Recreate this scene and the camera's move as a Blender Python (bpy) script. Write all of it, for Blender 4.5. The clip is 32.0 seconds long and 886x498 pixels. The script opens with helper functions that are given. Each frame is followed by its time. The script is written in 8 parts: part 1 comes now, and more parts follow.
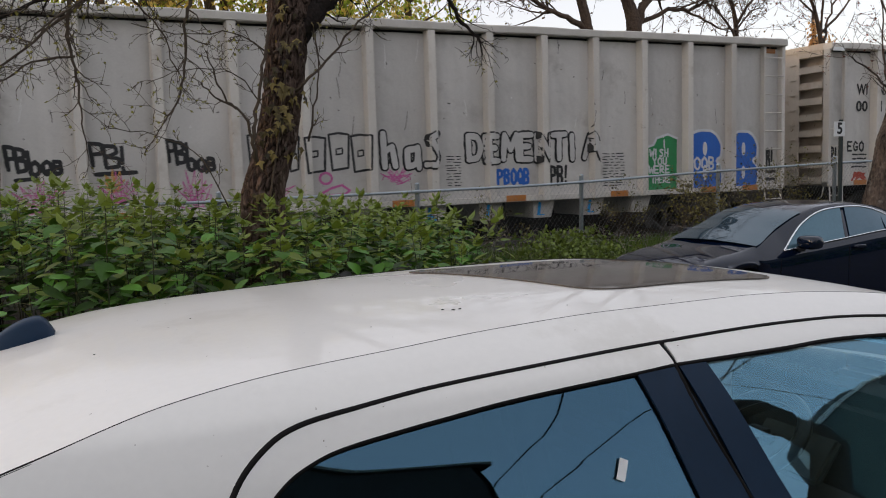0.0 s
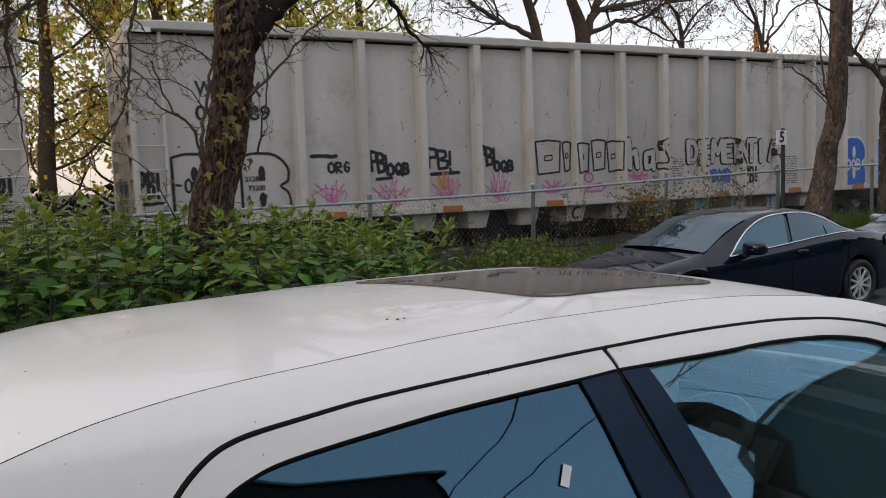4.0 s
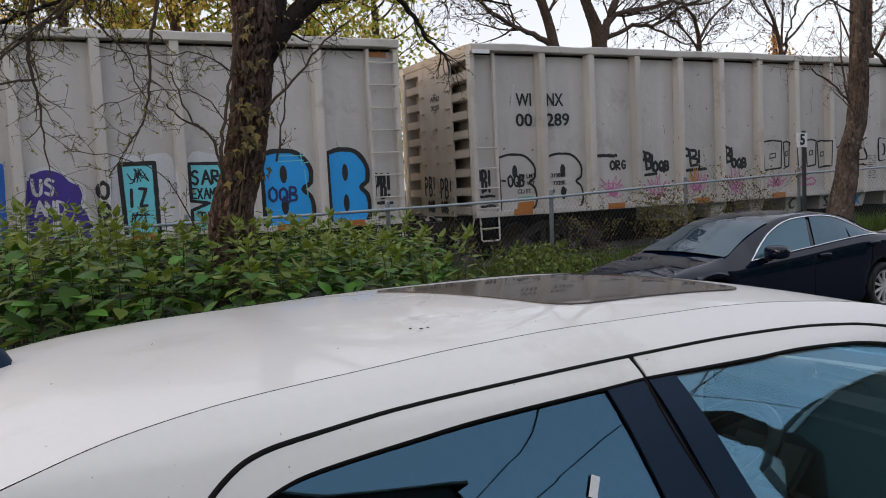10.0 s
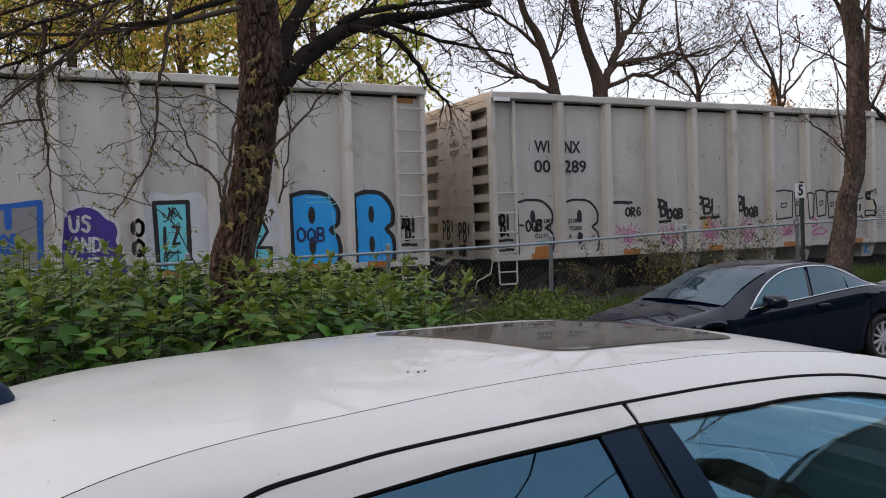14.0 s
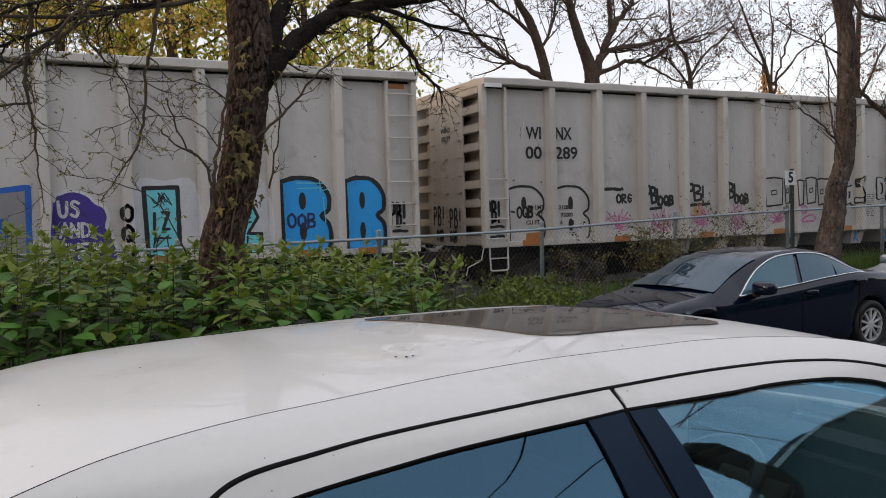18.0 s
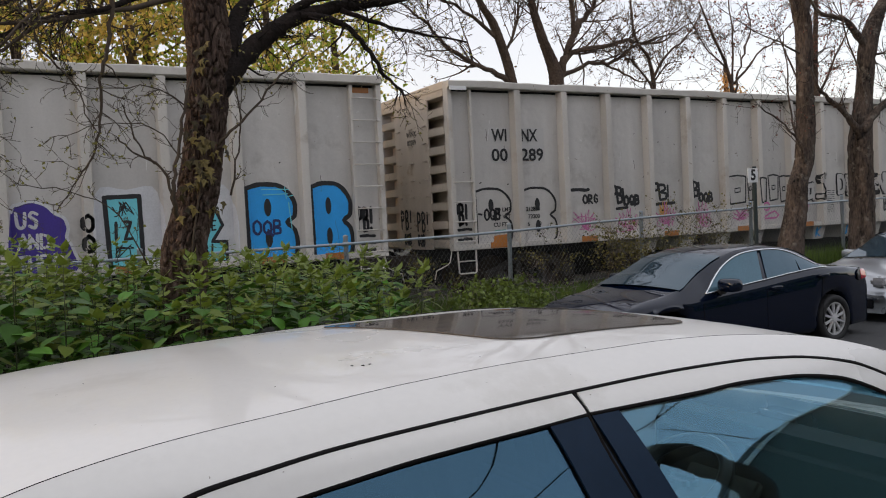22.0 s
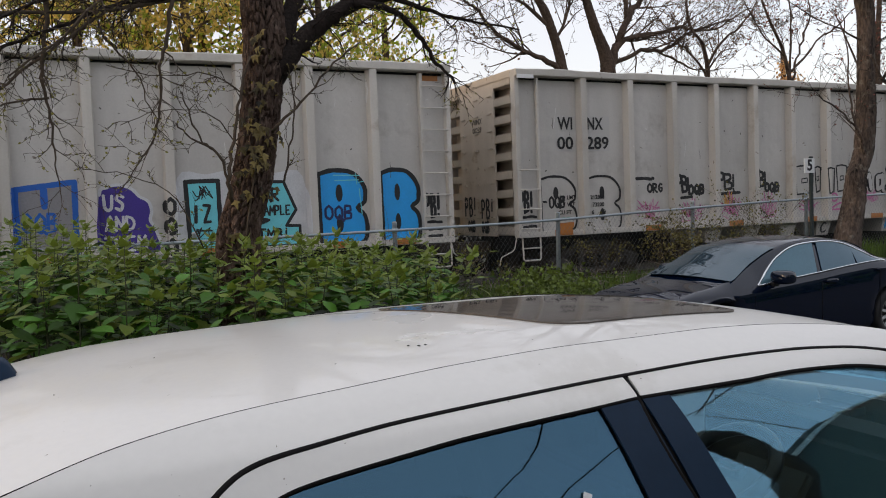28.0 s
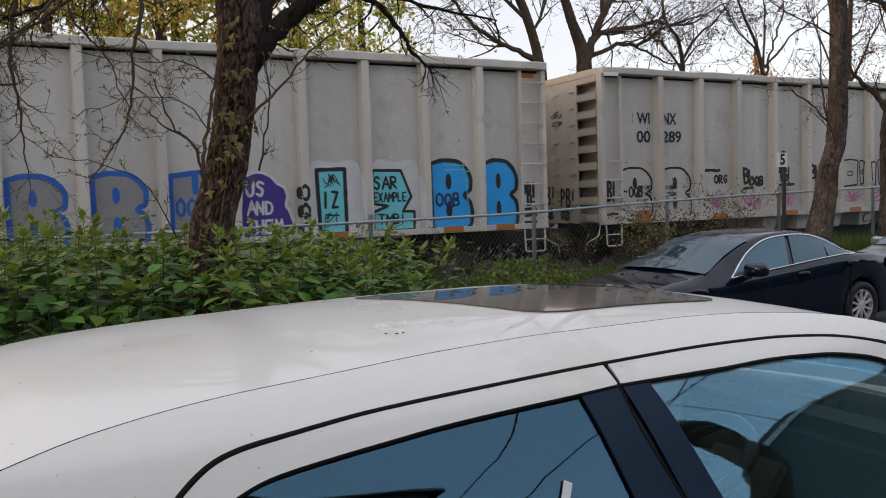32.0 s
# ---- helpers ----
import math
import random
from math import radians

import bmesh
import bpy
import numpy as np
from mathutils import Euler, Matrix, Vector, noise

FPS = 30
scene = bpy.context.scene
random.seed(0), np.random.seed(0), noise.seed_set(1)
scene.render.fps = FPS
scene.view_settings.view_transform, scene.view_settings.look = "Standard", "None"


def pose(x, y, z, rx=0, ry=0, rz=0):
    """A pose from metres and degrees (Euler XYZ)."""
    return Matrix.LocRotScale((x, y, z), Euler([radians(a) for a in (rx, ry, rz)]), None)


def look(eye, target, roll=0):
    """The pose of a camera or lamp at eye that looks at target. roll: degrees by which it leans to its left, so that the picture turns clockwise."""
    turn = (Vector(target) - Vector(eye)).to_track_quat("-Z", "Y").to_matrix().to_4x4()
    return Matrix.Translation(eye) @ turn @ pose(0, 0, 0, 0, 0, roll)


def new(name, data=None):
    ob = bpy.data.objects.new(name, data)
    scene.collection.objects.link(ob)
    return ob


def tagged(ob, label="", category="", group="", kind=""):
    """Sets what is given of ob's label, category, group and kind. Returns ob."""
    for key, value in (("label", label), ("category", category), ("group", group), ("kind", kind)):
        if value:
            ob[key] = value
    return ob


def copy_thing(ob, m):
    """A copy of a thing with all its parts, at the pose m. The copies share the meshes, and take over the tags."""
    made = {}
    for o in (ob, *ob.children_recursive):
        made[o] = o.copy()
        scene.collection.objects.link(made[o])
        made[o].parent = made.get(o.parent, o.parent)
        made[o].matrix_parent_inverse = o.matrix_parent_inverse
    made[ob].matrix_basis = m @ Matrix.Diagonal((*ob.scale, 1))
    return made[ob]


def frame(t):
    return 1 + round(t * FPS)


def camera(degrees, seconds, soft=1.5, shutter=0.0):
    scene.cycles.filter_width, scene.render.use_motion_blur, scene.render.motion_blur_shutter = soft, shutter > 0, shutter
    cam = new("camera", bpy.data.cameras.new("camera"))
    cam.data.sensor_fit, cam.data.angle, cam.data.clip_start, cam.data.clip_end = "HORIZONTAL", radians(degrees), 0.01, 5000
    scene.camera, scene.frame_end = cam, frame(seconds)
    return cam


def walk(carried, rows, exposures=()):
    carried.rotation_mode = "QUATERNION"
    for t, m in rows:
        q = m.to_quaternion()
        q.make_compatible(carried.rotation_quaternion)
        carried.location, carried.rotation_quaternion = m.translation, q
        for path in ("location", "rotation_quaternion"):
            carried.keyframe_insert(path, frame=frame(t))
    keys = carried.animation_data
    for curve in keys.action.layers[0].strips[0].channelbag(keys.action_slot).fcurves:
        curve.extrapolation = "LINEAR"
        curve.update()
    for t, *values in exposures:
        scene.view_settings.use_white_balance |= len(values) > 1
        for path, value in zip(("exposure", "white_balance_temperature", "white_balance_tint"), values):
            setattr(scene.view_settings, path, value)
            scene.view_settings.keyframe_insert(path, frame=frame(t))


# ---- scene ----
# ---------------- camera and its path ----------------
cam = camera(57.24, 32.0, 1.0, 0.5)
PATH = [
    (0, -0.021, 0.004, 1.752, -5.49, 1.71, -23.96),
    (0.5, -0.020, 0.002, 1.748, -5.25, 1.72, -24.45),
    (1, -0.018, -0.001, 1.755, -5.11, 1.80, -24.67),
    (1.5, -0.008, 0.009, 1.749, -5.04, 1.85, -25.14),
    (2, -0.007, 0.014, 1.747, -4.96, 1.90, -25.57),
    (2.5, -0.005, 0.012, 1.748, -4.96, 1.92, -26.12),
    (4.5, 0.004, -0.003, 1.748, -4.85, 2.15, -27.29),
    (5, -0.005, -0.001, 1.749, -4.73, 2.29, -26.87),
    (5.5, 0.003, 0.006, 1.746, -5.09, 2.57, -26.76),
    (6, 0.008, 0.017, 1.744, -5.41, 2.54, -26.98),
    (6.5, 0.008, 0.029, 1.744, -5.50, 2.47, -27.09),
    (7, 0.007, 0.035, 1.747, -5.43, 2.27, -27.13),
    (7.5, 0.009, 0.032, 1.750, -5.08, 2.29, -27.01),
    (8, 0.005, 0.028, 1.750, -4.85, 2.40, -26.61),
    (8.5, 0.004, 0.024, 1.749, -4.82, 2.53, -26.35),
    (9, 0.002, 0.024, 1.749, -4.74, 2.58, -26.30),
    (9.5, -0.001, 0.017, 1.754, -4.53, 2.68, -26.09),
    (10, -0.002, 0.014, 1.752, -4.37, 2.76, -26.00),
    (10.5, -0.003, 0.013, 1.753, -3.99, 2.79, -26.12),
    (11, -0.003, 0.012, 1.754, -2.91, 3.02, -25.81),
    (11.5, -0.002, 0.008, 1.755, -2.10, 2.93, -25.75),
    (12, -0.002, 0.006, 1.758, -1.71, 2.92, -25.77),
    (12.5, -0.004, 0.002, 1.754, -1.20, 2.56, -25.63),
    (13, -0.008, -0.005, 1.753, -1.30, 2.01, -25.90),
    (13.5, -0.015, -0.018, 1.756, -1.32, 1.87, -25.97),
    (15.5, -0.019, -0.030, 1.760, -1.20, 1.46, -25.99),
    (16, -0.014, -0.027, 1.758, -1.44, 1.39, -26.11),
    (16.5, -0.010, -0.020, 1.755, -1.69, 1.41, -26.36),
    (17, -0.011, -0.022, 1.757, -1.95, 1.54, -26.39),
    (17.5, -0.009, -0.023, 1.756, -2.14, 1.61, -26.47),
    (18, -0.008, -0.021, 1.754, -2.27, 1.64, -26.56),
    (18.5, -0.008, -0.023, 1.756, -2.45, 1.66, -26.62),
    (19, 0.000, -0.016, 1.756, -2.32, 1.80, -26.79),
    (19.5, 0.003, -0.016, 1.755, -2.21, 1.78, -27.05),
    (20, 0.006, -0.014, 1.755, -2.19, 1.70, -27.45),
    (20.5, 0.008, -0.011, 1.753, -2.25, 1.96, -27.60),
    (21, 0.010, -0.006, 1.754, -2.31, 2.34, -27.55),
    (21.5, 0.020, 0.005, 1.752, -2.30, 2.66, -27.95),
    (22, 0.043, 0.015, 1.750, -2.09, 2.77, -28.76),
    (22.5, 0.041, 0.013, 1.751, -1.87, 2.75, -29.20),
    (23, 0.035, 0.013, 1.748, -1.98, 2.74, -28.67),
    (23.5, 0.039, 0.008, 1.748, -1.92, 2.74, -28.59),
    (24, 0.037, 0.010, 1.750, -2.10, 2.70, -28.48),
    (24.5, -0.013, -0.000, 1.771, -1.82, 2.38, -26.36),
    (25, -0.061, 0.005, 1.766, -1.81, 1.79, -21.20),
    (25.5, -0.058, 0.008, 1.761, -2.23, 2.03, -18.79),
    (26, -0.028, -0.004, 1.755, -2.83, 2.75, -19.55),
    (26.5, 0.023, -0.000, 1.748, -3.32, 3.71, -23.13),
    (28.5, 0.000, -0.025, 1.746, -2.83, 2.25, -25.60),
    (29, 0.008, -0.024, 1.745, -2.95, 2.51, -25.91),
    (29.5, 0.001, -0.020, 1.739, -3.33, 2.42, -26.13),
    (30, -0.000, -0.018, 1.735, -3.50, 2.43, -26.01),
    (30.5, 0.001, -0.015, 1.733, -3.48, 2.17, -26.21),
    (31, 0.004, -0.005, 1.731, -3.61, 2.02, -26.59),
    (31.5, 0.010, 0.006, 1.729, -3.48, 1.87, -27.07),
    (32, 0.009, 0.007, 1.731, -3.38, 1.81, -27.12),
]
walk(cam, [(t, pose(x, y, z, 90 + pitch, roll, yaw)) for t, x, y, z, pitch, roll, yaw in PATH],
     exposures=[(0, 1.44, 7200, 15), (5, 1.44, 7180, 15), (8, 1.45, 7080, 15.5), (12, 1.46, 6900, 15.5), (14, 1.46, 6920, 16), (16, 1.45, 7030, 16.5), (18, 1.44, 7180, 15.5), (25, 1.44, 7220, 15), (32, 1.43, 7130, 14)])

# how far the train has rolled along its track, in metres
ROLL = [(0, -3.648), (0.5, -2.646), (1, -1.705), (1.5, -0.805), (2, 0.022), (2.5, 0.904), (4.5, 3.911), (5, 4.542), (5.5, 5.206), (6, 5.848), (6.5, 6.447), (7, 6.999), (7.5, 7.494), (8, 7.942), (8.5, 8.335), (9, 8.679), (9.5, 9.001), (10, 9.263), (10.5, 9.462), (11, 9.596), (11.5, 9.656), (12, 9.688), (12.5, 9.688), (13, 9.688), (13.5, 9.688), (15.5, 9.688), (16, 9.688), (16.5, 9.688), (17, 9.688), (17.5, 9.688), (18, 9.688), (18.5, 9.688), (19, 9.688), (19.5, 9.688), (20, 9.688), (20.5, 9.688), (21, 9.688), (21.5, 9.688), (22, 9.688), (22.5, 9.688), (23, 9.688), (23.5, 9.688), (24, 9.688), (24.5, 9.688), (25, 9.675), (25.5, 9.684), (26, 9.716), (26.5, 9.765), (28.5, 10.266), (29, 10.492), (29.5, 10.757), (30, 11.060), (30.5, 11.385), (31, 11.805), (31.5, 12.293), (32, 12.836)]

# ---------------- world, sun, exposure ----------------
SUN_ELEV, SUN_AZ = radians(10), radians(-80)
world = bpy.data.worlds.new("world")
scene.world = world
world.use_nodes = True
wn = world.node_tree
wn.nodes.clear()
sky = wn.nodes.new("ShaderNodeTexSky")
sky.sky_type = "NISHITA"
sky.sun_disc = False
sky.sun_elevation = SUN_ELEV
sky.sun_rotation = SUN_AZ
sky.dust_density = 1.5
sky.ozone_density = 2.0
bg = wn.nodes.new("ShaderNodeBackground")
bg.inputs["Strength"].default_value = 0.05
wout = wn.nodes.new("ShaderNodeOutputWorld")
wn.links.new(sky.outputs[0], bg.inputs[0])
veil = wn.nodes.new("ShaderNodeBackground")  # thin even cloud over the whole sky
vtc = wn.nodes.new("ShaderNodeTexCoord")
vsep = wn.nodes.new("ShaderNodeSeparateXYZ")
vmix = wn.nodes.new("ShaderNodeMix")
vmix.data_type = "RGBA"
vmix.inputs["A"].default_value = (0.86, 0.81, 0.845, 1)  # pale and warm low down
vmix.inputs["B"].default_value = (0.97, 1.07, 1.17, 1)  # bluer overhead
wn.links.new(vtc.outputs["Generated"], vsep.inputs[0])
wn.links.new(vsep.outputs["Z"], vmix.inputs["Factor"])
wn.links.new(vmix.outputs["Result"], veil.inputs["Color"])
veil.inputs["Strength"].default_value = 0.27
both = wn.nodes.new("ShaderNodeAddShader")
wn.links.new(bg.outputs[0], both.inputs[0])
wn.links.new(veil.outputs[0], both.inputs[1])
wn.links.new(both.outputs[0], wout.inputs[0])

sun_data = bpy.data.lights.new("sun", "SUN")
sun_data.energy = 0.10
sun_data.angle = radians(25)
sun_data.color = (1.0, 0.70, 0.50)
sun = new("sun", sun_data)
sdir = Vector((math.sin(SUN_AZ) * math.cos(SUN_ELEV), math.cos(SUN_AZ) * math.cos(SUN_ELEV), math.sin(SUN_ELEV)))
sun.matrix_world = look(sdir * 60, (0, 0, 0))


# ---------------- materials ----------------
def own_place(nt, tc):
    """Object coordinates shifted by a random step, so that pieces on one mesh differ."""
    info = nt.nodes.new("ShaderNodeObjectInfo")
    mul = nt.nodes.new("ShaderNodeMath")
    mul.operation = "MULTIPLY"
    mul.inputs[1].default_value = 61.0
    nt.links.new(info.outputs["Random"], mul.inputs[0])
    plus = nt.nodes.new("ShaderNodeVectorMath")
    plus.operation = "ADD"
    nt.links.new(tc.outputs["Object"], plus.inputs[0])
    nt.links.new(mul.outputs[0], plus.inputs[1])
    return plus.outputs[0]


def material(name, base, rough=0.6, metal=0.0, vary=0.12, scale=3.0, fine=40.0, bump=0.15, dist=0.01, spot=None, spot_scale=1.5,
             spot_cut=0.6, coat=0.0, coat_rough=0.04, stretch=None, island=0.0, rand=0.0, spec=0.5, speck=None):
    """A node material: base colour varied at two scales, with stains, fine relief and uneven gloss."""
    m = bpy.data.materials.new(name)
    m.use_nodes = True
    nt = m.node_tree
    b = nt.nodes["Principled BSDF"]
    L = nt.links.new
    tc = nt.nodes.new("ShaderNodeTexCoord")
    n1 = nt.nodes.new("ShaderNodeTexNoise")
    n1.inputs["Scale"].default_value = scale
    n1.inputs["Detail"].default_value = 5
    n2 = nt.nodes.new("ShaderNodeTexNoise")
    n2.inputs["Scale"].default_value = fine
    n2.inputs["Detail"].default_value = 3
    spot_at = own_place(nt, tc) if rand else tc.outputs["Object"]
    L(spot_at, n1.inputs["Vector"])
    L(spot_at, n2.inputs["Vector"])
    if stretch:
        mp = nt.nodes.new("ShaderNodeMapping")
        mp.inputs["Scale"].default_value = stretch
        L(tc.outputs["Object"], mp.inputs["Vector"])
        L(mp.outputs[0], n1.inputs["Vector"])
        L(mp.outputs[0], n2.inputs["Vector"])
    add = nt.nodes.new("ShaderNodeMath")
    add.operation = "ADD"
    L(n1.outputs["Fac"], add.inputs[0])
    L(n2.outputs["Fac"], add.inputs[1])
    last = add.outputs[0]
    for amount, source in ((island, "g"), (rand, "o")):
        if amount:
            src = nt.nodes.new("ShaderNodeNewGeometry" if source == "g" else "ShaderNodeObjectInfo")
            mul = nt.nodes.new("ShaderNodeMath")
            mul.operation = "MULTIPLY_ADD"
            mul.inputs[1].default_value = amount / max(vary, 0.01)
            mul.inputs[2].default_value = -0.5 * amount / max(vary, 0.01)
            L(src.outputs["Random Per Island" if source == "g" else "Random"], mul.inputs[0])
            plus = nt.nodes.new("ShaderNodeMath")
            plus.operation = "ADD"
            L(last, plus.inputs[0])
            L(mul.outputs[0], plus.inputs[1])
            last = plus.outputs[0]
    mr = nt.nodes.new("ShaderNodeMapRange")
    mr.clamp = False
    mr.inputs["From Min"].default_value = 0.6
    mr.inputs["From Max"].default_value = 1.4
    mr.inputs["To Min"].default_value = 1 - vary
    mr.inputs["To Max"].default_value = 1 + vary
    L(last, mr.inputs["Value"])
    mix = nt.nodes.new("ShaderNodeVectorMath")
    mix.operation = "SCALE"
    mix.inputs[0].default_value = base[:3]
    L(mr.outputs[0], mix.inputs["Scale"])
    col = mix.outputs[0]
    if spot:
        n3 = nt.nodes.new("ShaderNodeTexNoise")
        n3.inputs["Scale"].default_value = spot_scale
        n3.inputs["Detail"].default_value = 8
        n3.inputs["Roughness"].default_value = 0.65
        L(spot_at, n3.inputs["Vector"])
        r = nt.nodes.new("ShaderNodeMapRange")
        r.inputs["From Min"].default_value = spot_cut
        r.inputs["From Max"].default_value = spot_cut + 0.12
        L(n3.outputs["Fac"], r.inputs["Value"])
        mx = nt.nodes.new("ShaderNodeMix")
        mx.data_type = "RGBA"
        L(r.outputs[0], mx.inputs["Factor"])
        L(col, mx.inputs["A"])
        mx.inputs["B"].default_value = (*spot[:3], 1)
        col = mx.outputs["Result"]
    if speck:  # scattered grains of dirt
        n4 = nt.nodes.new("ShaderNodeTexNoise")
        n4.inputs["Scale"].default_value = 75
        n4.inputs["Detail"].default_value = 2
        L(tc.outputs["Object"], n4.inputs["Vector"])
        r4 = nt.nodes.new("ShaderNodeMapRange")
        r4.inputs["From Min"].default_value = 0.76
        r4.inputs["From Max"].default_value = 0.80
        L(n4.outputs["Fac"], r4.inputs["Value"])
        m4 = nt.nodes.new("ShaderNodeMix")
        m4.data_type = "RGBA"
        L(r4.outputs[0], m4.inputs["Factor"])
        L(col, m4.inputs["A"])
        m4.inputs["B"].default_value = (*speck, 1)
        col = m4.outputs["Result"]
    L(col, b.inputs["Base Color"])
    rr = nt.nodes.new("ShaderNodeMapRange")
    rr.inputs["From Min"].default_value = 0.3
    rr.inputs["From Max"].default_value = 0.7
    rr.inputs["To Min"].default_value = max(0.02, rough * 0.85)
    rr.inputs["To Max"].default_value = min(1.0, rough * 1.15)
    L(n1.outputs["Fac"], rr.inputs["Value"])
    L(rr.outputs[0], b.inputs["Roughness"])
    b.inputs["Metallic"].default_value = metal
    b.inputs["Coat Weight"].default_value = coat
    b.inputs["Coat Roughness"].default_value = coat_rough
    b.inputs["Specular IOR Level"].default_value = spec
    if bump:
        bp = nt.nodes.new("ShaderNodeBump")
        bp.inputs["Strength"].default_value = bump
        bp.inputs["Distance"].default_value = dist
        L(n2.outputs["Fac"], bp.inputs["Height"])
        L(bp.outputs[0], b.inputs["Normal"])
    return m


def film_glass(name, tint, shine, least):
    """Tinted window glass: clear through, with a mirror-like gloss in the shine colour that grows at a glancing angle.
    """
    m = bpy.data.materials.new(name)
    m.use_nodes = True
    nt = m.node_tree
    nt.nodes.remove(nt.nodes["Principled BSDF"])
    through_glass = nt.nodes.new("ShaderNodeBsdfTransparent")
    through_glass.inputs["Color"].default_value = (*tint, 1)
    gloss = nt.nodes.new("ShaderNodeBsdfGlossy")
    gloss.inputs["Color"].default_value = (*shine, 1)
    gloss.inputs["Roughness"].default_value = 0.015
    face = nt.nodes.new("ShaderNodeLayerWeight")
    face.inputs["Blend"].default_value = 0.5
    steep = nt.nodes.new("ShaderNodeMath")
    steep.operation = "POWER"
    steep.inputs[1].default_value = 5.0
    nt.links.new(face.outputs["Facing"], steep.inputs[0])
    fr = nt.nodes.new("ShaderNodeMath")
    fr.operation = "MULTIPLY_ADD"
    fr.inputs[1].default_value = 1 - least
    fr.inputs[2].default_value = least
    nt.links.new(steep.outputs[0], fr.inputs[0])
    mx = nt.nodes.new("ShaderNodeMixShader")
    nt.links.new(fr.outputs[0], mx.inputs[0])
    nt.links.new(through_glass.outputs[0], mx.inputs[1])
    nt.links.new(gloss.outputs[0], mx.inputs[2])
    nt.links.new(mx.outputs[0], nt.nodes["Material Output"].inputs["Surface"])
    return m


def steel_paint(name, base, streak, rust, dent=0.5, cut=0.66):
    """Weathered paint on sheet steel: run-down streaks, chalky patches, rust specks, shallow dents."""
    m = material(name, base, 0.6, vary=0.07, scale=0.8, fine=30, bump=0.0, spot=streak, spot_scale=1.3, spot_cut=0.57, rand=0.07)
    nt = m.node_tree
    b = nt.nodes["Principled BSDF"]
    L = nt.links.new
    tc = nt.nodes.new("ShaderNodeTexCoord")
    mp = nt.nodes.new("ShaderNodeMapping")
    mp.inputs["Scale"].default_value = (2.6, 2.6, 0.22)
    spot_at = own_place(nt, tc)
    L(spot_at, mp.inputs["Vector"])
    n1 = nt.nodes.new("ShaderNodeTexNoise")
    n1.inputs["Scale"].default_value = 1.0
    n1.inputs["Detail"].default_value = 6
    L(mp.outputs[0], n1.inputs["Vector"])
    r1 = nt.nodes.new("ShaderNodeMapRange")
    r1.inputs["From Min"].default_value = 0.35
    r1.inputs["From Max"].default_value = 0.65
    r1.inputs["To Min"].default_value = 0.93
    r1.inputs["To Max"].default_value = 1.05
    L(n1.outputs["Fac"], r1.inputs["Value"])
    sc = nt.nodes.new("ShaderNodeVectorMath")
    sc.operation = "SCALE"
    L(b.inputs["Base Color"].links[0].from_socket, sc.inputs[0])
    L(r1.outputs[0], sc.inputs["Scale"])
    n2 = nt.nodes.new("ShaderNodeTexNoise")
    n2.inputs["Scale"].default_value = 5.0
    n2.inputs["Detail"].default_value = 9
    n2.inputs["Roughness"].default_value = 0.7
    L(spot_at, n2.inputs["Vector"])
    r2 = nt.nodes.new("ShaderNodeMapRange")
    r2.inputs["From Min"].default_value = cut
    r2.inputs["From Max"].default_value = cut + 0.05
    L(n2.outputs["Fac"], r2.inputs["Value"])
    mx = nt.nodes.new("ShaderNodeMix")
    mx.data_type = "RGBA"
    L(r2.outputs[0], mx.inputs["Factor"])
    L(sc.outputs[0], mx.inputs["A"])
    mx.inputs["B"].default_value = (*rust, 1)
    L(mx.outputs["Result"], b.inputs["Base Color"])
    n3 = nt.nodes.new("ShaderNodeTexNoise")
    n3.inputs["Scale"].default_value = 1.1
    n3.inputs["Detail"].default_value = 3
    L(spot_at, n3.inputs["Vector"])
    bp = nt.nodes.new("ShaderNodeBump")
    bp.inputs["Strength"].default_value = dent
    bp.inputs["Distance"].default_value = 0.12
    L(n3.outputs["Fac"], bp.inputs["Height"])
    L(bp.outputs[0], b.inputs["Normal"])
    return m


GREY_PAINT = steel_paint("grey_car_paint", (0.515, 0.487, 0.46), (0.43, 0.40, 0.37), (0.22, 0.18, 0.15), 0.75, 0.655)
RIB_PAINT = steel_paint("grey_rib_paint", (0.54, 0.505, 0.465), (0.45, 0.40, 0.35), (0.2, 0.14, 0.10), 0.35, 0.655)
# end walls: weathered grey with the warm low light put into the colour
WARM_LIT_END = steel_paint("warm_lit_end_wall", (0.50, 0.43, 0.36), (0.38, 0.29, 0.21), (0.2, 0.12, 0.07), 0.3, 0.64)
# near-black steel, which also paints the shade under the top chord
STEEL_AND_SHADE = material("steel_and_shade", (0.010, 0.009, 0.009), 0.75, vary=0.25, scale=4, bump=0.3)
RUST = material("rusty_steel", (0.040, 0.028, 0.022), 0.8, vary=0.3, scale=5, bump=0.3)
TRUCK_STEEL = material("dusty_cast_steel", (0.060, 0.054, 0.050), 0.85, vary=0.5, scale=5, bump=0.4, spot=(0.16, 0.15, 0.145), spot_scale=9, spot_cut=0.60)
WHITE_PAINT = material("white_clearcoat", (0.705, 0.683, 0.655), 0.30, vary=0.03, scale=2.2, fine=60, bump=0.0, coat=0.42, coat_rough=0.010, speck=(0.16, 0.13, 0.10), spot=(0.635, 0.61, 0.575), spot_scale=4.0, spot_cut=0.56)
BLACK_TRIM = material("black_trim", (0.012, 0.012, 0.014), 0.35, vary=0.15, bump=0.05)
RUBBER = material("rubber_seal", (0.008, 0.007, 0.007), 0.7, vary=0.2, bump=0.1, spec=0.12)
PILLAR_TRIM = material("pillar_trim", (0.006, 0.021, 0.047), 0.34, vary=0.1, bump=0.02, spec=0.15)
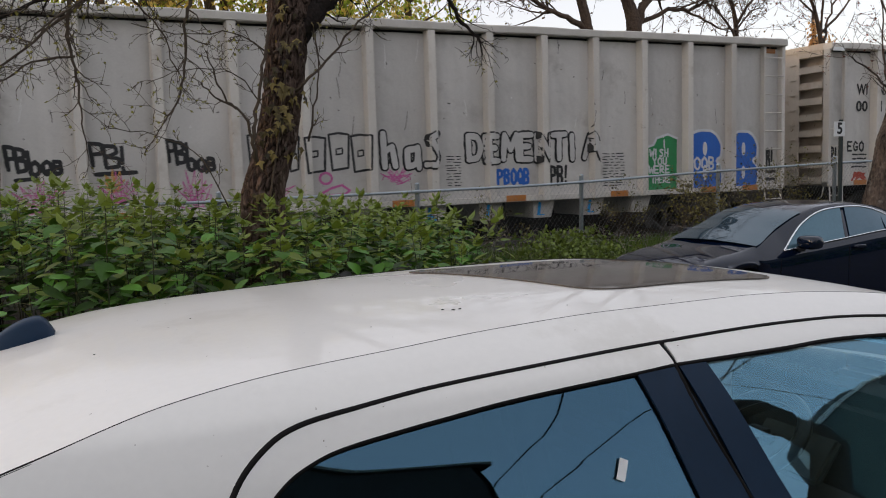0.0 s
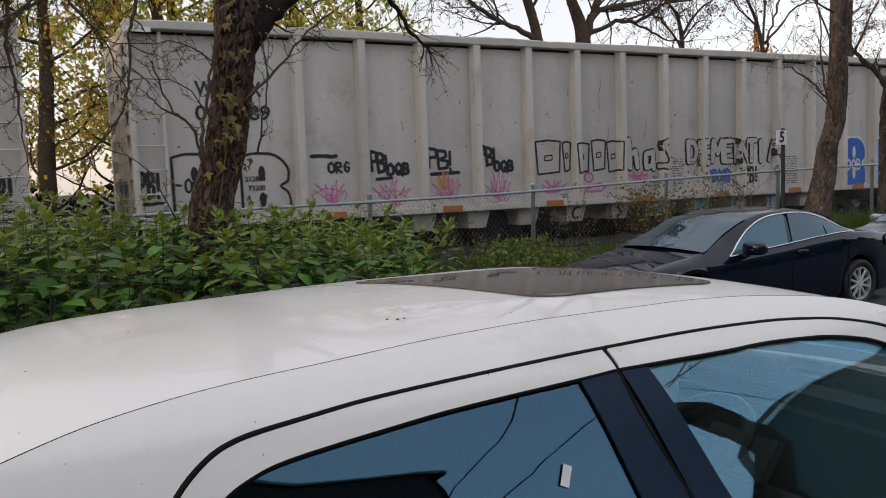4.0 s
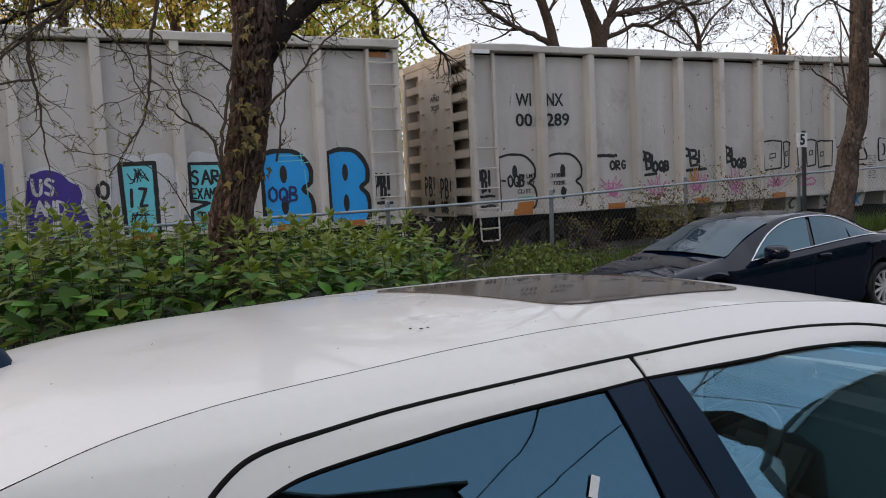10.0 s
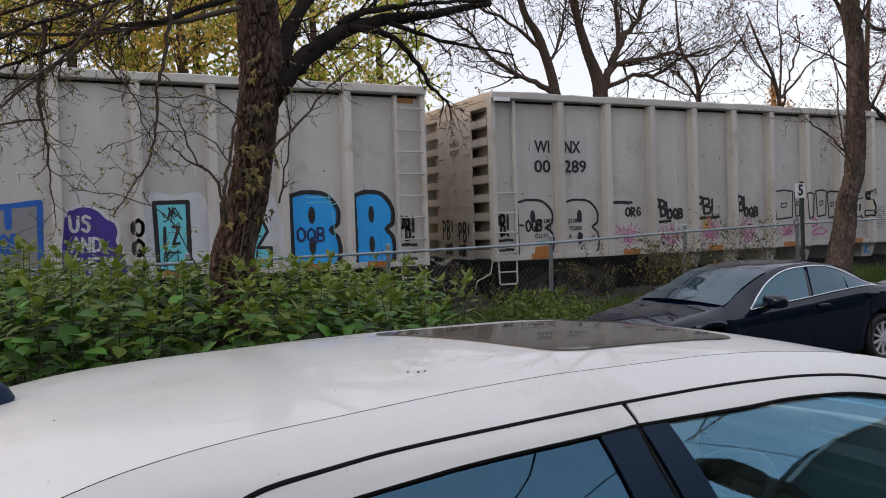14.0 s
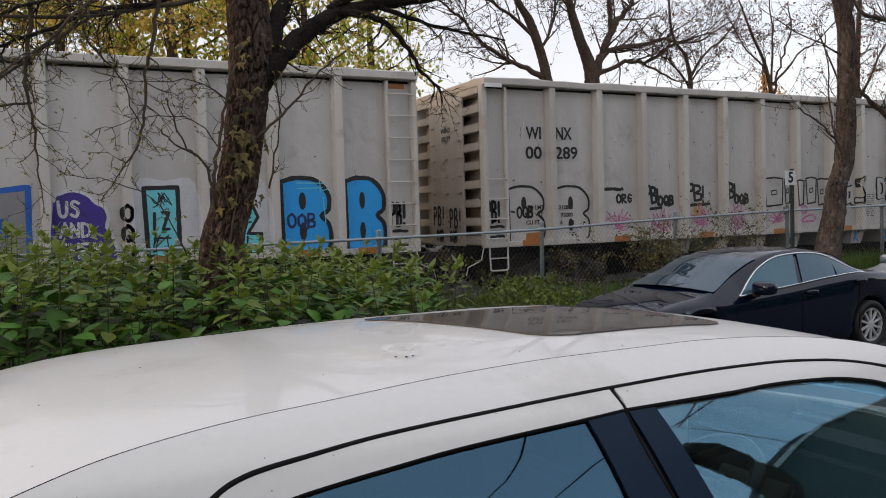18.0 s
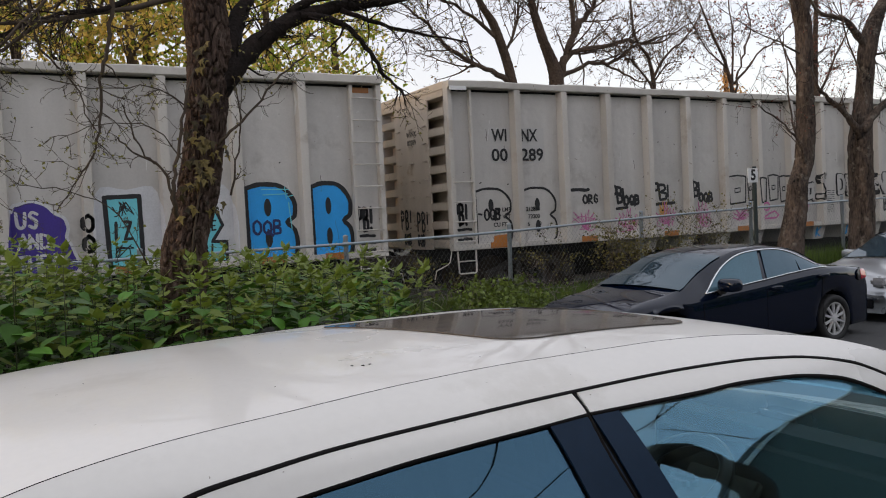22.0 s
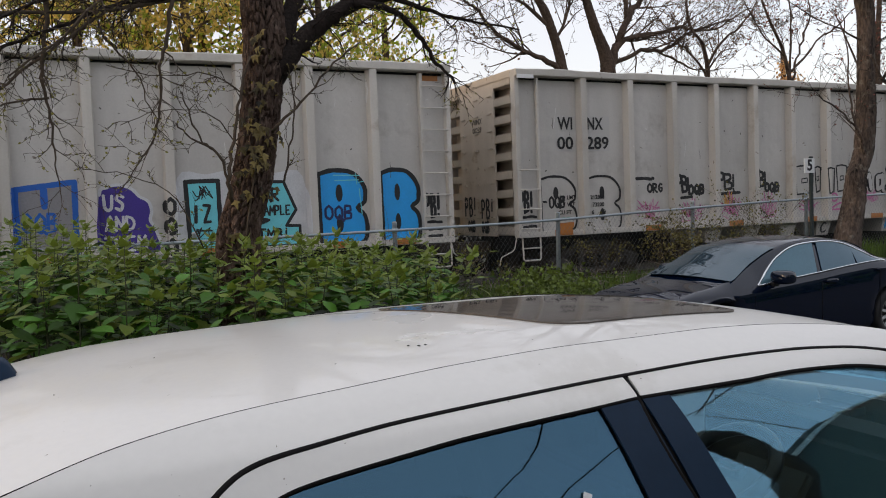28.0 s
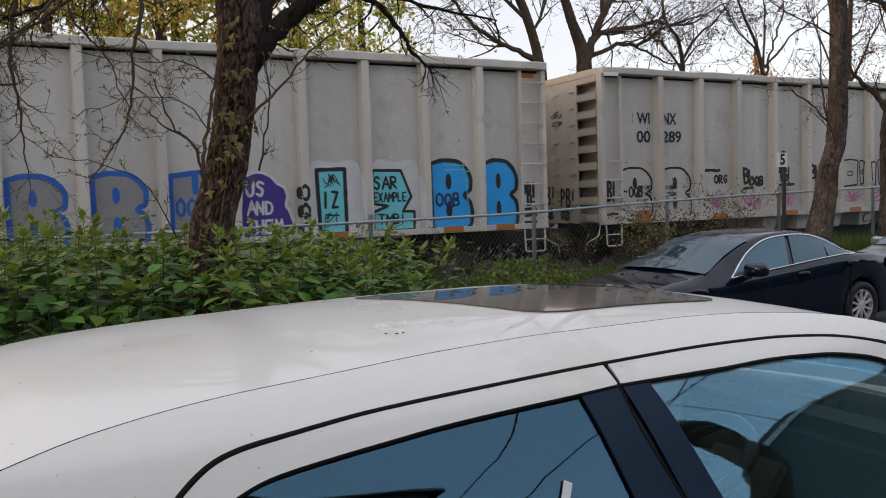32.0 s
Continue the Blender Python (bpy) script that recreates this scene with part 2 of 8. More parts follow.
# side windows: the reflected sky's blue is put into the gloss colour
CAR_GLASS = film_glass("car_glass", (0.76, 0.84, 0.84), (0.36, 0.72, 0.95), 0.155)
REAR_GLASS = film_glass("rear_car_glass", (0.26, 0.32, 0.33), (0.30, 0.66, 0.95), 0.15)
SCREEN_GLASS = film_glass("rear_screen_glass", (0.22, 0.22, 0.22), (0.72, 0.72, 0.74), 0.06)
ROOF_GLASS = material("sunroof_glass", (0.105, 0.092, 0.084), 0.06, vary=0.1, bump=0, spec=0.06)
NAVY_PAINT = material("dark_blue_clearcoat", (0.003, 0.007, 0.018), 0.4, vary=0.1, bump=0.0, coat=1.0, coat_rough=0.02, spec=0.0)
BLACK_PAINT = material("black_clearcoat", (0.003, 0.003, 0.004), 0.4, vary=0.1, bump=0.0, coat=0.7, coat_rough=0.02, spec=0.0)
SILVER_PAINT = material("silver_clearcoat", (0.42, 0.44, 0.47), 0.3, metal=0.4, vary=0.05, bump=0.01, coat=1.0)
CHROME = material("chrome", (0.75, 0.76, 0.78), 0.12, metal=1.0, vary=0.03, bump=0)
ALLOY = material("alloy_wheel", (0.72, 0.72, 0.73), 0.3, metal=0.4, vary=0.06, bump=0.02)
for clear in (NAVY_PAINT, BLACK_PAINT):
    clear.node_tree.nodes["Principled BSDF"].inputs["Coat Tint"].default_value = (0.62, 0.82, 1.0, 1)
TYRE = material("tyre_rubber", (0.010, 0.010, 0.011), 0.7, vary=0.2, bump=0.3)
INTERIOR = material("dark_cloth", (0.022, 0.022, 0.022), 0.85, vary=0.2, bump=0.2)
INTERIOR_GREY = material("grey_plastic", (0.07, 0.07, 0.068), 0.6, vary=0.12, bump=0.1)
RED_LAMP = material("red_lens", (0.62, 0.03, 0.05), 0.1, vary=0.1, bump=0, coat=1.0)
CLEAR_LENS = material("clear_lens", (0.5, 0.5, 0.52), 0.1, metal=0.5, vary=0.1, bump=0, coat=1.0)
WIRE = material("weathered_wire", (0.19, 0.20, 0.21), 0.55, metal=0.3, vary=0.2, scale=6, bump=0.05)
GALV = material("galvanised_steel", (0.30, 0.345, 0.38), 0.5, metal=0.2, vary=0.15, scale=6, bump=0.08)
BARK = material("bark", (0.088, 0.058, 0.046), 0.95, vary=0.8, scale=9, fine=45, bump=1.0, dist=0.06, stretch=(1, 1, 0.22), spot=(0.19, 0.14, 0.115), spot_scale=9, spot_cut=0.55, spec=0.2)
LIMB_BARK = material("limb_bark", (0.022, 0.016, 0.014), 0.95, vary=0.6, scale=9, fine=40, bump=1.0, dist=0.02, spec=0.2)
GREY_BARK = material("grey_bark", (0.074, 0.056, 0.046), 0.95, vary=1.1, scale=6, fine=30, bump=1.0, dist=0.03, stretch=(1, 1, 0.3), spot=(0.17, 0.15, 0.125), spot_scale=7, spot_cut=0.56, spec=0.2)
TWIG = material("twig_bark", (0.080, 0.060, 0.045), 0.9, vary=0.3, bump=0.3, spec=0.2)
RED_TWIG = material("reddish_twig", (0.105, 0.060, 0.050), 0.85, vary=0.3, bump=0.2, spec=0.2)
FAR_BARK = material("far_bark", (0.085, 0.060, 0.046), 0.95, vary=0.5, scale=3, fine=14, bump=0.8, dist=0.04, spec=0.2)


def leaf_material(name, base, light, island=0.35, clear=0.3):
    m = material(name, base, 0.5, vary=0.18, scale=1.2, fine=30, bump=0.1, island=island, spec=0.35)
    b = m.node_tree.nodes["Principled BSDF"]
    out = m.node_tree.nodes["Material Output"]
    tr = m.node_tree.nodes.new("ShaderNodeBsdfTranslucent")
    tr.inputs["Color"].default_value = (*light, 1)
    mx = m.node_tree.nodes.new("ShaderNodeMixShader")
    mx.inputs[0].default_value = clear
    m.node_tree.links.new(b.outputs[0], mx.inputs[1])
    m.node_tree.links.new(tr.outputs[0], mx.inputs[2])
    m.node_tree.links.new(mx.outputs[0], out.inputs["Surface"])
    return m


KNOT_LEAF = leaf_material("knotweed_leaf", (0.047, 0.130, 0.015), (0.08, 0.18, 0.016), 0.9, 0.08)
KNOT_LEAF.node_tree.nodes["Principled BSDF"].inputs["Specular IOR Level"].default_value = 0.32
KNOT_YOUNG = leaf_material("knotweed_young_leaf", (0.14, 0.19, 0.03), (0.22, 0.29, 0.04))
WEED_LEAF = leaf_material("weed_leaf", (0.105, 0.145, 0.030), (0.19, 0.25, 0.04), 0.6, 0.2)
KNOT_STEM = material("knotweed_stem", (0.035, 0.045, 0.016), 0.6, vary=0.25, bump=0.1)
IVY_LEAF = leaf_material("ivy_leaf", (0.19, 0.175, 0.04), (0.32, 0.28, 0.06))
CREEPER_LEAF = leaf_material("creeper_leaf", (0.135, 0.100, 0.030), (0.19, 0.145, 0.04), 0.9, 0.2)
SHRUB_LEAF = leaf_material("shrub_leaf", (0.125, 0.11, 0.034), (0.20, 0.17, 0.045), 0.9, 0.22)
SPRING_LEAF = leaf_material("spring_leaf", (0.52, 0.385, 0.115), (0.95, 0.70, 0.20), 0.9, 0.62)
GREEN_LEAF = leaf_material("tree_leaf", (0.17, 0.22, 0.035), (0.52, 0.62, 0.08), 0.6, 0.6)
DRY_LEAF = leaf_material("dry_leaf", (0.42, 0.24, 0.11), (0.9, 0.52, 0.22), 0.5, 0.55)
BUD_LEAF = leaf_material("bud_scale", (0.12, 0.075, 0.045), (0.20, 0.11, 0.05), 0.6, 0.25)
RED_BUD = leaf_material("red_bud_scale", (0.15, 0.055, 0.042), (0.30, 0.08, 0.05), 0.6, 0.3)
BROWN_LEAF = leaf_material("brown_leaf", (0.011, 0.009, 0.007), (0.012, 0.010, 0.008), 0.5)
GRASS = leaf_material("grass_blade", (0.076, 0.122, 0.026), (0.13, 0.20, 0.035), 0.6)
STRAW = material("dry_stem", (0.25, 0.205, 0.18), 0.85, vary=0.3, bump=0.1, island=0.3)
ASPHALT = material("asphalt", (0.05, 0.05, 0.052), 0.9, vary=0.2, scale=1.0, fine=120, bump=0.5, spot=(0.07, 0.068, 0.066), spot_scale=0.7)
EARTH = material("earth", (0.036, 0.029, 0.021), 0.95, vary=0.35, scale=1.5, fine=40, bump=0.7, dist=0.03, spot=(0.05, 0.065, 0.025), spot_scale=0.8, spot_cut=0.5)
BALLAST = material("ballast", (0.020, 0.018, 0.017), 0.95, vary=0.5, scale=6, fine=18, bump=1.0, dist=0.05)
TIE = material("wooden_tie", (0.06, 0.048, 0.04), 0.9, vary=0.3, bump=0.4)
AMBER = material("amber_reflector", (0.42, 0.15, 0.03), 0.4, vary=0.15, scale=8, bump=0.1)
BLACK_SPRAY = material("black_spray", (0.016, 0.016, 0.018), 0.6, vary=0.2, scale=6, bump=0.05)
WHITE_SPRAY = material("white_spray", (0.60, 0.60, 0.62), 0.65, vary=0.12, scale=5, bump=0.05)
BLUE_SPRAY = material("sky_blue_spray", (0.002, 0.36, 0.84), 0.55, vary=0.10, scale=4, bump=0.05)
ROYAL_SPRAY = material("royal_blue_spray", (0.009, 0.115, 0.47), 0.55, vary=0.12, scale=4, bump=0.05)
CYAN_SPRAY = material("turquoise_spray", (0.14, 0.60, 0.68), 0.55, vary=0.10, scale=4, bump=0.05)
PURPLE_SPRAY = material("purple_spray", (0.055, 0.030, 0.25), 0.55, vary=0.15, scale=4, bump=0.05)
GREEN_SPRAY = material("green_spray", (0.01, 0.22, 0.07), 0.55, vary=0.15, scale=4, bump=0.05)
PINK_SPRAY = material("pink_spray", (0.52, 0.12, 0.30), 0.6, vary=0.2, scale=8, bump=0.05)
ORANGE_SPRAY = material("orange_spray", (0.55, 0.27, 0.06), 0.6, vary=0.2, scale=8, bump=0.05)
DULL_FILL = material("dull_grey_fill", (0.26, 0.25, 0.26), 0.6, vary=0.15, scale=4, bump=0.05)
SIGN_WHITE = material("sign_white", (0.72, 0.72, 0.72), 0.45, vary=0.06, bump=0.03)
STENCIL = material("stencil_black", (0.012, 0.012, 0.014), 0.6, vary=0.2, scale=5, bump=0.03)


# ---------------- mesh helpers ----------------
def part(name, bm, mat, parent=None, label="", smooth=False):
    me = bpy.data.meshes.new(name)
    bm.normal_update()
    bm.to_mesh(me)
    bm.free()
    if smooth:
        for f in me.polygons:
            f.use_smooth = True
    me.materials.append(mat)
    ob = new(name, me)
    if parent is not None:
        ob.parent = parent
    if label:
        ob["label"] = label
    return ob


def mesh_part(name, verts, faces, mat, parent=None, label="", smooth=False):
    me = bpy.data.meshes.new(name)
    me.from_pydata(verts, [], faces)
    me.validate()
    if smooth:
        for f in me.polygons:
            f.use_smooth = True
    me.materials.append(mat)
    ob = new(name, me)
    if parent is not None:
        ob.parent = parent
    if label:
        ob["label"] = label
    return ob


def share(ob, name, m, parent):
    """Another object on the mesh of ob, at the pose m."""
    o = new(name, ob.data)
    o.parent = parent
    o.matrix_basis = m
    return o


def empty(name, label, category, group="", m=None, kind=""):
    e = new(name)
    e.empty_display_size = 0.2
    if m is not None:
        e.matrix_basis = m
    return tagged(e, label, category, group, kind)


def box(bm, x0, y0, z0, x1, y1, z1, bevel=0.0):
    r = bmesh.ops.create_cube(bm, size=1.0, matrix=Matrix.Translation(((x0 + x1) / 2, (y0 + y1) / 2, (z0 + z1) / 2)) @ Matrix.Diagonal((x1 - x0, y1 - y0, z1 - z0, 1)))
    if bevel:
        edges = list({e for v in r["verts"] for e in v.link_edges})
        bmesh.ops.bevel(bm, geom=edges, offset=bevel, segments=2, affect="EDGES", clamp_overlap=True)
    return bm


def boxes(*list_of, bevel=0.0):
    bm = bmesh.new()
    for b in list_of:
        box(bm, *b, bevel=bevel)
    return bm


def rounded(at, half):
    """A smooth pillow shape, between a box and an ellipsoid."""
    bm = bmesh.new()
    bmesh.ops.create_uvsphere(bm, u_segments=20, v_segments=12, radius=1)
    for q in bm.verts:
        c = [math.copysign(abs(w) ** 0.62, w) for w in q.co]
        q.co = Vector([at[i] + half[i] * c[i] for i in range(3)])
    return bm


def tube(verts, faces, pts, radii, n=6):
    """Append a tapered tube along pts to the lists verts and faces."""
    base = len(verts)
    k = len(pts)
    ref = Vector((0.3, 0.2, 1)).normalized()
    prev = None
    for i in range(k):
        p = Vector(pts[i])
        d = (Vector(pts[min(i + 1, k - 1)]) - Vector(pts[max(i - 1, 0)]))
        d = d.normalized() if d.length > 1e-9 else Vector((0, 0, 1))
        if prev is None:
            a = d.cross(ref if abs(d.dot(ref)) < 0.95 else Vector((1, 0, 0))).normalized()
        else:
            a = (prev - d * prev.dot(d))
            a = a.normalized() if a.length > 1e-6 else d.orthogonal().normalized()
        prev = a
        b = d.cross(a)
        r = radii[i]
        for j in range(n):
            w = 2 * math.pi * j / n
            verts.append(tuple(p + a * (math.cos(w) * r) + b * (math.sin(w) * r)))
    for i in range(k - 1):
        for j in range(n):
            q = base + i * n
            faces.append((q + j, q + (j + 1) % n, q + n + (j + 1) % n, q + n + j))
    faces.append(tuple(base + j for j in reversed(range(n))))
    faces.append(tuple(base + (k - 1) * n + j for j in range(n)))


def tube_part(name, pts, radii, mat, parent=None, n=8, label="", smooth=True):
    v, f = [], []
    if not hasattr(radii, "__len__"):
        radii = [radii] * len(pts)
    tube(v, f, pts, radii, n)
    return mesh_part(name, v, f, mat, parent, label, smooth)


def curve_fn(knots):
    """A smooth function through (x, value) knots."""
    xs = [k[0] for k in knots]
    ys = [k[1] for k in knots]
    n = len(xs)
    h = [xs[i + 1] - xs[i] for i in range(n - 1)]
    dl = [(ys[i + 1] - ys[i]) / h[i] for i in range(n - 1)]
    m = [dl[0]] + [0 if dl[i - 1] * dl[i] <= 0 else 2 * dl[i - 1] * dl[i] / (dl[i - 1] + dl[i]) for i in range(1, n - 1)] + [dl[-1]]

    def f(x):
        if x <= xs[0]:
            return ys[0] + m[0] * (x - xs[0])
        if x >= xs[-1]:
            return ys[-1] + m[-1] * (x - xs[-1])
        i = 0
        while x > xs[i + 1]:
            i += 1
        t = (x - xs[i]) / h[i]
        return ((1 + 2 * t) * (1 - t) ** 2 * ys[i] + t * (1 - t) ** 2 * h[i] * m[i] + t * t * (3 - 2 * t) * ys[i + 1] + t * t * (t - 1) * h[i] * m[i + 1])

    return f


def grid_part(name, fn, nu, nv, mat, parent=None, label="", thick=0.0, smooth=True):
    """A sheet fn(u, v) for u, v in 0..1, given a thickness against its normal."""
    verts = [tuple(fn(i / nu, j / nv)) for i in range(nu + 1) for j in range(nv + 1)]
    faces = [(i * (nv + 1) + j, (i + 1) * (nv + 1) + j, (i + 1) * (nv + 1) + j + 1, i * (nv + 1) + j + 1) for i in range(nu) for j in range(nv)]
    bm = bmesh.new()
    bv = [bm.verts.new(v) for v in verts]
    for f in faces:
        try:
            bm.faces.new([bv[k] for k in f])
        except ValueError:
            pass
    bmesh.ops.remove_doubles(bm, verts=bm.verts, dist=1e-5)
    bm.normal_update()
    if thick:
        bmesh.ops.solidify(bm, geom=list(bm.faces), thickness=thick)
    ob = part(name, bm, mat, parent, label, smooth)
    if smooth and thick:
        ob.data.set_sharp_from_angle(angle=radians(50))
    return ob


def text_part(name, body, size, mat, parent, m, label="", bold=0.0, depth=0.0015, width=None):
    """Raised lettering in the built-in font, lying in its own xy plane at the pose m; width fits it to that many metres."""
    cu = bpy.data.curves.new(name, "FONT")
    cu.body = body
    cu.size = size
    cu.extrude = depth
    cu.offset = bold
    cu.align_x = "CENTER"
    cu.align_y = "CENTER"
    cu.resolution_u = 3
    tmp = bpy.data.objects.new("tmp", cu)
    scene.collection.objects.link(tmp)
    me = bpy.data.meshes.new_from_object(tmp.evaluated_get(bpy.context.evaluated_depsgraph_get()))
    bpy.data.objects.remove(tmp)
    bpy.data.curves.remove(cu)
    if width and len(me.vertices):
        xs = [v.co.x for v in me.vertices]
        k = width / max(1e-6, max(xs) - min(xs))
        for v in me.vertices:
            v.co.x *= k
    me.materials.clear()
    me.materials.append(mat)
    # one object for each character
    group_of = list(range(len(me.vertices)))

    def root(i):
        while group_of[i] != i:
            group_of[i] = group_of[group_of[i]]
            i = group_of[i]
        return i
    for p in me.polygons:
        a = root(p.vertices[0])
        for i in p.vertices[1:]:
            group_of[root(i)] = a
    pieces = {}
    for p in me.polygons:
        pieces.setdefault(root(p.vertices[0]), []).append(list(p.vertices))
    ob = None
    for faces in pieces.values():
        ids = sorted({i for f in faces for i in f})
        at = {i: k for k, i in enumerate(ids)}
        ob = mesh_part(name, [tuple(me.vertices[i].co) for i in ids], [[at[i] for i in f] for f in faces], mat, parent, label)
        ob.matrix_basis = m
    return ob


# ---------------- ground ----------------
def ground_z(x, y):
    """Street falling slightly towards the far kerb, then a low bank up to the fence and the track bed."""
    f = curve_fn([(-60, 0.0), (3.0, 0.0), (6.6, -0.2), (9.3, -0.2), (10.3, 0.02), (11.8, 0.26), (12.6, 0.15), (13.2, -0.12), (20, -0.12), (24, 0.0), (60, 0.0)])
    return f(y)


def build_ground():
    xs = [-900, -300, -100, -40] + [-20 + 2 * i for i in range(36)] + [70, 110, 300, 900]
    ys = [-900, -200, -60, -20, -8, -3, 0, 2, 4, 5.5, 6.6, 7.5, 8.5, 9.3, 9.7, 10.1, 10.5, 11, 11.5, 12, 12.6, 12.9, 13.2, 14, 15, 16, 17, 18, 20, 22, 26, 35, 60, 200, 900]
    verts = [(x, y, ground_z(x, max(-60, min(60, y))) + 0.03 * noise.noise(Vector((x * 0.6, y * 0.9, 0))) * (1 if y > 9.4 else 0)) for x in xs for y in ys]
    n = len(ys)
    faces = [(i * n + j, (i + 1) * n + j, (i + 1) * n + j + 1, i * n + j + 1) for i in range(len(xs) - 1) for j in range(n - 1)]
    g = mesh_part("ground", verts, faces, EARTH, smooth=True)
    tagged(g, "bare brown earth bank with patches of moss", "ground", kind="structure")
    v = []
    yy = [-7, 0, 3, 4.5, 5.5, 6.3, 6.9, 7.6, 8.4, 9.25]
    for x in (-80, -20, 0, 20, 40, 120):
        for y in yy:
            v.append((x, y, ground_z(x, y) + 0.012))
    n = len(yy)
    f = [(i * n + j, (i + 1) * n + j, (i + 1) * n + j + 1, i * n + j + 1) for i in range(5) for j in range(n - 1)]
    r = mesh_part("road", v, f, ASPHALT, smooth=True)
    tagged(r, "worn dark grey asphalt street", "road", kind="structure")


build_ground()


# ---------------- the freight train ----------------
SIDE_Y = 14.33
RIB = 1.2192
PITCH = 21.71
Z_SILL, Z_RIB, Z_TOP = 1.12, 4.35, 4.53
U_LEFT, U_RIGHT = -1.64, 18.66
DEPTH = 3.15


RIB_DEEP, RIB_FOOT, RIB_FACE, BOW = 0.19, 0.100, 0.074, 0.036


def bowed_panel(w, car):
    """A sheet of one bay, pressed slightly outwards between its ribs."""
    n, bow = 12, BOW if abs(w - RIB) < 0.01 else 0.0
    v, f = [], []
    for i in range(n + 1):
        t = i / n
        y = -0.012 - bow * (1 - (2 * t - 1) ** 2)
        v += [(w * t, y, Z_SILL + 0.05), (w * t, y, Z_RIB - 0.03), (w * t, y + 0.02, Z_RIB - 0.03), (w * t, y + 0.02, Z_SILL + 0.05)]
    for i in range(n):
        for k in range(4):
            a, b = 4 * i + k, 4 * i + (k + 1) % 4
            f.append((a, b, b + 4, a + 4))
    f += [(0, 3, 2, 1), (4 * n, 4 * n + 1, 4 * n + 2, 4 * n + 3)]
    ob = mesh_part("side_panel", v, f, GREY_PAINT, car, "", True)
    bm = bmesh.new()
    bm.from_mesh(ob.data)
    bmesh.ops.recalc_face_normals(bm, faces=list(bm.faces))
    bm.to_mesh(ob.data)
    bm.free()
    ob.data.set_sharp_from_angle(angle=radians(40))
    return ob


def dented_chord(y0, y1, car):
    """The top chord, knocked slightly out of line by years of loading."""
    v, f, n = [], [], 84
    b = 0.018
    for i in range(n + 1):
        u = U_LEFT + (U_RIGHT - U_LEFT) * i / n
        k = 0.022 * noise.noise(Vector((u * 1.7, y0 * 3, 0.3))) + 0.012 * noise.noise(Vector((u * 5.1, y0 * 3, 4.0)))
        dy = 0.018 * noise.noise(Vector((u * 1.3, 7.0, y0)))
        lo, hi = Z_RIB + 0.02, Z_TOP - 0.008 + k
        for y, z in ((y0 + b, lo), (y0 + dy, lo + b), (y0 + dy, hi - b), (y0 + b + dy, hi), (y1 - b, hi), (y1, hi - b), (y1, lo + b), (y1 - b, lo)):
            v.append((u, y, z))
    for i in range(n):
        for j in range(8):
            f.append((8 * i + j, 8 * i + (j + 1) % 8, 8 * i + 8 + (j + 1) % 8, 8 * i + 8 + j))
    f += [tuple(reversed(range(8))), tuple(range(8 * n, 8 * n + 8))]
    ob = mesh_part("top_chord", v, f, RIB_PAINT, car)
    bm = bmesh.new()
    bm.from_mesh(ob.data)
    bmesh.ops.recalc_face_normals(bm, faces=list(bm.faces))
    bm.to_mesh(ob.data)
    bm.free()


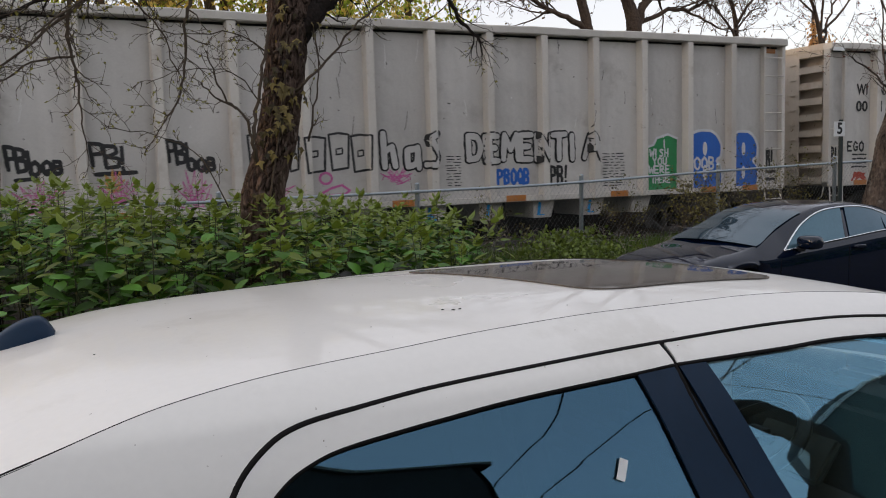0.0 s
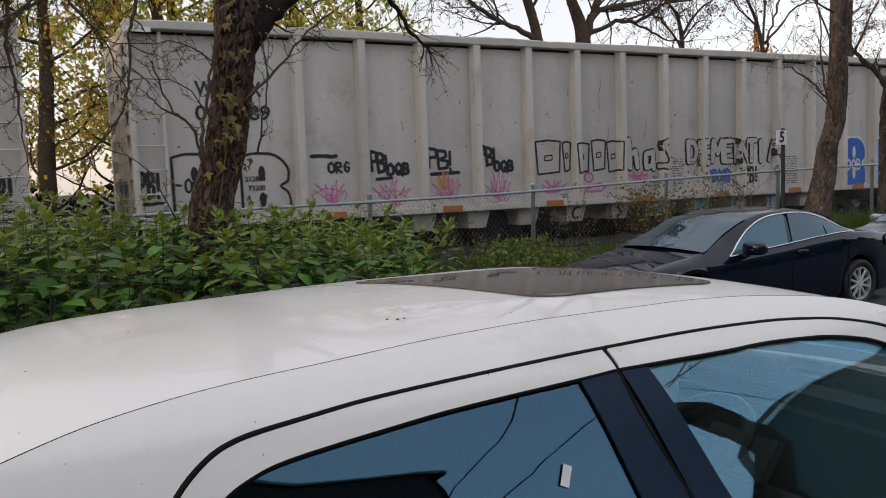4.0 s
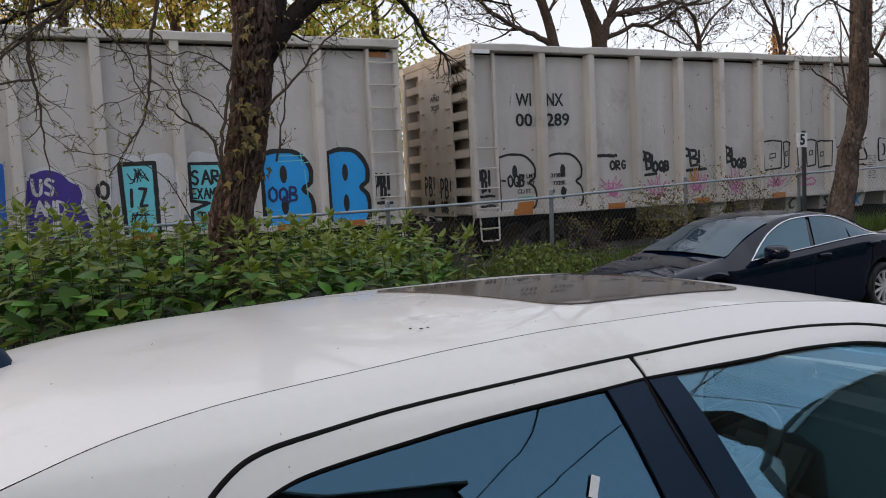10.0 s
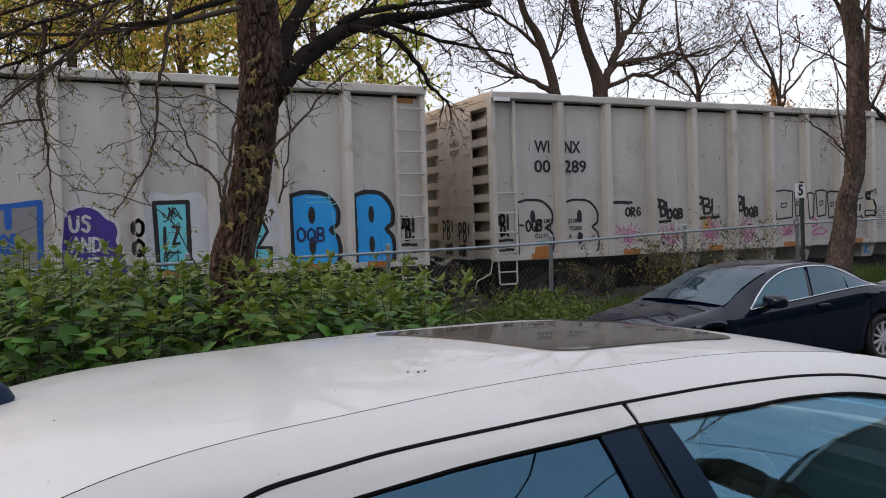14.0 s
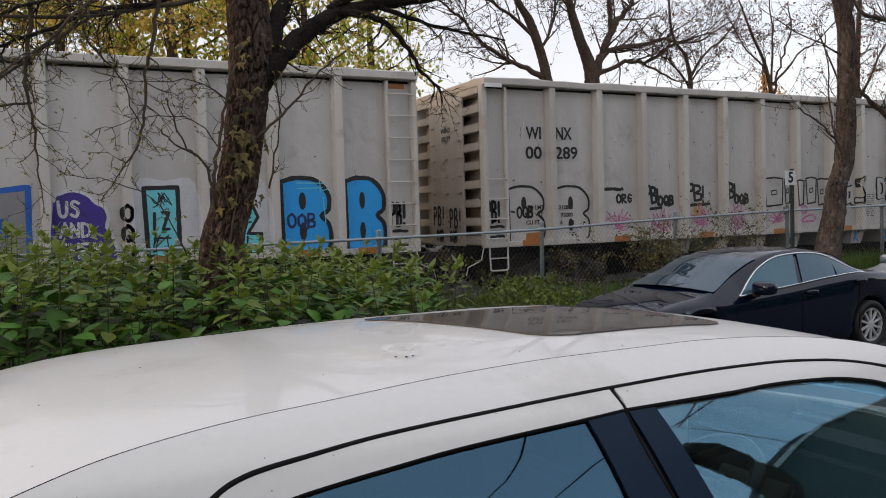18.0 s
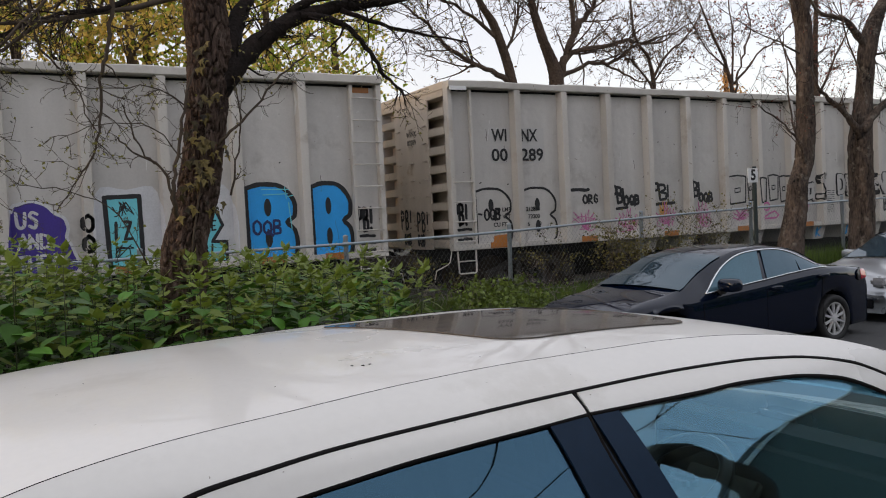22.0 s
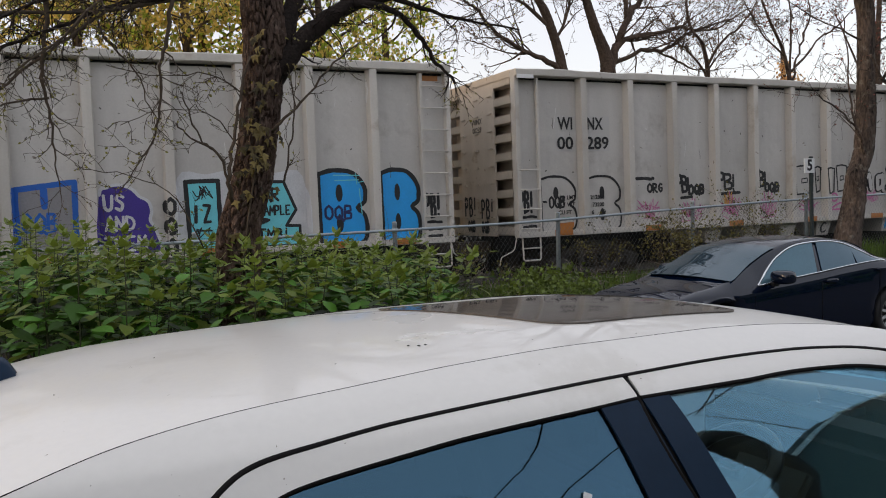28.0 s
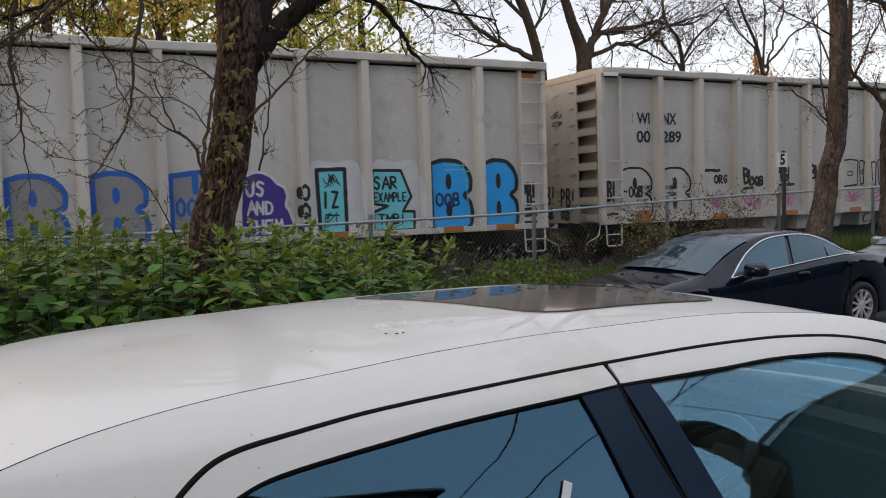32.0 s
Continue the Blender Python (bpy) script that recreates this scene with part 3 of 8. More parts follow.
def build_hopper_car():
    car = empty("hopper_car", "weathered grey ribbed steel hopper car covered in graffiti", "freight car", "train of hopper cars")
    # side panels, one for each bay, on both sides
    bays = [(U_LEFT + 0.02, 0)] + [(RIB * i, RIB * (i + 1)) for i in range(14)] + [(RIB * 14, U_RIGHT - 0.02)]
    made = {}
    for a, b in bays:
        for yy in (0.0, DEPTH):
            w = round(b - a, 3)
            if w not in made:
                made[w] = bowed_panel(w, car)
                made[w].matrix_basis = pose(a, yy, 0)
            else:
                share(made[w], "side_panel", pose(a, yy, 0), car)
    # ribs: hat sections
    bm = bmesh.new()
    prof = [(-RIB_FOOT, 0.0), (-RIB_FACE, -RIB_DEEP), (RIB_FACE, -RIB_DEEP), (RIB_FOOT, 0.0)]
    lo = [bm.verts.new((x, y, Z_SILL - 0.02)) for x, y in prof]
    hi = [bm.verts.new((x, y, Z_RIB + 0.02)) for x, y in prof]
    for i in range(3):
        bm.faces.new((lo[i], lo[i + 1], hi[i + 1], hi[i]))
    bm.faces.new((lo[3], lo[0], hi[0], hi[3]))
    bm.faces.new(lo)
    bm.faces.new(list(reversed(hi)))
    bmesh.ops.recalc_face_normals(bm, faces=list(bm.faces))
    bmesh.ops.bevel(bm, geom=list(bm.edges), offset=0.008, segments=2, affect="EDGES")
    rib = part("rib", bm, RIB_PAINT, car)
    rib.matrix_basis = pose(0, -0.012, 0)
    for i in range(15):
        if i:
            share(rib, "rib", pose(RIB * i, -0.012, 0), car)
        share(rib, "rib", pose(RIB * i, DEPTH + 0.012, 0, 0, 0, 180), car)
    # top chord, side sill, corner posts
    for y0, y1 in ((-0.215, 0.06), (DEPTH - 0.06, DEPTH + 0.215)):
        dented_chord(y0, y1, car)
        part("side_sill", boxes((U_LEFT, y0 + 0.06, Z_SILL - 0.02, U_RIGHT, y1 - 0.02, Z_SILL + 0.09), bevel=0.01), RIB_PAINT, car)
        for u in (U_LEFT, U_RIGHT - 0.10):
            part("corner_post", boxes((u, y0 + 0.07, Z_SILL - 0.02, u + 0.10, y1 - 0.02, Z_RIB + 0.03), bevel=0.01), RIB_PAINT, car)
    # near-black strip that stands in for shade in the slot under the chord
    part("shadow_strip", boxes((U_LEFT + 0.05, 0.02, Z_RIB - 0.12, U_RIGHT - 0.05, 0.03, Z_RIB + 0.1)), STEEL_AND_SHADE, car, "black strip standing in for the shade under the top chord")
    part("white_strip", boxes((U_LEFT + 0.01, -0.236, Z_RIB - 0.035, U_LEFT + 0.40, -0.222, Z_RIB + 0.045)), SIGN_WHITE, car, "white reflective strip")
    part("corner_plate", boxes((18.10, -0.024, Z_RIB - 0.13, 18.46, -0.012, Z_RIB - 0.03)), AMBER, car, "faded orange corner plate")
    part("floor_plate", boxes((U_LEFT + 0.4, 0.02, 1.2, U_RIGHT - 0.4, DEPTH - 0.02, 1.26)), STEEL_AND_SHADE, car)
    # ends
    for u, s in ((U_LEFT, 1), (U_RIGHT, -1)):
        def span(a, b):
            return (min(u + s * a, u + s * b), max(u + s * a, u + s * b))
        a, b = span(0.30, 0.33)
        part("end_sheet", boxes((a, 0.02, Z_SILL, b, DEPTH - 0.02, Z_TOP - 0.05)), WARM_LIT_END, car)
        a, b = span(0.0, 0.34)
        part("end_top", boxes((a, 0.03, Z_TOP - 0.16, b, DEPTH - 0.03, Z_TOP - 0.004), bevel=0.01), WARM_LIT_END, car)
        a, b = span(0.015, 0.05)
        part("end_plate", boxes((a, 0.78, Z_SILL, b, DEPTH - 0.78, Z_TOP - 0.17)), WARM_LIT_END, car)
        strut = None
        for i in range(9):
            z = 1.16 + i * 0.385
            if strut is None:
                a, b = span(0.018, 0.298)
                strut = part("strut", boxes((a, 0.08, 0, b, DEPTH - 0.08, 0.165), bevel=0.008), WARM_LIT_END, car)
                strut.matrix_basis = pose(0, 0, z)
            else:
                share(strut, "strut", pose(0, 0, z), car)
        lug = None
        for i in range(8):
            for k in range(3):
                m = pose(0, 0.95 + k * 0.62, 1.5 + i * 0.37)
                if lug is None:
                    a, b = span(-0.02, 0.02)
                    lug = part("end_lug", boxes((a, -0.08, 0, b, 0.08, 0.025)), WARM_LIT_END, car)
                    lug.matrix_basis = m
                else:
                    share(lug, "end_lug", m, car)
        a, b = span(-0.78, 0.6)
        part("coupler", boxes((a, DEPTH / 2 - 0.14, 0.72, b, DEPTH / 2 + 0.14, 1.0), bevel=0.03), RUST, car)
    # ladders: full height at the right end, low at the left end, with a stirrup hanging below each
    for u0, u1, zs, drop in ((18.05, U_RIGHT - 0.06, [1.2 + 0.415 * i for i in range(8)], True), (-1.58, -1.10, [1.28 + 0.40 * i for i in range(4)], True)):
        ladder = part("ladder", boxes((u0 - 0.03, -0.14, Z_SILL, u0 + 0.03, -0.012, Z_RIB if u0 > 0 else Z_RIB), bevel=0.006), RIB_PAINT, car)
        part("stile", boxes((u1 - 0.025, -0.14, Z_SILL, u1 + 0.025, -0.05, zs[-1] + 0.1 if u0 > 0 else Z_RIB), bevel=0.006), RIB_PAINT, ladder)
        rung = tube_part("rung", [(u0, -0.15, 0), (u1, -0.15, 0)], 0.014, RIB_PAINT, ladder)
        rung.location.z = zs[0]
        for z in zs[1:]:
            share(rung, "rung", pose(0, 0, z), ladder)
        tube_part("stirrup", [(u0 + 0.04, -0.10, Z_SILL), (u0 + 0.05, -0.12, 0.66), (u0 + 0.08, -0.12, 0.63), (u1 - 0.05, -0.12, 0.63), (u1 - 0.02, -0.12, 0.66), (u1 - 0.01, -0.10, Z_SILL)], 0.018, RIB_PAINT, car)
        tube_part("step", [(u0 + 0.05, -0.12, 0.88), (u1 - 0.02, -0.12, 0.88)], 0.015, RIB_PAINT, car)
    for u, s in ((U_RIGHT, 1), (U_LEFT, -1)):
        tube_part("brake_pipe", [(u - s * 0.02, 0.0, 1.10), (u + s * 0.03, 0.0, 0.88), (u + s * 0.08, 0.0, 0.83), (u + s * 0.34, 0.02, 0.72), (u + s * 0.38, 0.02, 0.55)], 0.012, RIB_PAINT, car)
    # discharge chutes under the ribs, dark slope blockers and centre sill
    bm = bmesh.new()
    pts = [(-0.26, 0.02, 1.1), (0.26, 0.02, 1.1), (0.20, 0.10, 0.74), (-0.20, 0.10, 0.74)]
    f = [bm.verts.new(p) for p in pts]
    g = [bm.verts.new((p[0], p[1] + 1.2, p[2])) for p in pts]
    bm.faces.new(f)
    bm.faces.new(list(reversed(g)))
    for i in range(4):
        bm.faces.new((f[i], g[i], g[(i + 1) % 4], f[(i + 1) % 4]))
    bmesh.ops.recalc_face_normals(bm, faces=list(bm.faces))
    chute = part("chute", bm, GREY_PAINT, car, "grey steel discharge chute")
    chute.matrix_basis = pose(RIB * 3 + 0.05, 0, 0)
    for i in range(4, 13):
        share(chute, "chute", pose(RIB * i + 0.05, 0, 0), car)
    part("centre_sill", boxes((U_LEFT + 0.2, DEPTH / 2 - 0.3, 0.75, U_RIGHT - 0.2, DEPTH / 2 + 0.3, 1.18)), STEEL_AND_SHADE, car)
    part("brake_gear", boxes((5.2, 0.55, 0.45, 6.3, 1.2, 1.1), (6.6, 0.7, 0.5, 7.2, 1.2, 1.05), bevel=0.06), STEEL_AND_SHADE, car)
    # slope sheets run on full length as added dark blockers, darkening the underside
    part("slope_blocker", boxes((2.6, 2.30, 0.18, 14.4, 2.45, 1.18), (-1.0, 2.40, 0.30, 2.6, 2.50, 1.18), (14.4, 2.40, 0.30, 18.0, 2.50, 1.18)), STEEL_AND_SHADE, car)
    # trucks
    wheel = None
    for uc in (0.75, 16.15):
        truck = empty("truck", "", "")
        truck.parent = car
        for yy in (0.72, DEPTH - 0.72):
            v, f = [], []
            y = yy - 0.06 if yy < 1.5 else yy + 0.06
            for line, r in (([(-1.18, 0.50), (-0.85, 0.60), (-0.36, 0.84), (0.36, 0.84), (0.85, 0.60), (1.18, 0.50)], 0.085), ([(-0.86, 0.56), (-0.42, 0.26), (0.42, 0.26), (0.86, 0.56)], 0.075),
                            ([(-0.34, 0.26), (-0.34, 0.84)], 0.07), ([(0.34, 0.26), (0.34, 0.84)], 0.07), ([(-1.12, 0.36), (-1.12, 0.54)], 0.06), ([(1.12, 0.36), (1.12, 0.54)], 0.06)):
                tube(v, f, [(uc + a, y, z) for a, z in line], [r] * len(line), 8)
            mesh_part("side_frame", v, f, TRUCK_STEEL, truck, "dusty cast steel side frame")
            for k in range(3):
                turns = [(uc - 0.18 + k * 0.18 + 0.06 * math.cos(0.8 * i), y - 0.02 + 0.06 * math.sin(0.8 * i), 0.33 + 0.0073 * i) for i in range(42)]
                tube_part("spring", turns, 0.014, TRUCK_STEEL, truck, 5)
            for ux in (uc - 0.89, uc + 0.89):
                bm = bmesh.new()
                bmesh.ops.create_cone(bm, cap_ends=True, segments=20, radius1=0.13, radius2=0.11, depth=0.14, matrix=pose(ux, y - 0.09 if yy < 1.5 else y + 0.09, 0.45, 90))
                part("bearing_cap", bm, TRUCK_STEEL, truck, "round bearing end cap")
        part("bolster", boxes((uc - 0.2, 0.5, 0.62, uc + 0.2, DEPTH - 0.5, 0.82), bevel=0.03), RUST, truck)
        for ux in (uc - 0.89, uc + 0.89):
            for yy in (0.86, DEPTH - 0.86):
                if wheel is None:
                    bm = bmesh.new()
                    bmesh.ops.create_cone(bm, cap_ends=True, segments=32, radius1=0.458, radius2=0.452, depth=0.13, matrix=pose(0, 0, 0, 90))
                    bmesh.ops.create_cone(bm, cap_ends=True, segments=16, radius1=0.12, radius2=0.10, depth=0.26, matrix=pose(0, 0, 0, 90))
                    wheel = part("wheel", bm, RUST, truck)
                    wheel.matrix_basis = pose(ux, yy, 0.45)
                else:
                    share(wheel, "wheel", pose(ux, yy, 0.45), truck)
            tube_part("axle", [(ux, 0.7, 0.45), (ux, DEPTH - 0.7, 0.45)], 0.08, STEEL_AND_SHADE, truck)
    # amber reflectors on the sill
    ref = part("reflector", boxes((-0.22, -0.182, 1.05, 0.22, -0.172, 1.17)), AMBER, car, "faded amber reflective strip")
    for k, u in enumerate((-0.56, 1.80, 4.24, 6.68, 9.10, 11.5, 13.98, 16.4, 17.6)):
        if k == 0:
            ref.matrix_basis = pose(u, 0.02, 0.06)
        else:
            share(ref, "reflector", pose(u, 0.02, 0.06), car)
    return car


CAR_A = build_hopper_car()
CAR_B = copy_thing(CAR_A, pose(0, SIDE_Y, 0))
CAR_C = copy_thing(CAR_A, pose(PITCH, SIDE_Y, 0))
CAR_A.matrix_basis = pose(-PITCH, SIDE_Y, 0)
CARS = [(CAR_A, -PITCH), (CAR_B, 0.0), (CAR_C, PITCH)]


def build_track():
    bed = bmesh.new()
    prof = [(12.9, -0.13), (13.5, -0.1), (14.2, -0.06), (17.8, -0.06), (18.6, -0.12)]
    track = empty("railway_track", "rusty steel rails on dark wooden ties in ballast", "railway track", kind="structure")
    v, f = [], []
    for x in (-60, -20, 0, 20, 40, 60, 110):
        for y, z in prof:
            v.append((x, y, z))
    n = len(prof)
    f = [(i * n + j, (i + 1) * n + j, (i + 1) * n + j + 1, i * n + j + 1) for i in range(6) for j in range(n - 1)]
    bed.free()
    mesh_part("ballast_bed", v, f, BALLAST, track, smooth=True)
    for yy in (SIDE_Y + 0.86, SIDE_Y + DEPTH - 0.86):
        part("rail", boxes((-60, yy - 0.035, -0.04, 110, yy + 0.035, 0.0), (-60, yy - 0.01, -0.06, 110, yy + 0.01, -0.03), bevel=0.004), RUST, track)
    tie = part("tie", boxes((-0.11, SIDE_Y + 0.25, -0.2, 0.11, SIDE_Y + DEPTH - 0.25, -0.05), bevel=0.012), TIE, track)
    tie.location.x = -6
    for i in range(1, 90):
        share(tie, "tie", pose(-6 + i * 0.55, 0, 0, 0, 0, random.uniform(-1, 1)), track)


build_track()

# ---------------- the white car in the foreground ----------------
WY = 1.98
side_prof = curve_fn([(0.18, 0.85), (0.3, 0.89), (0.6, 0.93), (0.85, 0.925), (0.95, 0.90), (1.10, 0.83), (1.35, 0.705), (1.39, 0.65), (1.43, 0.565), (1.46, 0.50)])


def w_side(x, z):
    return side_prof(z) * (1 - 0.10 * abs((x - 0.95) / 2.4) ** 2.5)


def resample(c, n):
    """n + 1 points at even steps along the polyline c, smoothed."""
    pts = [Vector(p) for p in c]
    d = [0]
    for a, b in zip(pts, pts[1:]):
        d.append(d[-1] + (b - a).length)
    fx = curve_fn([(s, p.x) for s, p in zip(d, pts)])
    fz = curve_fn([(s, p.y) for s, p in zip(d, pts)])
    return [(fx(d[-1] * i / n), fz(d[-1] * i / n)) for i in range(n + 1)]


DITCH = [(-0.95, 1.04), (-0.62, 1.165), (-0.35, 1.28), (-0.11, 1.351), (0.09, 1.393), (0.27, 1.411), (0.48, 1.422), (0.73, 1.434), (1.0, 1.440), (1.33, 1.440), (1.5, 1.436), (1.67, 1.425), (1.83, 1.407), (2.05, 1.345), (2.35, 1.21), (2.75, 1.01)]
SHUT = [(0.02, 0.96), (0.09, 1.12), (0.163, 1.275), (0.2, 1.312), (0.248, 1.339), (0.294, 1.350), (0.37, 1.358), (0.52, 1.370), (0.75, 1.379), (1.04, 1.387), (1.33, 1.391), (1.5, 1.389), (1.68, 1.379), (1.85, 1.352), (1.96, 1.309), (2.2, 1.18), (2.6, 0.97)]
GLASS_R = [(0.11, 0.96), (0.165, 1.15), (0.2, 1.235), (0.227, 1.263), (0.264, 1.285), (0.33, 1.305), (0.43, 1.317), (0.53, 1.326), (0.64, 1.335), (0.76, 1.341), (0.943, 1.348), (1.036, 1.352)]
GLASS_F = [(1.044, 1.352), (1.115, 1.352), (1.33, 1.352), (1.45, 1.354), (1.625, 1.348), (1.777, 1.328), (1.882, 1.293), (2.1, 1.17), (2.48, 0.96)]
B_1 = [(0.943, 1.348), (1.005, 1.118), (1.05, 0.958)]
B_2 = [(1.034, 1.352), (1.118, 1.095), (1.165, 0.958)]
B_3 = [(1.046, 1.352), (1.128, 1.095), (1.175, 0.958)]
B_4 = [(1.115, 1.351), (1.223, 1.075), (1.275, 0.958)]
ditch_z = curve_fn([(x, z) for x, z in DITCH])
crown = curve_fn([(-0.6, 0.10), (-0.38, 0.09), (-0.1, 0.073), (0.17, 0.048), (0.47, 0.040), (0.8, 0.030), (1.2, 0.022), (1.56, 0.018), (1.9, 0.020), (2.7, 0.04)])


def roof_z(x, y):
    h = w_side(x, ditch_z(x))
    return ditch_z(x) + crown(x) * (1 - (y / h) ** 2) - lean(y)


def lean(y):
    """The car stands on a cambered street, so its far side sits a little lower."""
    return 0.013 * max(0.0, y + 0.6)


def white_car():
    car = empty("sedan", "white sedan with a dark sunroof and a shark fin aerial", "car", m=pose(0, WY, 0))

    def ruled(name, a, b, mat, sgn, n=48, k=6, off=0.0, thick=0.004, parent=car, label=""):
        A, B = resample(a, n), resample(b, n)

        def fn(u, v):
            i = round(u * n)
            x = A[i][0] * (1 - v) + B[i][0] * v
            z = A[i][1] * (1 - v) + B[i][1] * v
            return (x, sgn * (w_side(x, z) + off), z - lean(sgn * w_side(x, z)))
        return grid_part(name, fn, n, k, mat, parent, label, thick)

    def seam(name, c, mat, sgn, r, n=60, off=0.0, parent=car):
        return tube_part(name, [(x, sgn * (w_side(x, z) + off), z - lean(sgn * w_side(x, z))) for x, z in resample(c, n)], r, mat, parent, n=6)

    def arch(x):
        for xa in (-0.42, 2.42):
            if abs(x - xa) < 0.37:
                return 0.31 + math.sqrt(0.37 ** 2 - (x - xa) ** 2)
        return 0.22

    for sgn in (-1, 1):
        ruled("roof_rail", DITCH, SHUT, WHITE_PAINT, sgn, 160, 8)
        rear_top = SHUT[:10]
        front_top = SHUT[9:]
        rd = grid_part("rear_door", lambda u, v: ((lambda x, z: (x, sgn * w_side(x, z), z))(-0.0 + u * 1.11, 0.24 + v * 0.70 if True else 0)), 24, 14, WHITE_PAINT, car, "", 0.004)
        ruled("window_frame", rear_top[:-1] + [(1.034, 1.387)], GLASS_R, WHITE_PAINT, sgn, 100, 5, parent=rd)
        rg = ruled("window", [(0.11, 0.957), (0.5, 0.957), (1.15, 0.957)], GLASS_R, REAR_GLASS, sgn, 60, 10, off=-0.006, thick=0.004, parent=rd, label="tinted side window")
        rg.visible_shadow = False
        ruled("pillar_trim", B_1, B_2, PILLAR_TRIM, sgn, 12, 3, off=0.003, parent=rd, label="gloss black pillar trim")
        if sgn < 0:
            # small pale rectangle set just outside the rear side window
            note = part("pale_slip", boxes((-0.009, -0.020, 0.0, 0.009, 0.020, 0.001)), SIGN_WHITE, rd, "small pale slip on the side window")
            note.matrix_basis = pose(0.849, -0.786, 1.198, 66.6, 0, 0) @ pose(0, 0, 0, 0, 0, -27)
        seam("window_seal", GLASS_R, RUBBER, sgn, 0.0050, 120, parent=rd)
        tube_part("belt_seal", [(0.11 + 0.047 * i, sgn * (w_side(0.11 + 0.047 * i, 0.95) + 0.004), 0.95) for i in range(21)], 0.008, RUBBER, rd, n=6)
        part("door_handle", boxes((0.12, sgn * 0.935 - 0.02, 0.80, 0.34, sgn * 0.935 + 0.02, 0.835), bevel=0.012), WHITE_PAINT, rd)
        fd = grid_part("front_door", lambda u, v: ((lambda x, z: (x, sgn * w_side(x, z), z))(1.12 + u * 0.94, 0.24 + v * 0.70)), 24, 14, WHITE_PAINT, car, "", 0.004)
        ruled("window_frame", [(1.048, 1.387)] + front_top[1:], GLASS_F, WHITE_PAINT, sgn, 100, 5, parent=fd)
        fg = ruled("window", [(1.18, 0.957), (1.9, 0.957), (2.46, 0.957)], GLASS_F, CAR_GLASS, sgn, 60, 10, off=-0.006, thick=0.004, parent=fd, label="tinted side window")
        fg.visible_shadow = False
        ruled("pillar_backing", B_1, B_4, RUBBER, sgn, 12, 3, off=-0.006, label="black rubber between the doors")
        ruled("pillar_trim", B_3, B_4, PILLAR_TRIM, sgn, 12, 3, off=0.003, parent=fd, label="gloss black pillar trim")
        seam("window_seal", GLASS_F, RUBBER, sgn, 0.0052, 120, parent=fd)
        part("door_handle", boxes((1.22, sgn * 0.935 - 0.02, 0.81, 1.44, sgn * 0.935 + 0.02, 0.845), bevel=0.012), WHITE_PAINT, fd)
        mirror = part("wing_mirror", rounded((2.22, sgn * 1.03, 1.01), (0.10, 0.13, 0.075)), WHITE_PAINT, car, "", True)
        part("mirror_glass", boxes((2.112, sgn * 1.03 - 0.10, 0.96, 2.118, sgn * 1.03 + 0.10, 1.06), bevel=0.002), CHROME, mirror)
        part("mirror_arm", boxes((2.19, sgn * 0.90 - 0.05, 0.95, 2.25, sgn * 0.90 + 0.06, 0.99), bevel=0.01), BLACK_TRIM, mirror)
        seam("ditch_moulding", DITCH, RUBBER, sgn, 0.0045 if sgn < 0 else 0.003, 160, 0.0 if sgn < 0 else -0.006)
        seam("door_seal", SHUT, RUBBER, sgn, 0.0068, 200)
        tube_part("door_gap", [(x, sgn * (w_side(x, z) + 0.001), z) for x, z in resample([(1.041, 1.388), (1.040, 1.352), (1.123, 1.095), (1.170, 0.958), (1.16, 0.6), (1.13, 0.25)], 40)], 0.004, RUBBER, car, n=6)
        # wings and sills
        for nm, x0, x1 in (("rear_wing", -1.5, -0.01), ("front_wing", 2.07, 3.38)):
            def wing(u, v, x0=x0, x1=x1):
                x = x0 + (x1 - x0) * u
                top = 0.955 if x > -0.6 else 0.955 + 0.08 * min(1, (-0.6 - x) / 0.3)
                if x > 2.5:
                    top = 0.955 - 0.16 * ((x - 2.5) / 0.9) ** 1.5
                z = arch(x) + (top - arch(x)) * v
                return (x, sgn * w_side(x, z), z)
            grid_part(nm, wing, 44, 8, WHITE_PAINT, car, "", 0.004)
        part("sill", boxes((0.0, sgn * 0.87 - 0.03, 0.18, 2.06, sgn * 0.87 + 0.03, 0.25), bevel=0.015), BLACK_TRIM, car)

    def roof(u, v):
        y0 = -1 + 2 * v
        x = (-0.21 - 0.11 * (1 - y0 * y0)) * (1 - u) + (1.93 + 0.08 * (1 - y0 * y0)) * u
        h = w_side(x, ditch_z(x)) - 0.004
        return (x, y0 * h, roof_z(x, y0 * h))
    grid_part("roof", roof, 60, 30, WHITE_PAINT, car, "white roof panel with dirt specks and water marks", 0.004)

    # sunroof
    def sun_edge(y):
        return 0.973 - 0.365 * y, 1.700 + 0.02 * (1 - (y / 0.35) ** 2)

    def sunglass(u, v):
        y = -0.345 + 0.690 * v
        a, b = sun_edge(y)
        r = 0.075
        e = max(0, r - min(y + 0.345, 0.345 - y))
        cut = r - math.sqrt(max(0, r * r - e * e))
        x = a + cut + (b - a - 2 * cut) * u
        return (x, y, roof_z(x, y) + 0.004)
    grid_part("sunroof", sunglass, 24, 48, ROOF_GLASS, car, "dark tinted glass sunroof", 0.003)

    # rear window, boot, front screen, bonnet, bumpers
    def back(u, v):
        y0 = -1 + 2 * v
        x = (-0.22 - 0.11 * (1 - y0 * y0)) * (1 - u) + (-0.93 - 0.10 * (1 - y0 * y0)) * u
        h = w_side(x, ditch_z(x)) - 0.02
        return (x, y0 * h, roof_z(x, y0 * h) - 0.004)
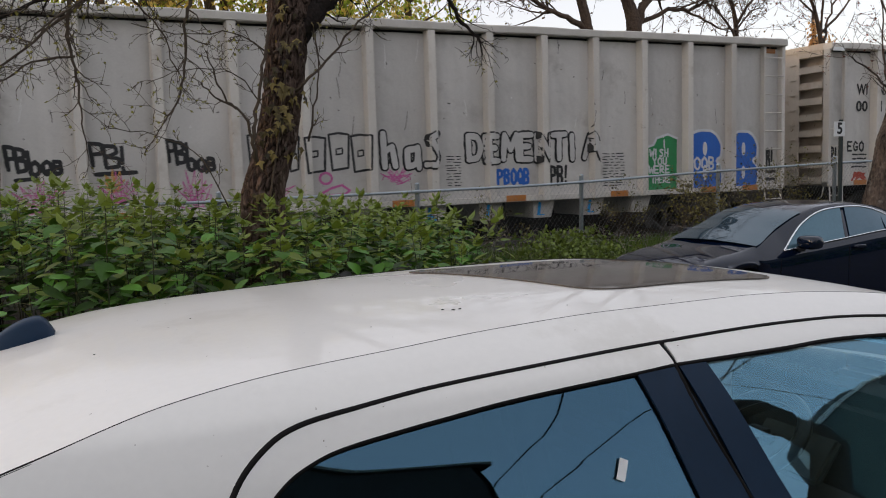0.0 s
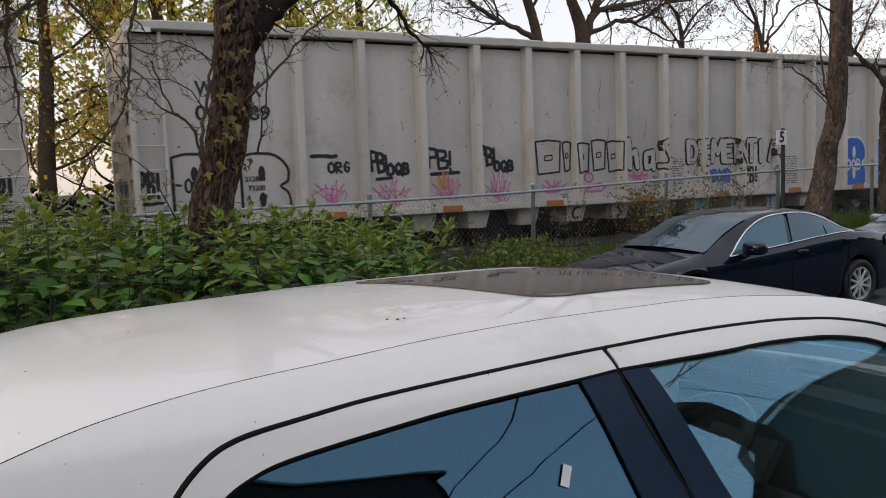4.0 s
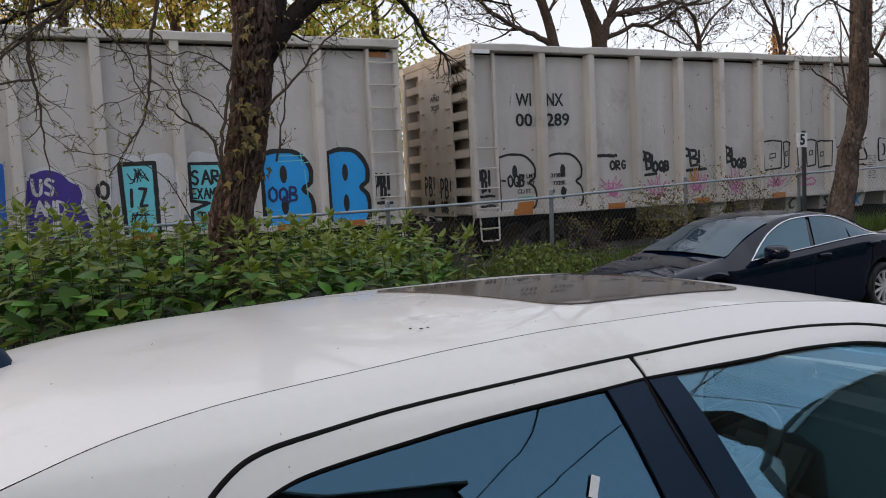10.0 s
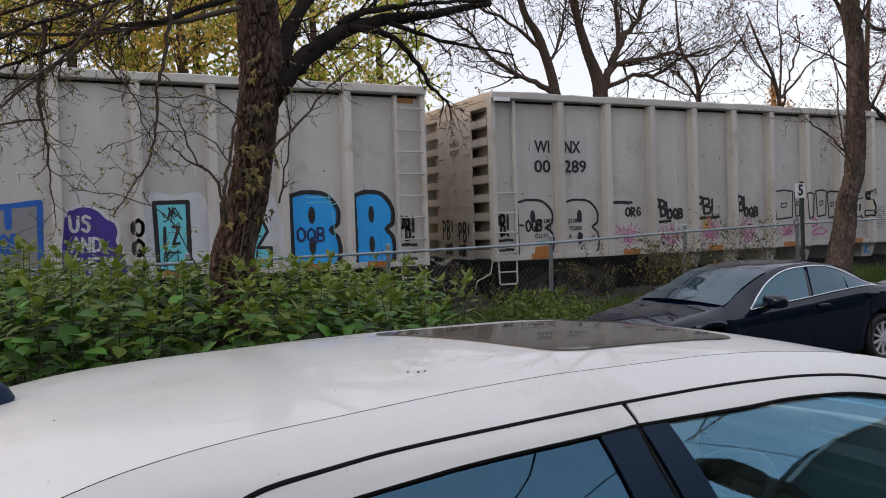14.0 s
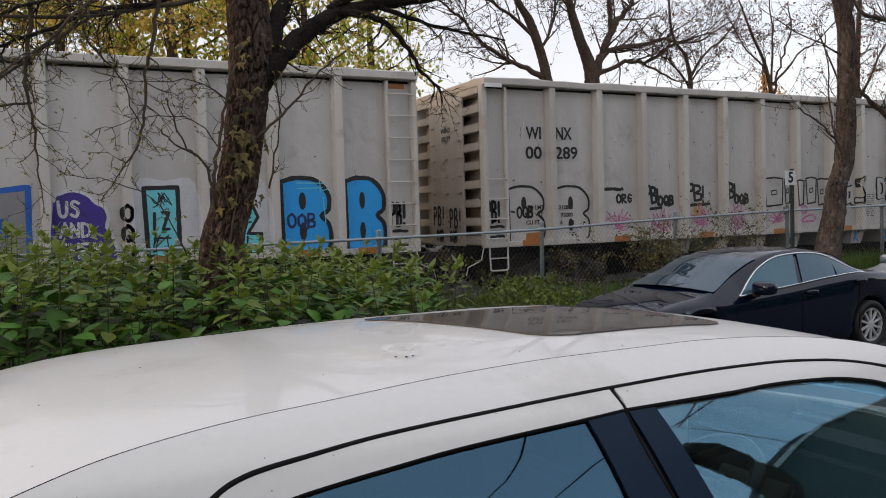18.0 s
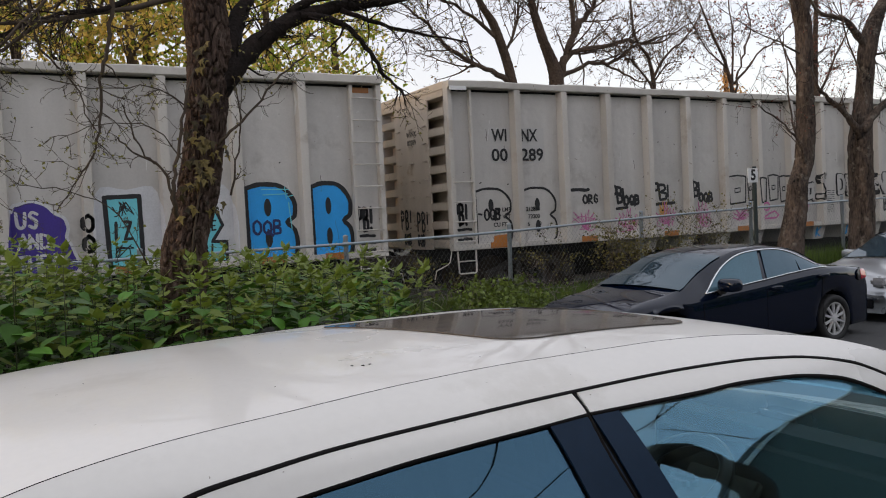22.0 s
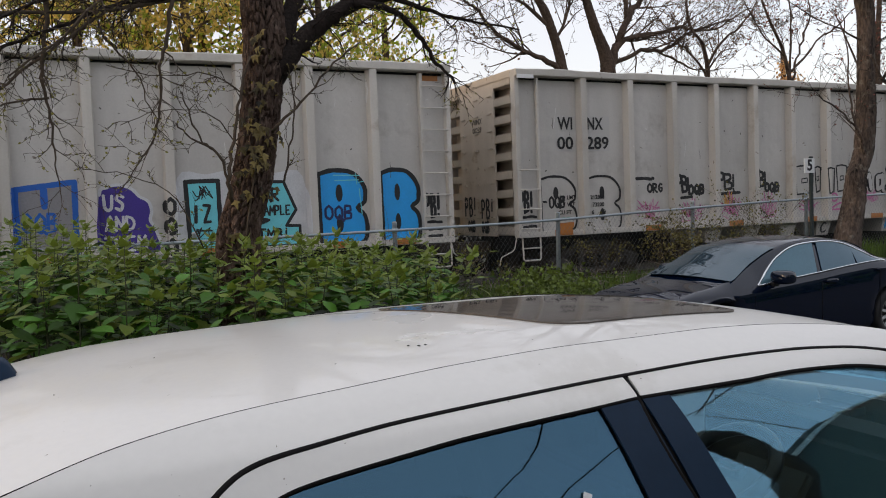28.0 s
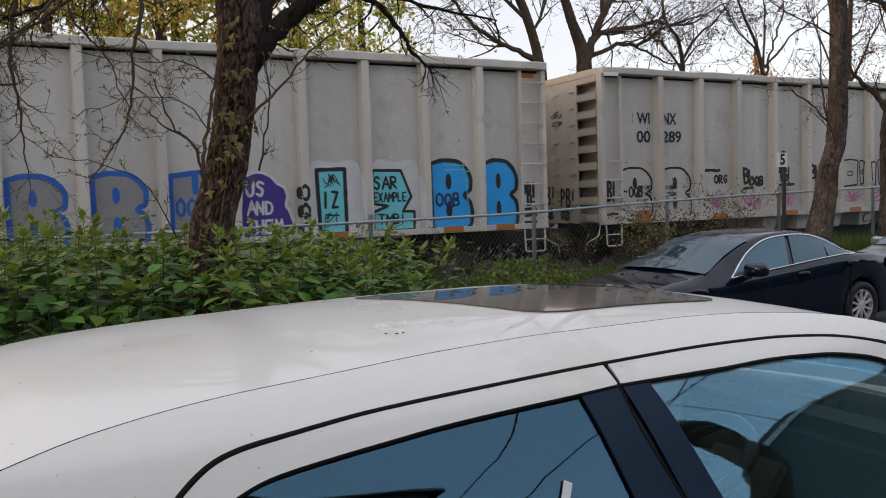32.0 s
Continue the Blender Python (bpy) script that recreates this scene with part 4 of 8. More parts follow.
    bw = grid_part("rear_window", back, 16, 20, SCREEN_GLASS, car, "dark tinted rear window", 0.005)
    bw.visible_shadow = False
    tube_part("rear_window_seal", [tuple(Vector(back(0, j / 24)) + Vector((0, 0, 0.006))) for j in range(25)], 0.007, RUBBER, car, n=6)

    def boot(u, v):
        y0 = -1 + 2 * v
        x = (-0.95 - 0.1 * (1 - y0 * y0)) * (1 - u) - 1.52 * u
        return (x, y0 * (w_side(x, 1.03) - 0.006), 1.040 + 0.025 * (1 - y0 * y0))
    grid_part("boot_lid", boot, 12, 16, WHITE_PAINT, car, "", 0.004)
    grid_part("rear_bumper", lambda u, v: (-1.50 - 0.06 * math.sin(math.pi * v), (-1 + 2 * u) * (w_side(-1.5, 0.24 + 0.80 * v) - 0.004), 0.24 + 0.80 * v), 16, 8, WHITE_PAINT, car, "", 0.004)
    for sgn in (-1, 1):
        part("tail_lamp", boxes((-1.56, sgn * 0.66 - 0.13, 0.78, -1.50, sgn * 0.66 + 0.13, 0.95), bevel=0.02), RED_LAMP, car)
        part("headlamp", boxes((3.2, sgn * 0.64 - 0.14, 0.62, 3.36, sgn * 0.64 + 0.14, 0.76), bevel=0.03), CLEAR_LENS, car)

    def screen(u, v):
        y0 = -1 + 2 * v
        x = (1.95 + 0.08 * (1 - y0 * y0)) * (1 - u) + (2.72 + 0.12 * (1 - y0 * y0)) * u
        h = w_side(x, ditch_z(min(x, 2.72))) - 0.02
        return (x, y0 * h, roof_z(min(x, 2.72), y0 * h * 0.98) - 0.004)
    ws = grid_part("windscreen", screen, 16, 20, CAR_GLASS, car, "tinted windscreen", 0.005)
    ws.visible_shadow = False
    grid_part("bonnet", lambda u, v: (lambda x: (x, (-1 + 2 * v) * (w_side(x, 0.93) - 0.006), 0.955 - 0.16 * ((x - 2.5) / 0.9) ** 1.5 + 0.045 * (1 - (2 * v - 1) ** 2)))(2.72 + 0.12 * (1 - (2 * v - 1) ** 2) * (1 - u) + 0.66 * u), 14, 16, WHITE_PAINT, car, "", 0.004)
    grid_part("front_bumper", lambda u, v: (3.37 + 0.08 * math.sin(math.pi * v), (-1 + 2 * u) * (w_side(3.37, 0.3 + 0.4 * v) - 0.004), 0.22 + 0.58 * v), 16, 8, WHITE_PAINT, car, "", 0.004)
    part("grille", boxes((3.42, -0.4, 0.42, 3.46, 0.4, 0.62), bevel=0.02), BLACK_TRIM, car)
    for xa in (-0.42, 2.42):
        for sgn in (-1, 1):
            wheel_of(car, (xa, sgn * 0.80, 0.315), 0.315, sgn)
    part("underbody", boxes((-1.4, -0.75, 0.2, 3.3, 0.75, 0.32)), BLACK_TRIM, car)
    # shark fin aerial
    v, f = [], []
    n = 20
    for i in range(n + 1):
        t = i / n
        x = -0.248 + 0.152 * t
        top = roof_z(x, 0) + 0.050 * math.sin(math.pi / 2 * min(1, t / 0.68)) ** 0.85 * (1 - 0.9 * max(0, (t - 0.72) / 0.28) ** 2.6)
        w = 0.036 * math.sin(math.pi * (0.05 + 0.85 * t)) ** 0.6 + 0.004
        zb = roof_z(x, 0) - 0.002
        v += [(x, -w, zb), (x, -w * 0.7, zb + 0.7 * (max(top, zb) - zb) + 0.002), (x, 0, max(top, zb + 0.004)), (x, w * 0.7, zb + 0.7 * (max(top, zb) - zb) + 0.002), (x, w, zb)]
    for i in range(n):
        for j in range(4):
            a = i * 5 + j
            f.append((a, a + 1, a + 6, a + 5))
    mesh_part("aerial", v, f, PILLAR_TRIM, car, "dark shark fin aerial", True)
    # inside
    part("dashboard", boxes((2.48, -0.72, 0.50, 2.75, 0.72, 0.90), bevel=0.06), INTERIOR, car)
    ip = part("instrument_panel", boxes((-0.02, 0.10, 0, 0.02, 0.46, 0.20), bevel=0.015), INTERIOR_GREY, car, "grey instrument panel")
    ip.matrix_basis = pose(2.36, 0, 0.56, 0, 40)
    part("cabin_floor", boxes((-0.6, -0.74, 0.3, 2.3, 0.74, 0.36)), INTERIOR, car)
    for sgn in (-1, 1):
        seat = empty("front_seat", "", "")
        seat.parent = car
        part("seat_base", boxes((1.25, sgn * 0.38 - 0.25, 0.36, 1.8, sgn * 0.38 + 0.25, 0.58), bevel=0.07), INTERIOR, seat)
        b = part("backrest", boxes((-0.07, -0.25, 0, 0.07, 0.25, 0.62), bevel=0.06), INTERIOR, seat)
        b.matrix_basis = pose(1.24, sgn * 0.38, 0.52, 0, -14)
        h = part("headrest", boxes((-0.05, -0.14, 0, 0.05, 0.14, 0.19), bevel=0.045), INTERIOR, seat)
        h.matrix_basis = pose(1.08, sgn * 0.38, 1.16, 0, -10)
        part("door_card", boxes((0.1, sgn * 0.80 - 0.02, 0.4, 2.2, sgn * 0.80 + 0.02, 0.93), bevel=0.01), INTERIOR_GREY, car)
    part("rear_bench", boxes((0.0, -0.62, 0.36, 0.5, 0.62, 0.60), (-0.25, -0.62, 0.5, 0.02, 0.62, 1.08), bevel=0.06), INTERIOR, car)
    part("parcel_shelf", boxes((-0.9, -0.66, 0.95, -0.2, 0.66, 0.99), bevel=0.01), INTERIOR, car)
    wheel_ring = [(2.20 + 0.15 * math.sin(a), 0.25 + 0.19 * math.cos(a), 0.75 + 0.115 * math.sin(a)) for a in [2 * math.pi * i / 28 for i in range(29)]]
    sw = tube_part("steering_wheel", wheel_ring, 0.027, BLACK_TRIM, car)
    part("wheel_hub", boxes((2.18, 0.19, 0.71, 2.26, 0.31, 0.77), bevel=0.02), BLACK_TRIM, sw)
    grid_part("headlining", lambda u, v: ((-0.15 + 1.95 * u), (-1 + 2 * v) * 0.5, roof_z(-0.15 + 1.95 * u, (-1 + 2 * v) * 0.5) - 0.03), 16, 8, INTERIOR_GREY, car, "", 0.01)
    part("rear_mirror", boxes((1.9, -0.10, 1.24, 1.93, 0.10, 1.31), bevel=0.012), BLACK_TRIM, car)
    # bits of leaf and grit lying on the roof
    rng = random.Random(61)
    for x, y, s in GRIT:
        bm = bmesh.new()
        bmesh.ops.create_icosphere(bm, subdivisions=1, radius=s)
        for q in bm.verts:
            q.co = Vector((q.co.x * rng.uniform(0.9, 1.5), q.co.y * rng.uniform(0.6, 1.1), q.co.z * 0.35))
        g = part("grit", bm, BROWN_LEAF, car, "brown bit of leaf litter")
        g.matrix_basis = pose(x, y, roof_z(x, y) + s * 0.2, 0, 0, rng.uniform(0, 180))
    return car


GRIT = ((0.705, -0.375, 0.0045), (0.685, -0.362, 0.004), (0.722, -0.372, 0.0035), (0.50, -0.42, 0.002), (0.18, -0.12, 0.002), (0.95, -0.45, 0.002), (-0.02, -0.30, 0.002), (1.2, -0.50, 0.0018))


def wheel_of(car, at, r, sgn):
    """A tyre with a spoked alloy rim; its face towards sgn * y."""
    w = empty("wheel", "", "")
    w.parent = car
    w.matrix_basis = pose(at[0], at[1], at[2], 0, 0, 0 if sgn < 0 else 180)
    v, f = [], []
    n, prof = 40, [(r * 0.70, -0.10), (r * 0.90, -0.11), (r * 0.985, -0.09), (r, -0.05), (r, 0.05), (r * 0.985, 0.09), (r * 0.9, 0.11), (r * 0.70, 0.10)]
    k = len(prof)
    for i in range(n):
        a = 2 * math.pi * i / n
        for rr, y in prof:
            v.append((rr * math.cos(a), y, rr * math.sin(a)))
    for i in range(n):
        for j in range(k):
            f.append((i * k + j, i * k + (j + 1) % k, ((i + 1) % n) * k + (j + 1) % k, ((i + 1) % n) * k + j))
    mesh_part("tyre", v, f, TYRE, w, smooth=True)
    bm = bmesh.new()
    bmesh.ops.create_cone(bm, cap_ends=True, segments=40, radius1=r * 0.68, radius2=r * 0.68, depth=0.02, matrix=pose(0, -0.02, 0, 90))
    part("brake_disc", bm, STEEL_AND_SHADE, w)
    v, f = [], []
    for i in range(n):
        a = 2 * math.pi * i / n
        for rr, y in ((r * 0.70, -0.085), (r * 0.70, 0.02), (r * 0.63, 0.02), (r * 0.63, -0.085)):
            v.append((rr * math.cos(a), y, rr * math.sin(a)))
    for i in range(n):
        for j in range(4):
            f.append((i * 4 + j, i * 4 + (j + 1) % 4, ((i + 1) % n) * 4 + (j + 1) % 4, ((i + 1) % n) * 4 + j))
    mesh_part("rim", v, f, ALLOY, w)
    spoke = None
    for i in range(10):
        m = pose(0, 0, 0, 0, 36 * i, 0)
        if spoke is None:
            spoke = part("spoke", boxes((-0.016, -0.085, r * 0.1, 0.016, -0.05, r * 0.66), bevel=0.006), ALLOY, w)
            spoke.matrix_basis = m
        else:
            share(spoke, "spoke", m, w)
    bm = bmesh.new()
    bmesh.ops.create_cone(bm, cap_ends=True, segments=20, radius1=r * 0.16, radius2=r * 0.14, depth=0.04, matrix=pose(0, -0.07, 0, 90))
    part("hub_cap", bm, ALLOY, w)
    return w


white_car()


# ---------------- trees ----------------
def unit(rng):
    while True:
        v = Vector((rng.uniform(-1, 1), rng.uniform(-1, 1), rng.uniform(-1, 1)))
        if 0.05 < v.length < 1:
            return v.normalized()


def grow(v, f, tips, rng, start, way, length, radius, level, bend=0.25, up=0.1, kids=4, spread=0.8, sides=6, min_r=0.004):
    """A crooked tapered branch with its side branches; tips takes the places and directions of the outer twigs."""
    n = max(3, min(9, int(length / 0.25) + 2))
    pts, rad = [Vector(start)], [radius]
    d = Vector(way).normalized()
    for i in range(n):
        d = (d + unit(rng) * bend + Vector((0, 0, up))).normalized()
        pts.append(pts[-1] + d * (length / n))
        rad.append(max(min_r * 0.6, radius * (1 - 0.72 * (i + 1) / n)))
    tube(v, f, pts, rad, sides)
    if level <= 0:
        for i in range(1, n + 1):
            tips.append((pts[i], d))
        return
    for k in range(kids):
        t = 0.25 + 0.72 * (k + rng.random()) / kids
        i = min(n - 1, int(t * n))
        p = pts[i].lerp(pts[i + 1], t * n - i)
        q = (d + unit(rng) * spread * 1.25).normalized()
        grow(v, f, tips, rng, p, q, length * rng.uniform(0.42, 0.68), max(min_r, rad[i] * 0.55), level - 1, bend, up, kids, spread, max(3, sides - 1), min_r)


def limb(v, f, tips, rng, ctrl, r0, r1, twigs, level, tl, sides=8, spread=1.0, up=0.0, min_r=0.003, bend=0.3, cap=0.012, crook=0.0):
    """A limb along control points, with twigs growing from it."""
    C = [Vector(c) for c in ctrl]
    pts = []
    for i in range(len(C) - 1):
        for s in range(4):
            t = s / 4
            p0, p1, p2, p3 = C[max(i - 1, 0)], C[i], C[i + 1], C[min(i + 2, len(C) - 1)]
            pts.append(0.5 * ((2 * p1) + (p2 - p0) * t + (2 * p0 - 5 * p1 + 4 * p2 - p3) * t * t + (3 * p1 - p0 - 3 * p2 + p3) * t ** 3))
    pts.append(C[-1])
    n = len(pts)
    for i in range(2, n):
        pts[i] = pts[i] + unit(rng) * crook
    rad = [(r0 + (r1 - r0) * (i / (n - 1)) ** 0.8) * (1 + rng.uniform(-0.12, 0.12)) for i in range(n)]
    tube(v, f, pts, rad, sides)
    for k in range(twigs):
        i = rng.randrange(max(1, n // 5), n)
        d = (pts[min(i + 1, n - 1)] - pts[i - 1]).normalized()
        q = (d + unit(rng) * spread).normalized()
        grow(v, f, tips, rng, pts[i], q, tl * rng.uniform(0.5, 1.2), max(min_r, min(rad[i] * 0.5, cap)), level, bend, up, 3, 0.9, 4, min_r)


def lobed_leaf(v, f, p, way, facing, size):
    """One hanging creeper leaf with three pointed lobes, cupped along its middle."""
    n = Vector(facing).normalized()
    a = Vector(way)
    a = (a - n * a.dot(n)).normalized()
    s = a.cross(n)
    b = len(v)
    for u, w, d in ((0, 0, 0), (0.30, 0.50, -0.10), (0.42, 0.20, 0), (1.0, 0.0, -0.12), (0.42, -0.20, 0), (0.30, -0.50, -0.10)):
        v.append(tuple(p + a * size * u + s * size * w + n * size * d))
    f += [(b, b + 1, b + 2), (b, b + 2, b + 3), (b, b + 3, b + 4), (b, b + 4, b + 5)]


def leaf_quads(v, f, p, d, size, rng, droop=0.2):
    """One small pointed leaf of two folded halves."""
    a = (Vector(d) + unit(rng) * 0.9 + Vector((0, 0, -droop))).normalized()
    s = a.cross(unit(rng))
    if s.length < 1e-3:
        return
    s.normalize()
    nrm = a.cross(s)
    b = len(v)
    w = size * 0.36
    v.append(tuple(p))
    v.append(tuple(p + a * size * 0.45 + s * w + nrm * size * 0.08))
    v.append(tuple(p + a * size))
    v.append(tuple(p + a * size * 0.45 - s * w + nrm * size * 0.08))
    f.append((b, b + 1, b + 2))
    f.append((b, b + 2, b + 3))


def bark_trunk(ctrl, radii, rng, mat, parent, sides=72, rows=170, plate=0.23, k=3.5):
    """A trunk with plated, furrowed bark and a slightly uneven girth."""
    zf = curve_fn([(i, r) for i, r in enumerate(radii)])
    fx, fy, fz = [curve_fn([(i, c[q]) for i, c in enumerate(ctrl)]) for q in range(3)]
    n = len(ctrl) - 1
    v, f = [], []
    for i in range(rows + 1):
        t = n * i / rows
        z = fz(t)
        cx, cy, rr = fx(t), fy(t), zf(t)
        for j in range(sides):
            a = 2 * math.pi * j / sides
            ca, sa = math.cos(a), math.sin(a)
            wob = noise.noise(Vector((ca * 2, sa * 2, z * 3)))
            wob2 = noise.noise(Vector((ca * 3 + 7, sa * 3, z * 7)))
            d = noise.voronoi(Vector((ca * k + 0.25 * wob + 0.15 * wob2, sa * k + 0.2 * wob2, z * 6.2 + wob * 1.2)))[0]
            crack = min(1.0, (d[1] - d[0]) / 0.15)
            ridge = plate * (crack - 0.7) + noise.noise(Vector((ca * 12, sa * 12, z * 9))) * 0.055 + noise.noise(Vector((ca * 22, sa * 22, z * 26))) * 0.03 + noise.noise(Vector((ca * 1.5, sa * 1.5, z * 0.9))) * 0.10
            r = rr * (1 + ridge)
            v.append((cx + r * ca, cy + r * sa, z))
    for i in range(rows):
        for j in range(sides):
            f.append((i * sides + j, i * sides + (j + 1) % sides, (i + 1) * sides + (j + 1) % sides, (i + 1) * sides + j))
    return mesh_part("trunk", v, f, mat, parent, "deeply furrowed brown bark", True)


def near_tree():
    rng = random.Random(5)
    tree = empty("tree", "old leaning street tree with furrowed bark and climbing ivy", "tree")
    Y = 7.3
    bark_trunk([(1.40, Y, -0.25), (1.46, Y, 0.5), (1.46, Y, 1.0), (1.45, Y, 1.5), (1.61, Y, 2.1), (1.70, Y, 2.6), (1.75, Y, 3.05), (1.78, Y + 0.02, 3.35), (1.76, Y + 0.05, 3.9), (1.74, Y + 0.1, 4.6), (1.9, Y + 0.2, 5.6)],
               [0.27, 0.22, 0.19, 0.184, 0.172, 0.165, 0.172, 0.185, 0.178, 0.155, 0.11], rng, BARK, tree, 128, 420)
    tips = []
    limbs = [
        ([(1.78, Y, 2.95), (1.93, Y - 0.05, 3.13), (2.10, Y - 0.05, 3.31), (2.33, Y - 0.05, 3.52), (2.62, Y - 0.05, 3.70), (3.07, Y - 0.05, 3.82), (3.5, Y - 0.05, 3.90), (4.1, Y - 0.1, 4.05)], 0.125, 0.035, 26, 2, 0.5),
        ([(2.60, Y - 0.1, 3.68), (2.87, Y - 0.15, 3.66), (3.06, Y - 0.15, 3.57), (3.25, Y - 0.15, 3.37), (3.40, Y - 0.15, 3.16), (3.56, Y - 0.15, 3.02), (3.60, Y - 0.15, 2.97)], 0.042, 0.009, 20, 1, 0.35),
        ([(1.90, Y, 3.2), (2.02, Y + 0.05, 3.55), (2.15, Y + 0.1, 3.8), (2.6, Y + 0.2, 4.5), (3.2, Y + 0.3, 5.0)], 0.12, 0.03, 16, 1, 0.6),
        ([(2.5, Y - 0.06, 3.70), (2.75, Y - 0.1, 3.84), (3.1, Y - 0.2, 3.90), (3.5, Y - 0.3, 3.95), (4.0, Y - 0.4, 4.0)], 0.042, 0.012, 20, 1, 0.55),
        ([(3.0, Y - 0.1, 3.76), (3.4, Y - 0.1, 3.66), (3.8, Y - 0.1, 3.60), (4.3, Y - 0.2, 3.52)], 0.030, 0.008, 16, 1, 0.4),
        ([(1.78, Y, 4.1), (1.4, Y - 0.1, 4.08), (0.9, Y - 0.2, 3.85), (0.35, Y - 0.3, 3.62), (-0.2, Y - 0.4, 3.35), (-0.7, Y - 0.5, 3.05)], 0.034, 0.008, 34, 2, 0.55),
        ([(1.76, Y, 4.3), (1.2, Y + 0.2, 4.35), (0.6, Y + 0.3, 4.1), (-0.1, Y + 0.4, 3.75), (-0.9, Y + 0.4, 3.45)], 0.034, 0.008, 30, 2, 0.6),
        ([(1.5, Y - 0.1, 4.2), (1.0, Y - 0.4, 4.0), (0.5, Y - 0.6, 3.55), (0.1, Y - 0.7, 3.1), (-0.25, Y - 0.8, 2.8)], 0.022, 0.006, 26, 2, 0.5),
        ([(0.97, Y - 0.3, 3.75), (0.94, Y - 0.3, 3.5), (0.89, Y - 0.3, 3.22), (0.83, Y - 0.3, 3.0), (0.81, Y - 0.3, 2.66), (0.74, Y - 0.3, 2.38), (0.63, Y - 0.3, 2.23), (0.45, Y - 0.3, 1.95)], 0.024, 0.004, 16, 1, 0.4),
        ([(0.02, Y - 0.3, 3.5), (0.0, Y - 0.3, 3.23), (-0.04, Y - 0.3, 2.93), (-0.02, Y - 0.3, 2.7), (0.01, Y - 0.3, 2.43), (0.02, Y - 0.3, 2.2), (0.05, Y - 0.3, 1.95)], 0.024, 0.004, 16, 1, 0.4),
        ([(1.5, Y - 0.1, 3.85), (0.95, Y - 0.3, 3.58), (0.63, Y - 0.3, 3.5), (0.38, Y - 0.3, 3.41), (0.1, Y - 0.3, 3.27), (-0.16, Y - 0.3, 3.16), (-0.6, Y - 0.3, 2.95)], 0.026, 0.010, 22, 2, 0.45),
        ([(0.35, Y - 0.3, 3.6), (0.42, Y - 0.35, 3.2), (0.62, Y - 0.4, 2.95), (0.72, Y - 0.4, 2.65), (0.80, Y - 0.4, 2.55)], 0.010, 0.004, 16, 1, 0.3),
        ([(-0.5, Y - 0.3, 3.0), (-0.98, Y - 0.3, 2.83), (-1.3, Y - 0.3, 2.70), (-1.8, Y - 0.3, 2.55)], 0.012, 0.005, 16, 1, 0.35),
        ([(0.45, Y - 0.3, 3.42), (0.16, Y - 0.3, 3.19), (-0.10, Y - 0.3, 2.98), (-0.51, Y - 0.3, 2.65), (-1.0, Y - 0.3, 2.41), (-1.6, Y - 0.3, 2.25)], 0.015, 0.005, 22, 1, 0.35),
        ([(1.54, Y - 0.3, 3.72), (0.95, Y - 0.3, 3.54), (0.48, Y - 0.3, 3.43), (-0.18, Y - 0.3, 3.36), (-0.8, Y - 0.3, 3.29), (-1.7, Y - 0.3, 3.1)], 0.024, 0.008, 20, 1, 0.45),
        ([(0.0, Y - 0.3, 2.72), (-0.3, Y - 0.3, 2.66), (-0.6, Y - 0.3, 2.50), (-1.24, Y - 0.3, 2.36)], 0.010, 0.004, 20, 1, 0.3),
        ([(1.40, Y - 0.14, 1.85), (1.34, Y - 0.28, 2.04), (1.38, Y - 0.25, 2.3), (1.46, Y - 0.25, 2.69), (1.52, Y - 0.22, 2.95), (1.62, Y - 0.17, 3.15)], 0.022, 0.010, 5, 1, 0.35),
        ([(1.34, Y - 0.28, 2.04), (1.29, Y - 0.3, 2.23), (1.21, Y - 0.3, 2.32), (1.05, Y - 0.3, 2.42), (0.93, Y - 0.3, 2.53)], 0.014, 0.006, 5, 1, 0.3),
        ([(1.21, Y - 0.3, 2.32), (1.11, Y - 0.3, 2.42), (1.03, Y - 0.3, 2.65), (0.99, Y - 0.3, 2.79)], 0.010, 0.005, 5, 1, 0.3),
        ([(1.86, Y - 0.12, 2.05), (1.92, Y - 0.14, 2.35), (1.97, Y - 0.14, 2.65), (1.95, Y - 0.14, 3.05)], 0.010, 0.006, 6, 1, 0.25),
        ([(1.75, Y - 0.2, 2.48), (1.85, Y - 0.3, 2.59), (2.06, Y - 0.3, 2.8), (2.32, Y - 0.3, 3.09), (2.58, Y - 0.3, 3.29)], 0.016, 0.008, 8, 1, 0.4),
        ([(1.5, Y - 0.15, 2.3), (1.2, Y - 0.3, 2.62), (0.8, Y - 0.4, 2.62), (0.5, Y - 0.45, 2.5)], 0.006, 0.003, 14, 1, 0.3),
        ([(1.55, Y - 0.15, 2.8), (1.2, Y - 0.3, 2.95), (0.85, Y - 0.4, 2.9), (0.4, Y - 0.5, 2.95)], 0.007, 0.003, 14, 1, 0.3),
        ([(1.1, Y - 0.3, 1.5), (0.9, Y - 0.4, 1.9), (0.55, Y - 0.5, 2.1), (0.2, Y - 0.5, 2.15)], 0.006, 0.003, 10, 1, 0.3),
    ]
    for c, r0, r1, tw, lv, tl in limbs:
        tw = int(tw * 0.85)
        v, f = [], []
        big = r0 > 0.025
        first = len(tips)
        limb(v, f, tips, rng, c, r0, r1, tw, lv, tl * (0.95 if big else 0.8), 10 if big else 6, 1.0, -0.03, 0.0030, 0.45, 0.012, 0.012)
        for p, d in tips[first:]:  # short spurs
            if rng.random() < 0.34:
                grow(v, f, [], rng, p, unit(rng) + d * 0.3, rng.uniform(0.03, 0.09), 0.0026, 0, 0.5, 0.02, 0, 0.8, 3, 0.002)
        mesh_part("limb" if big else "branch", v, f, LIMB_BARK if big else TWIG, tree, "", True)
    v, f = [], []
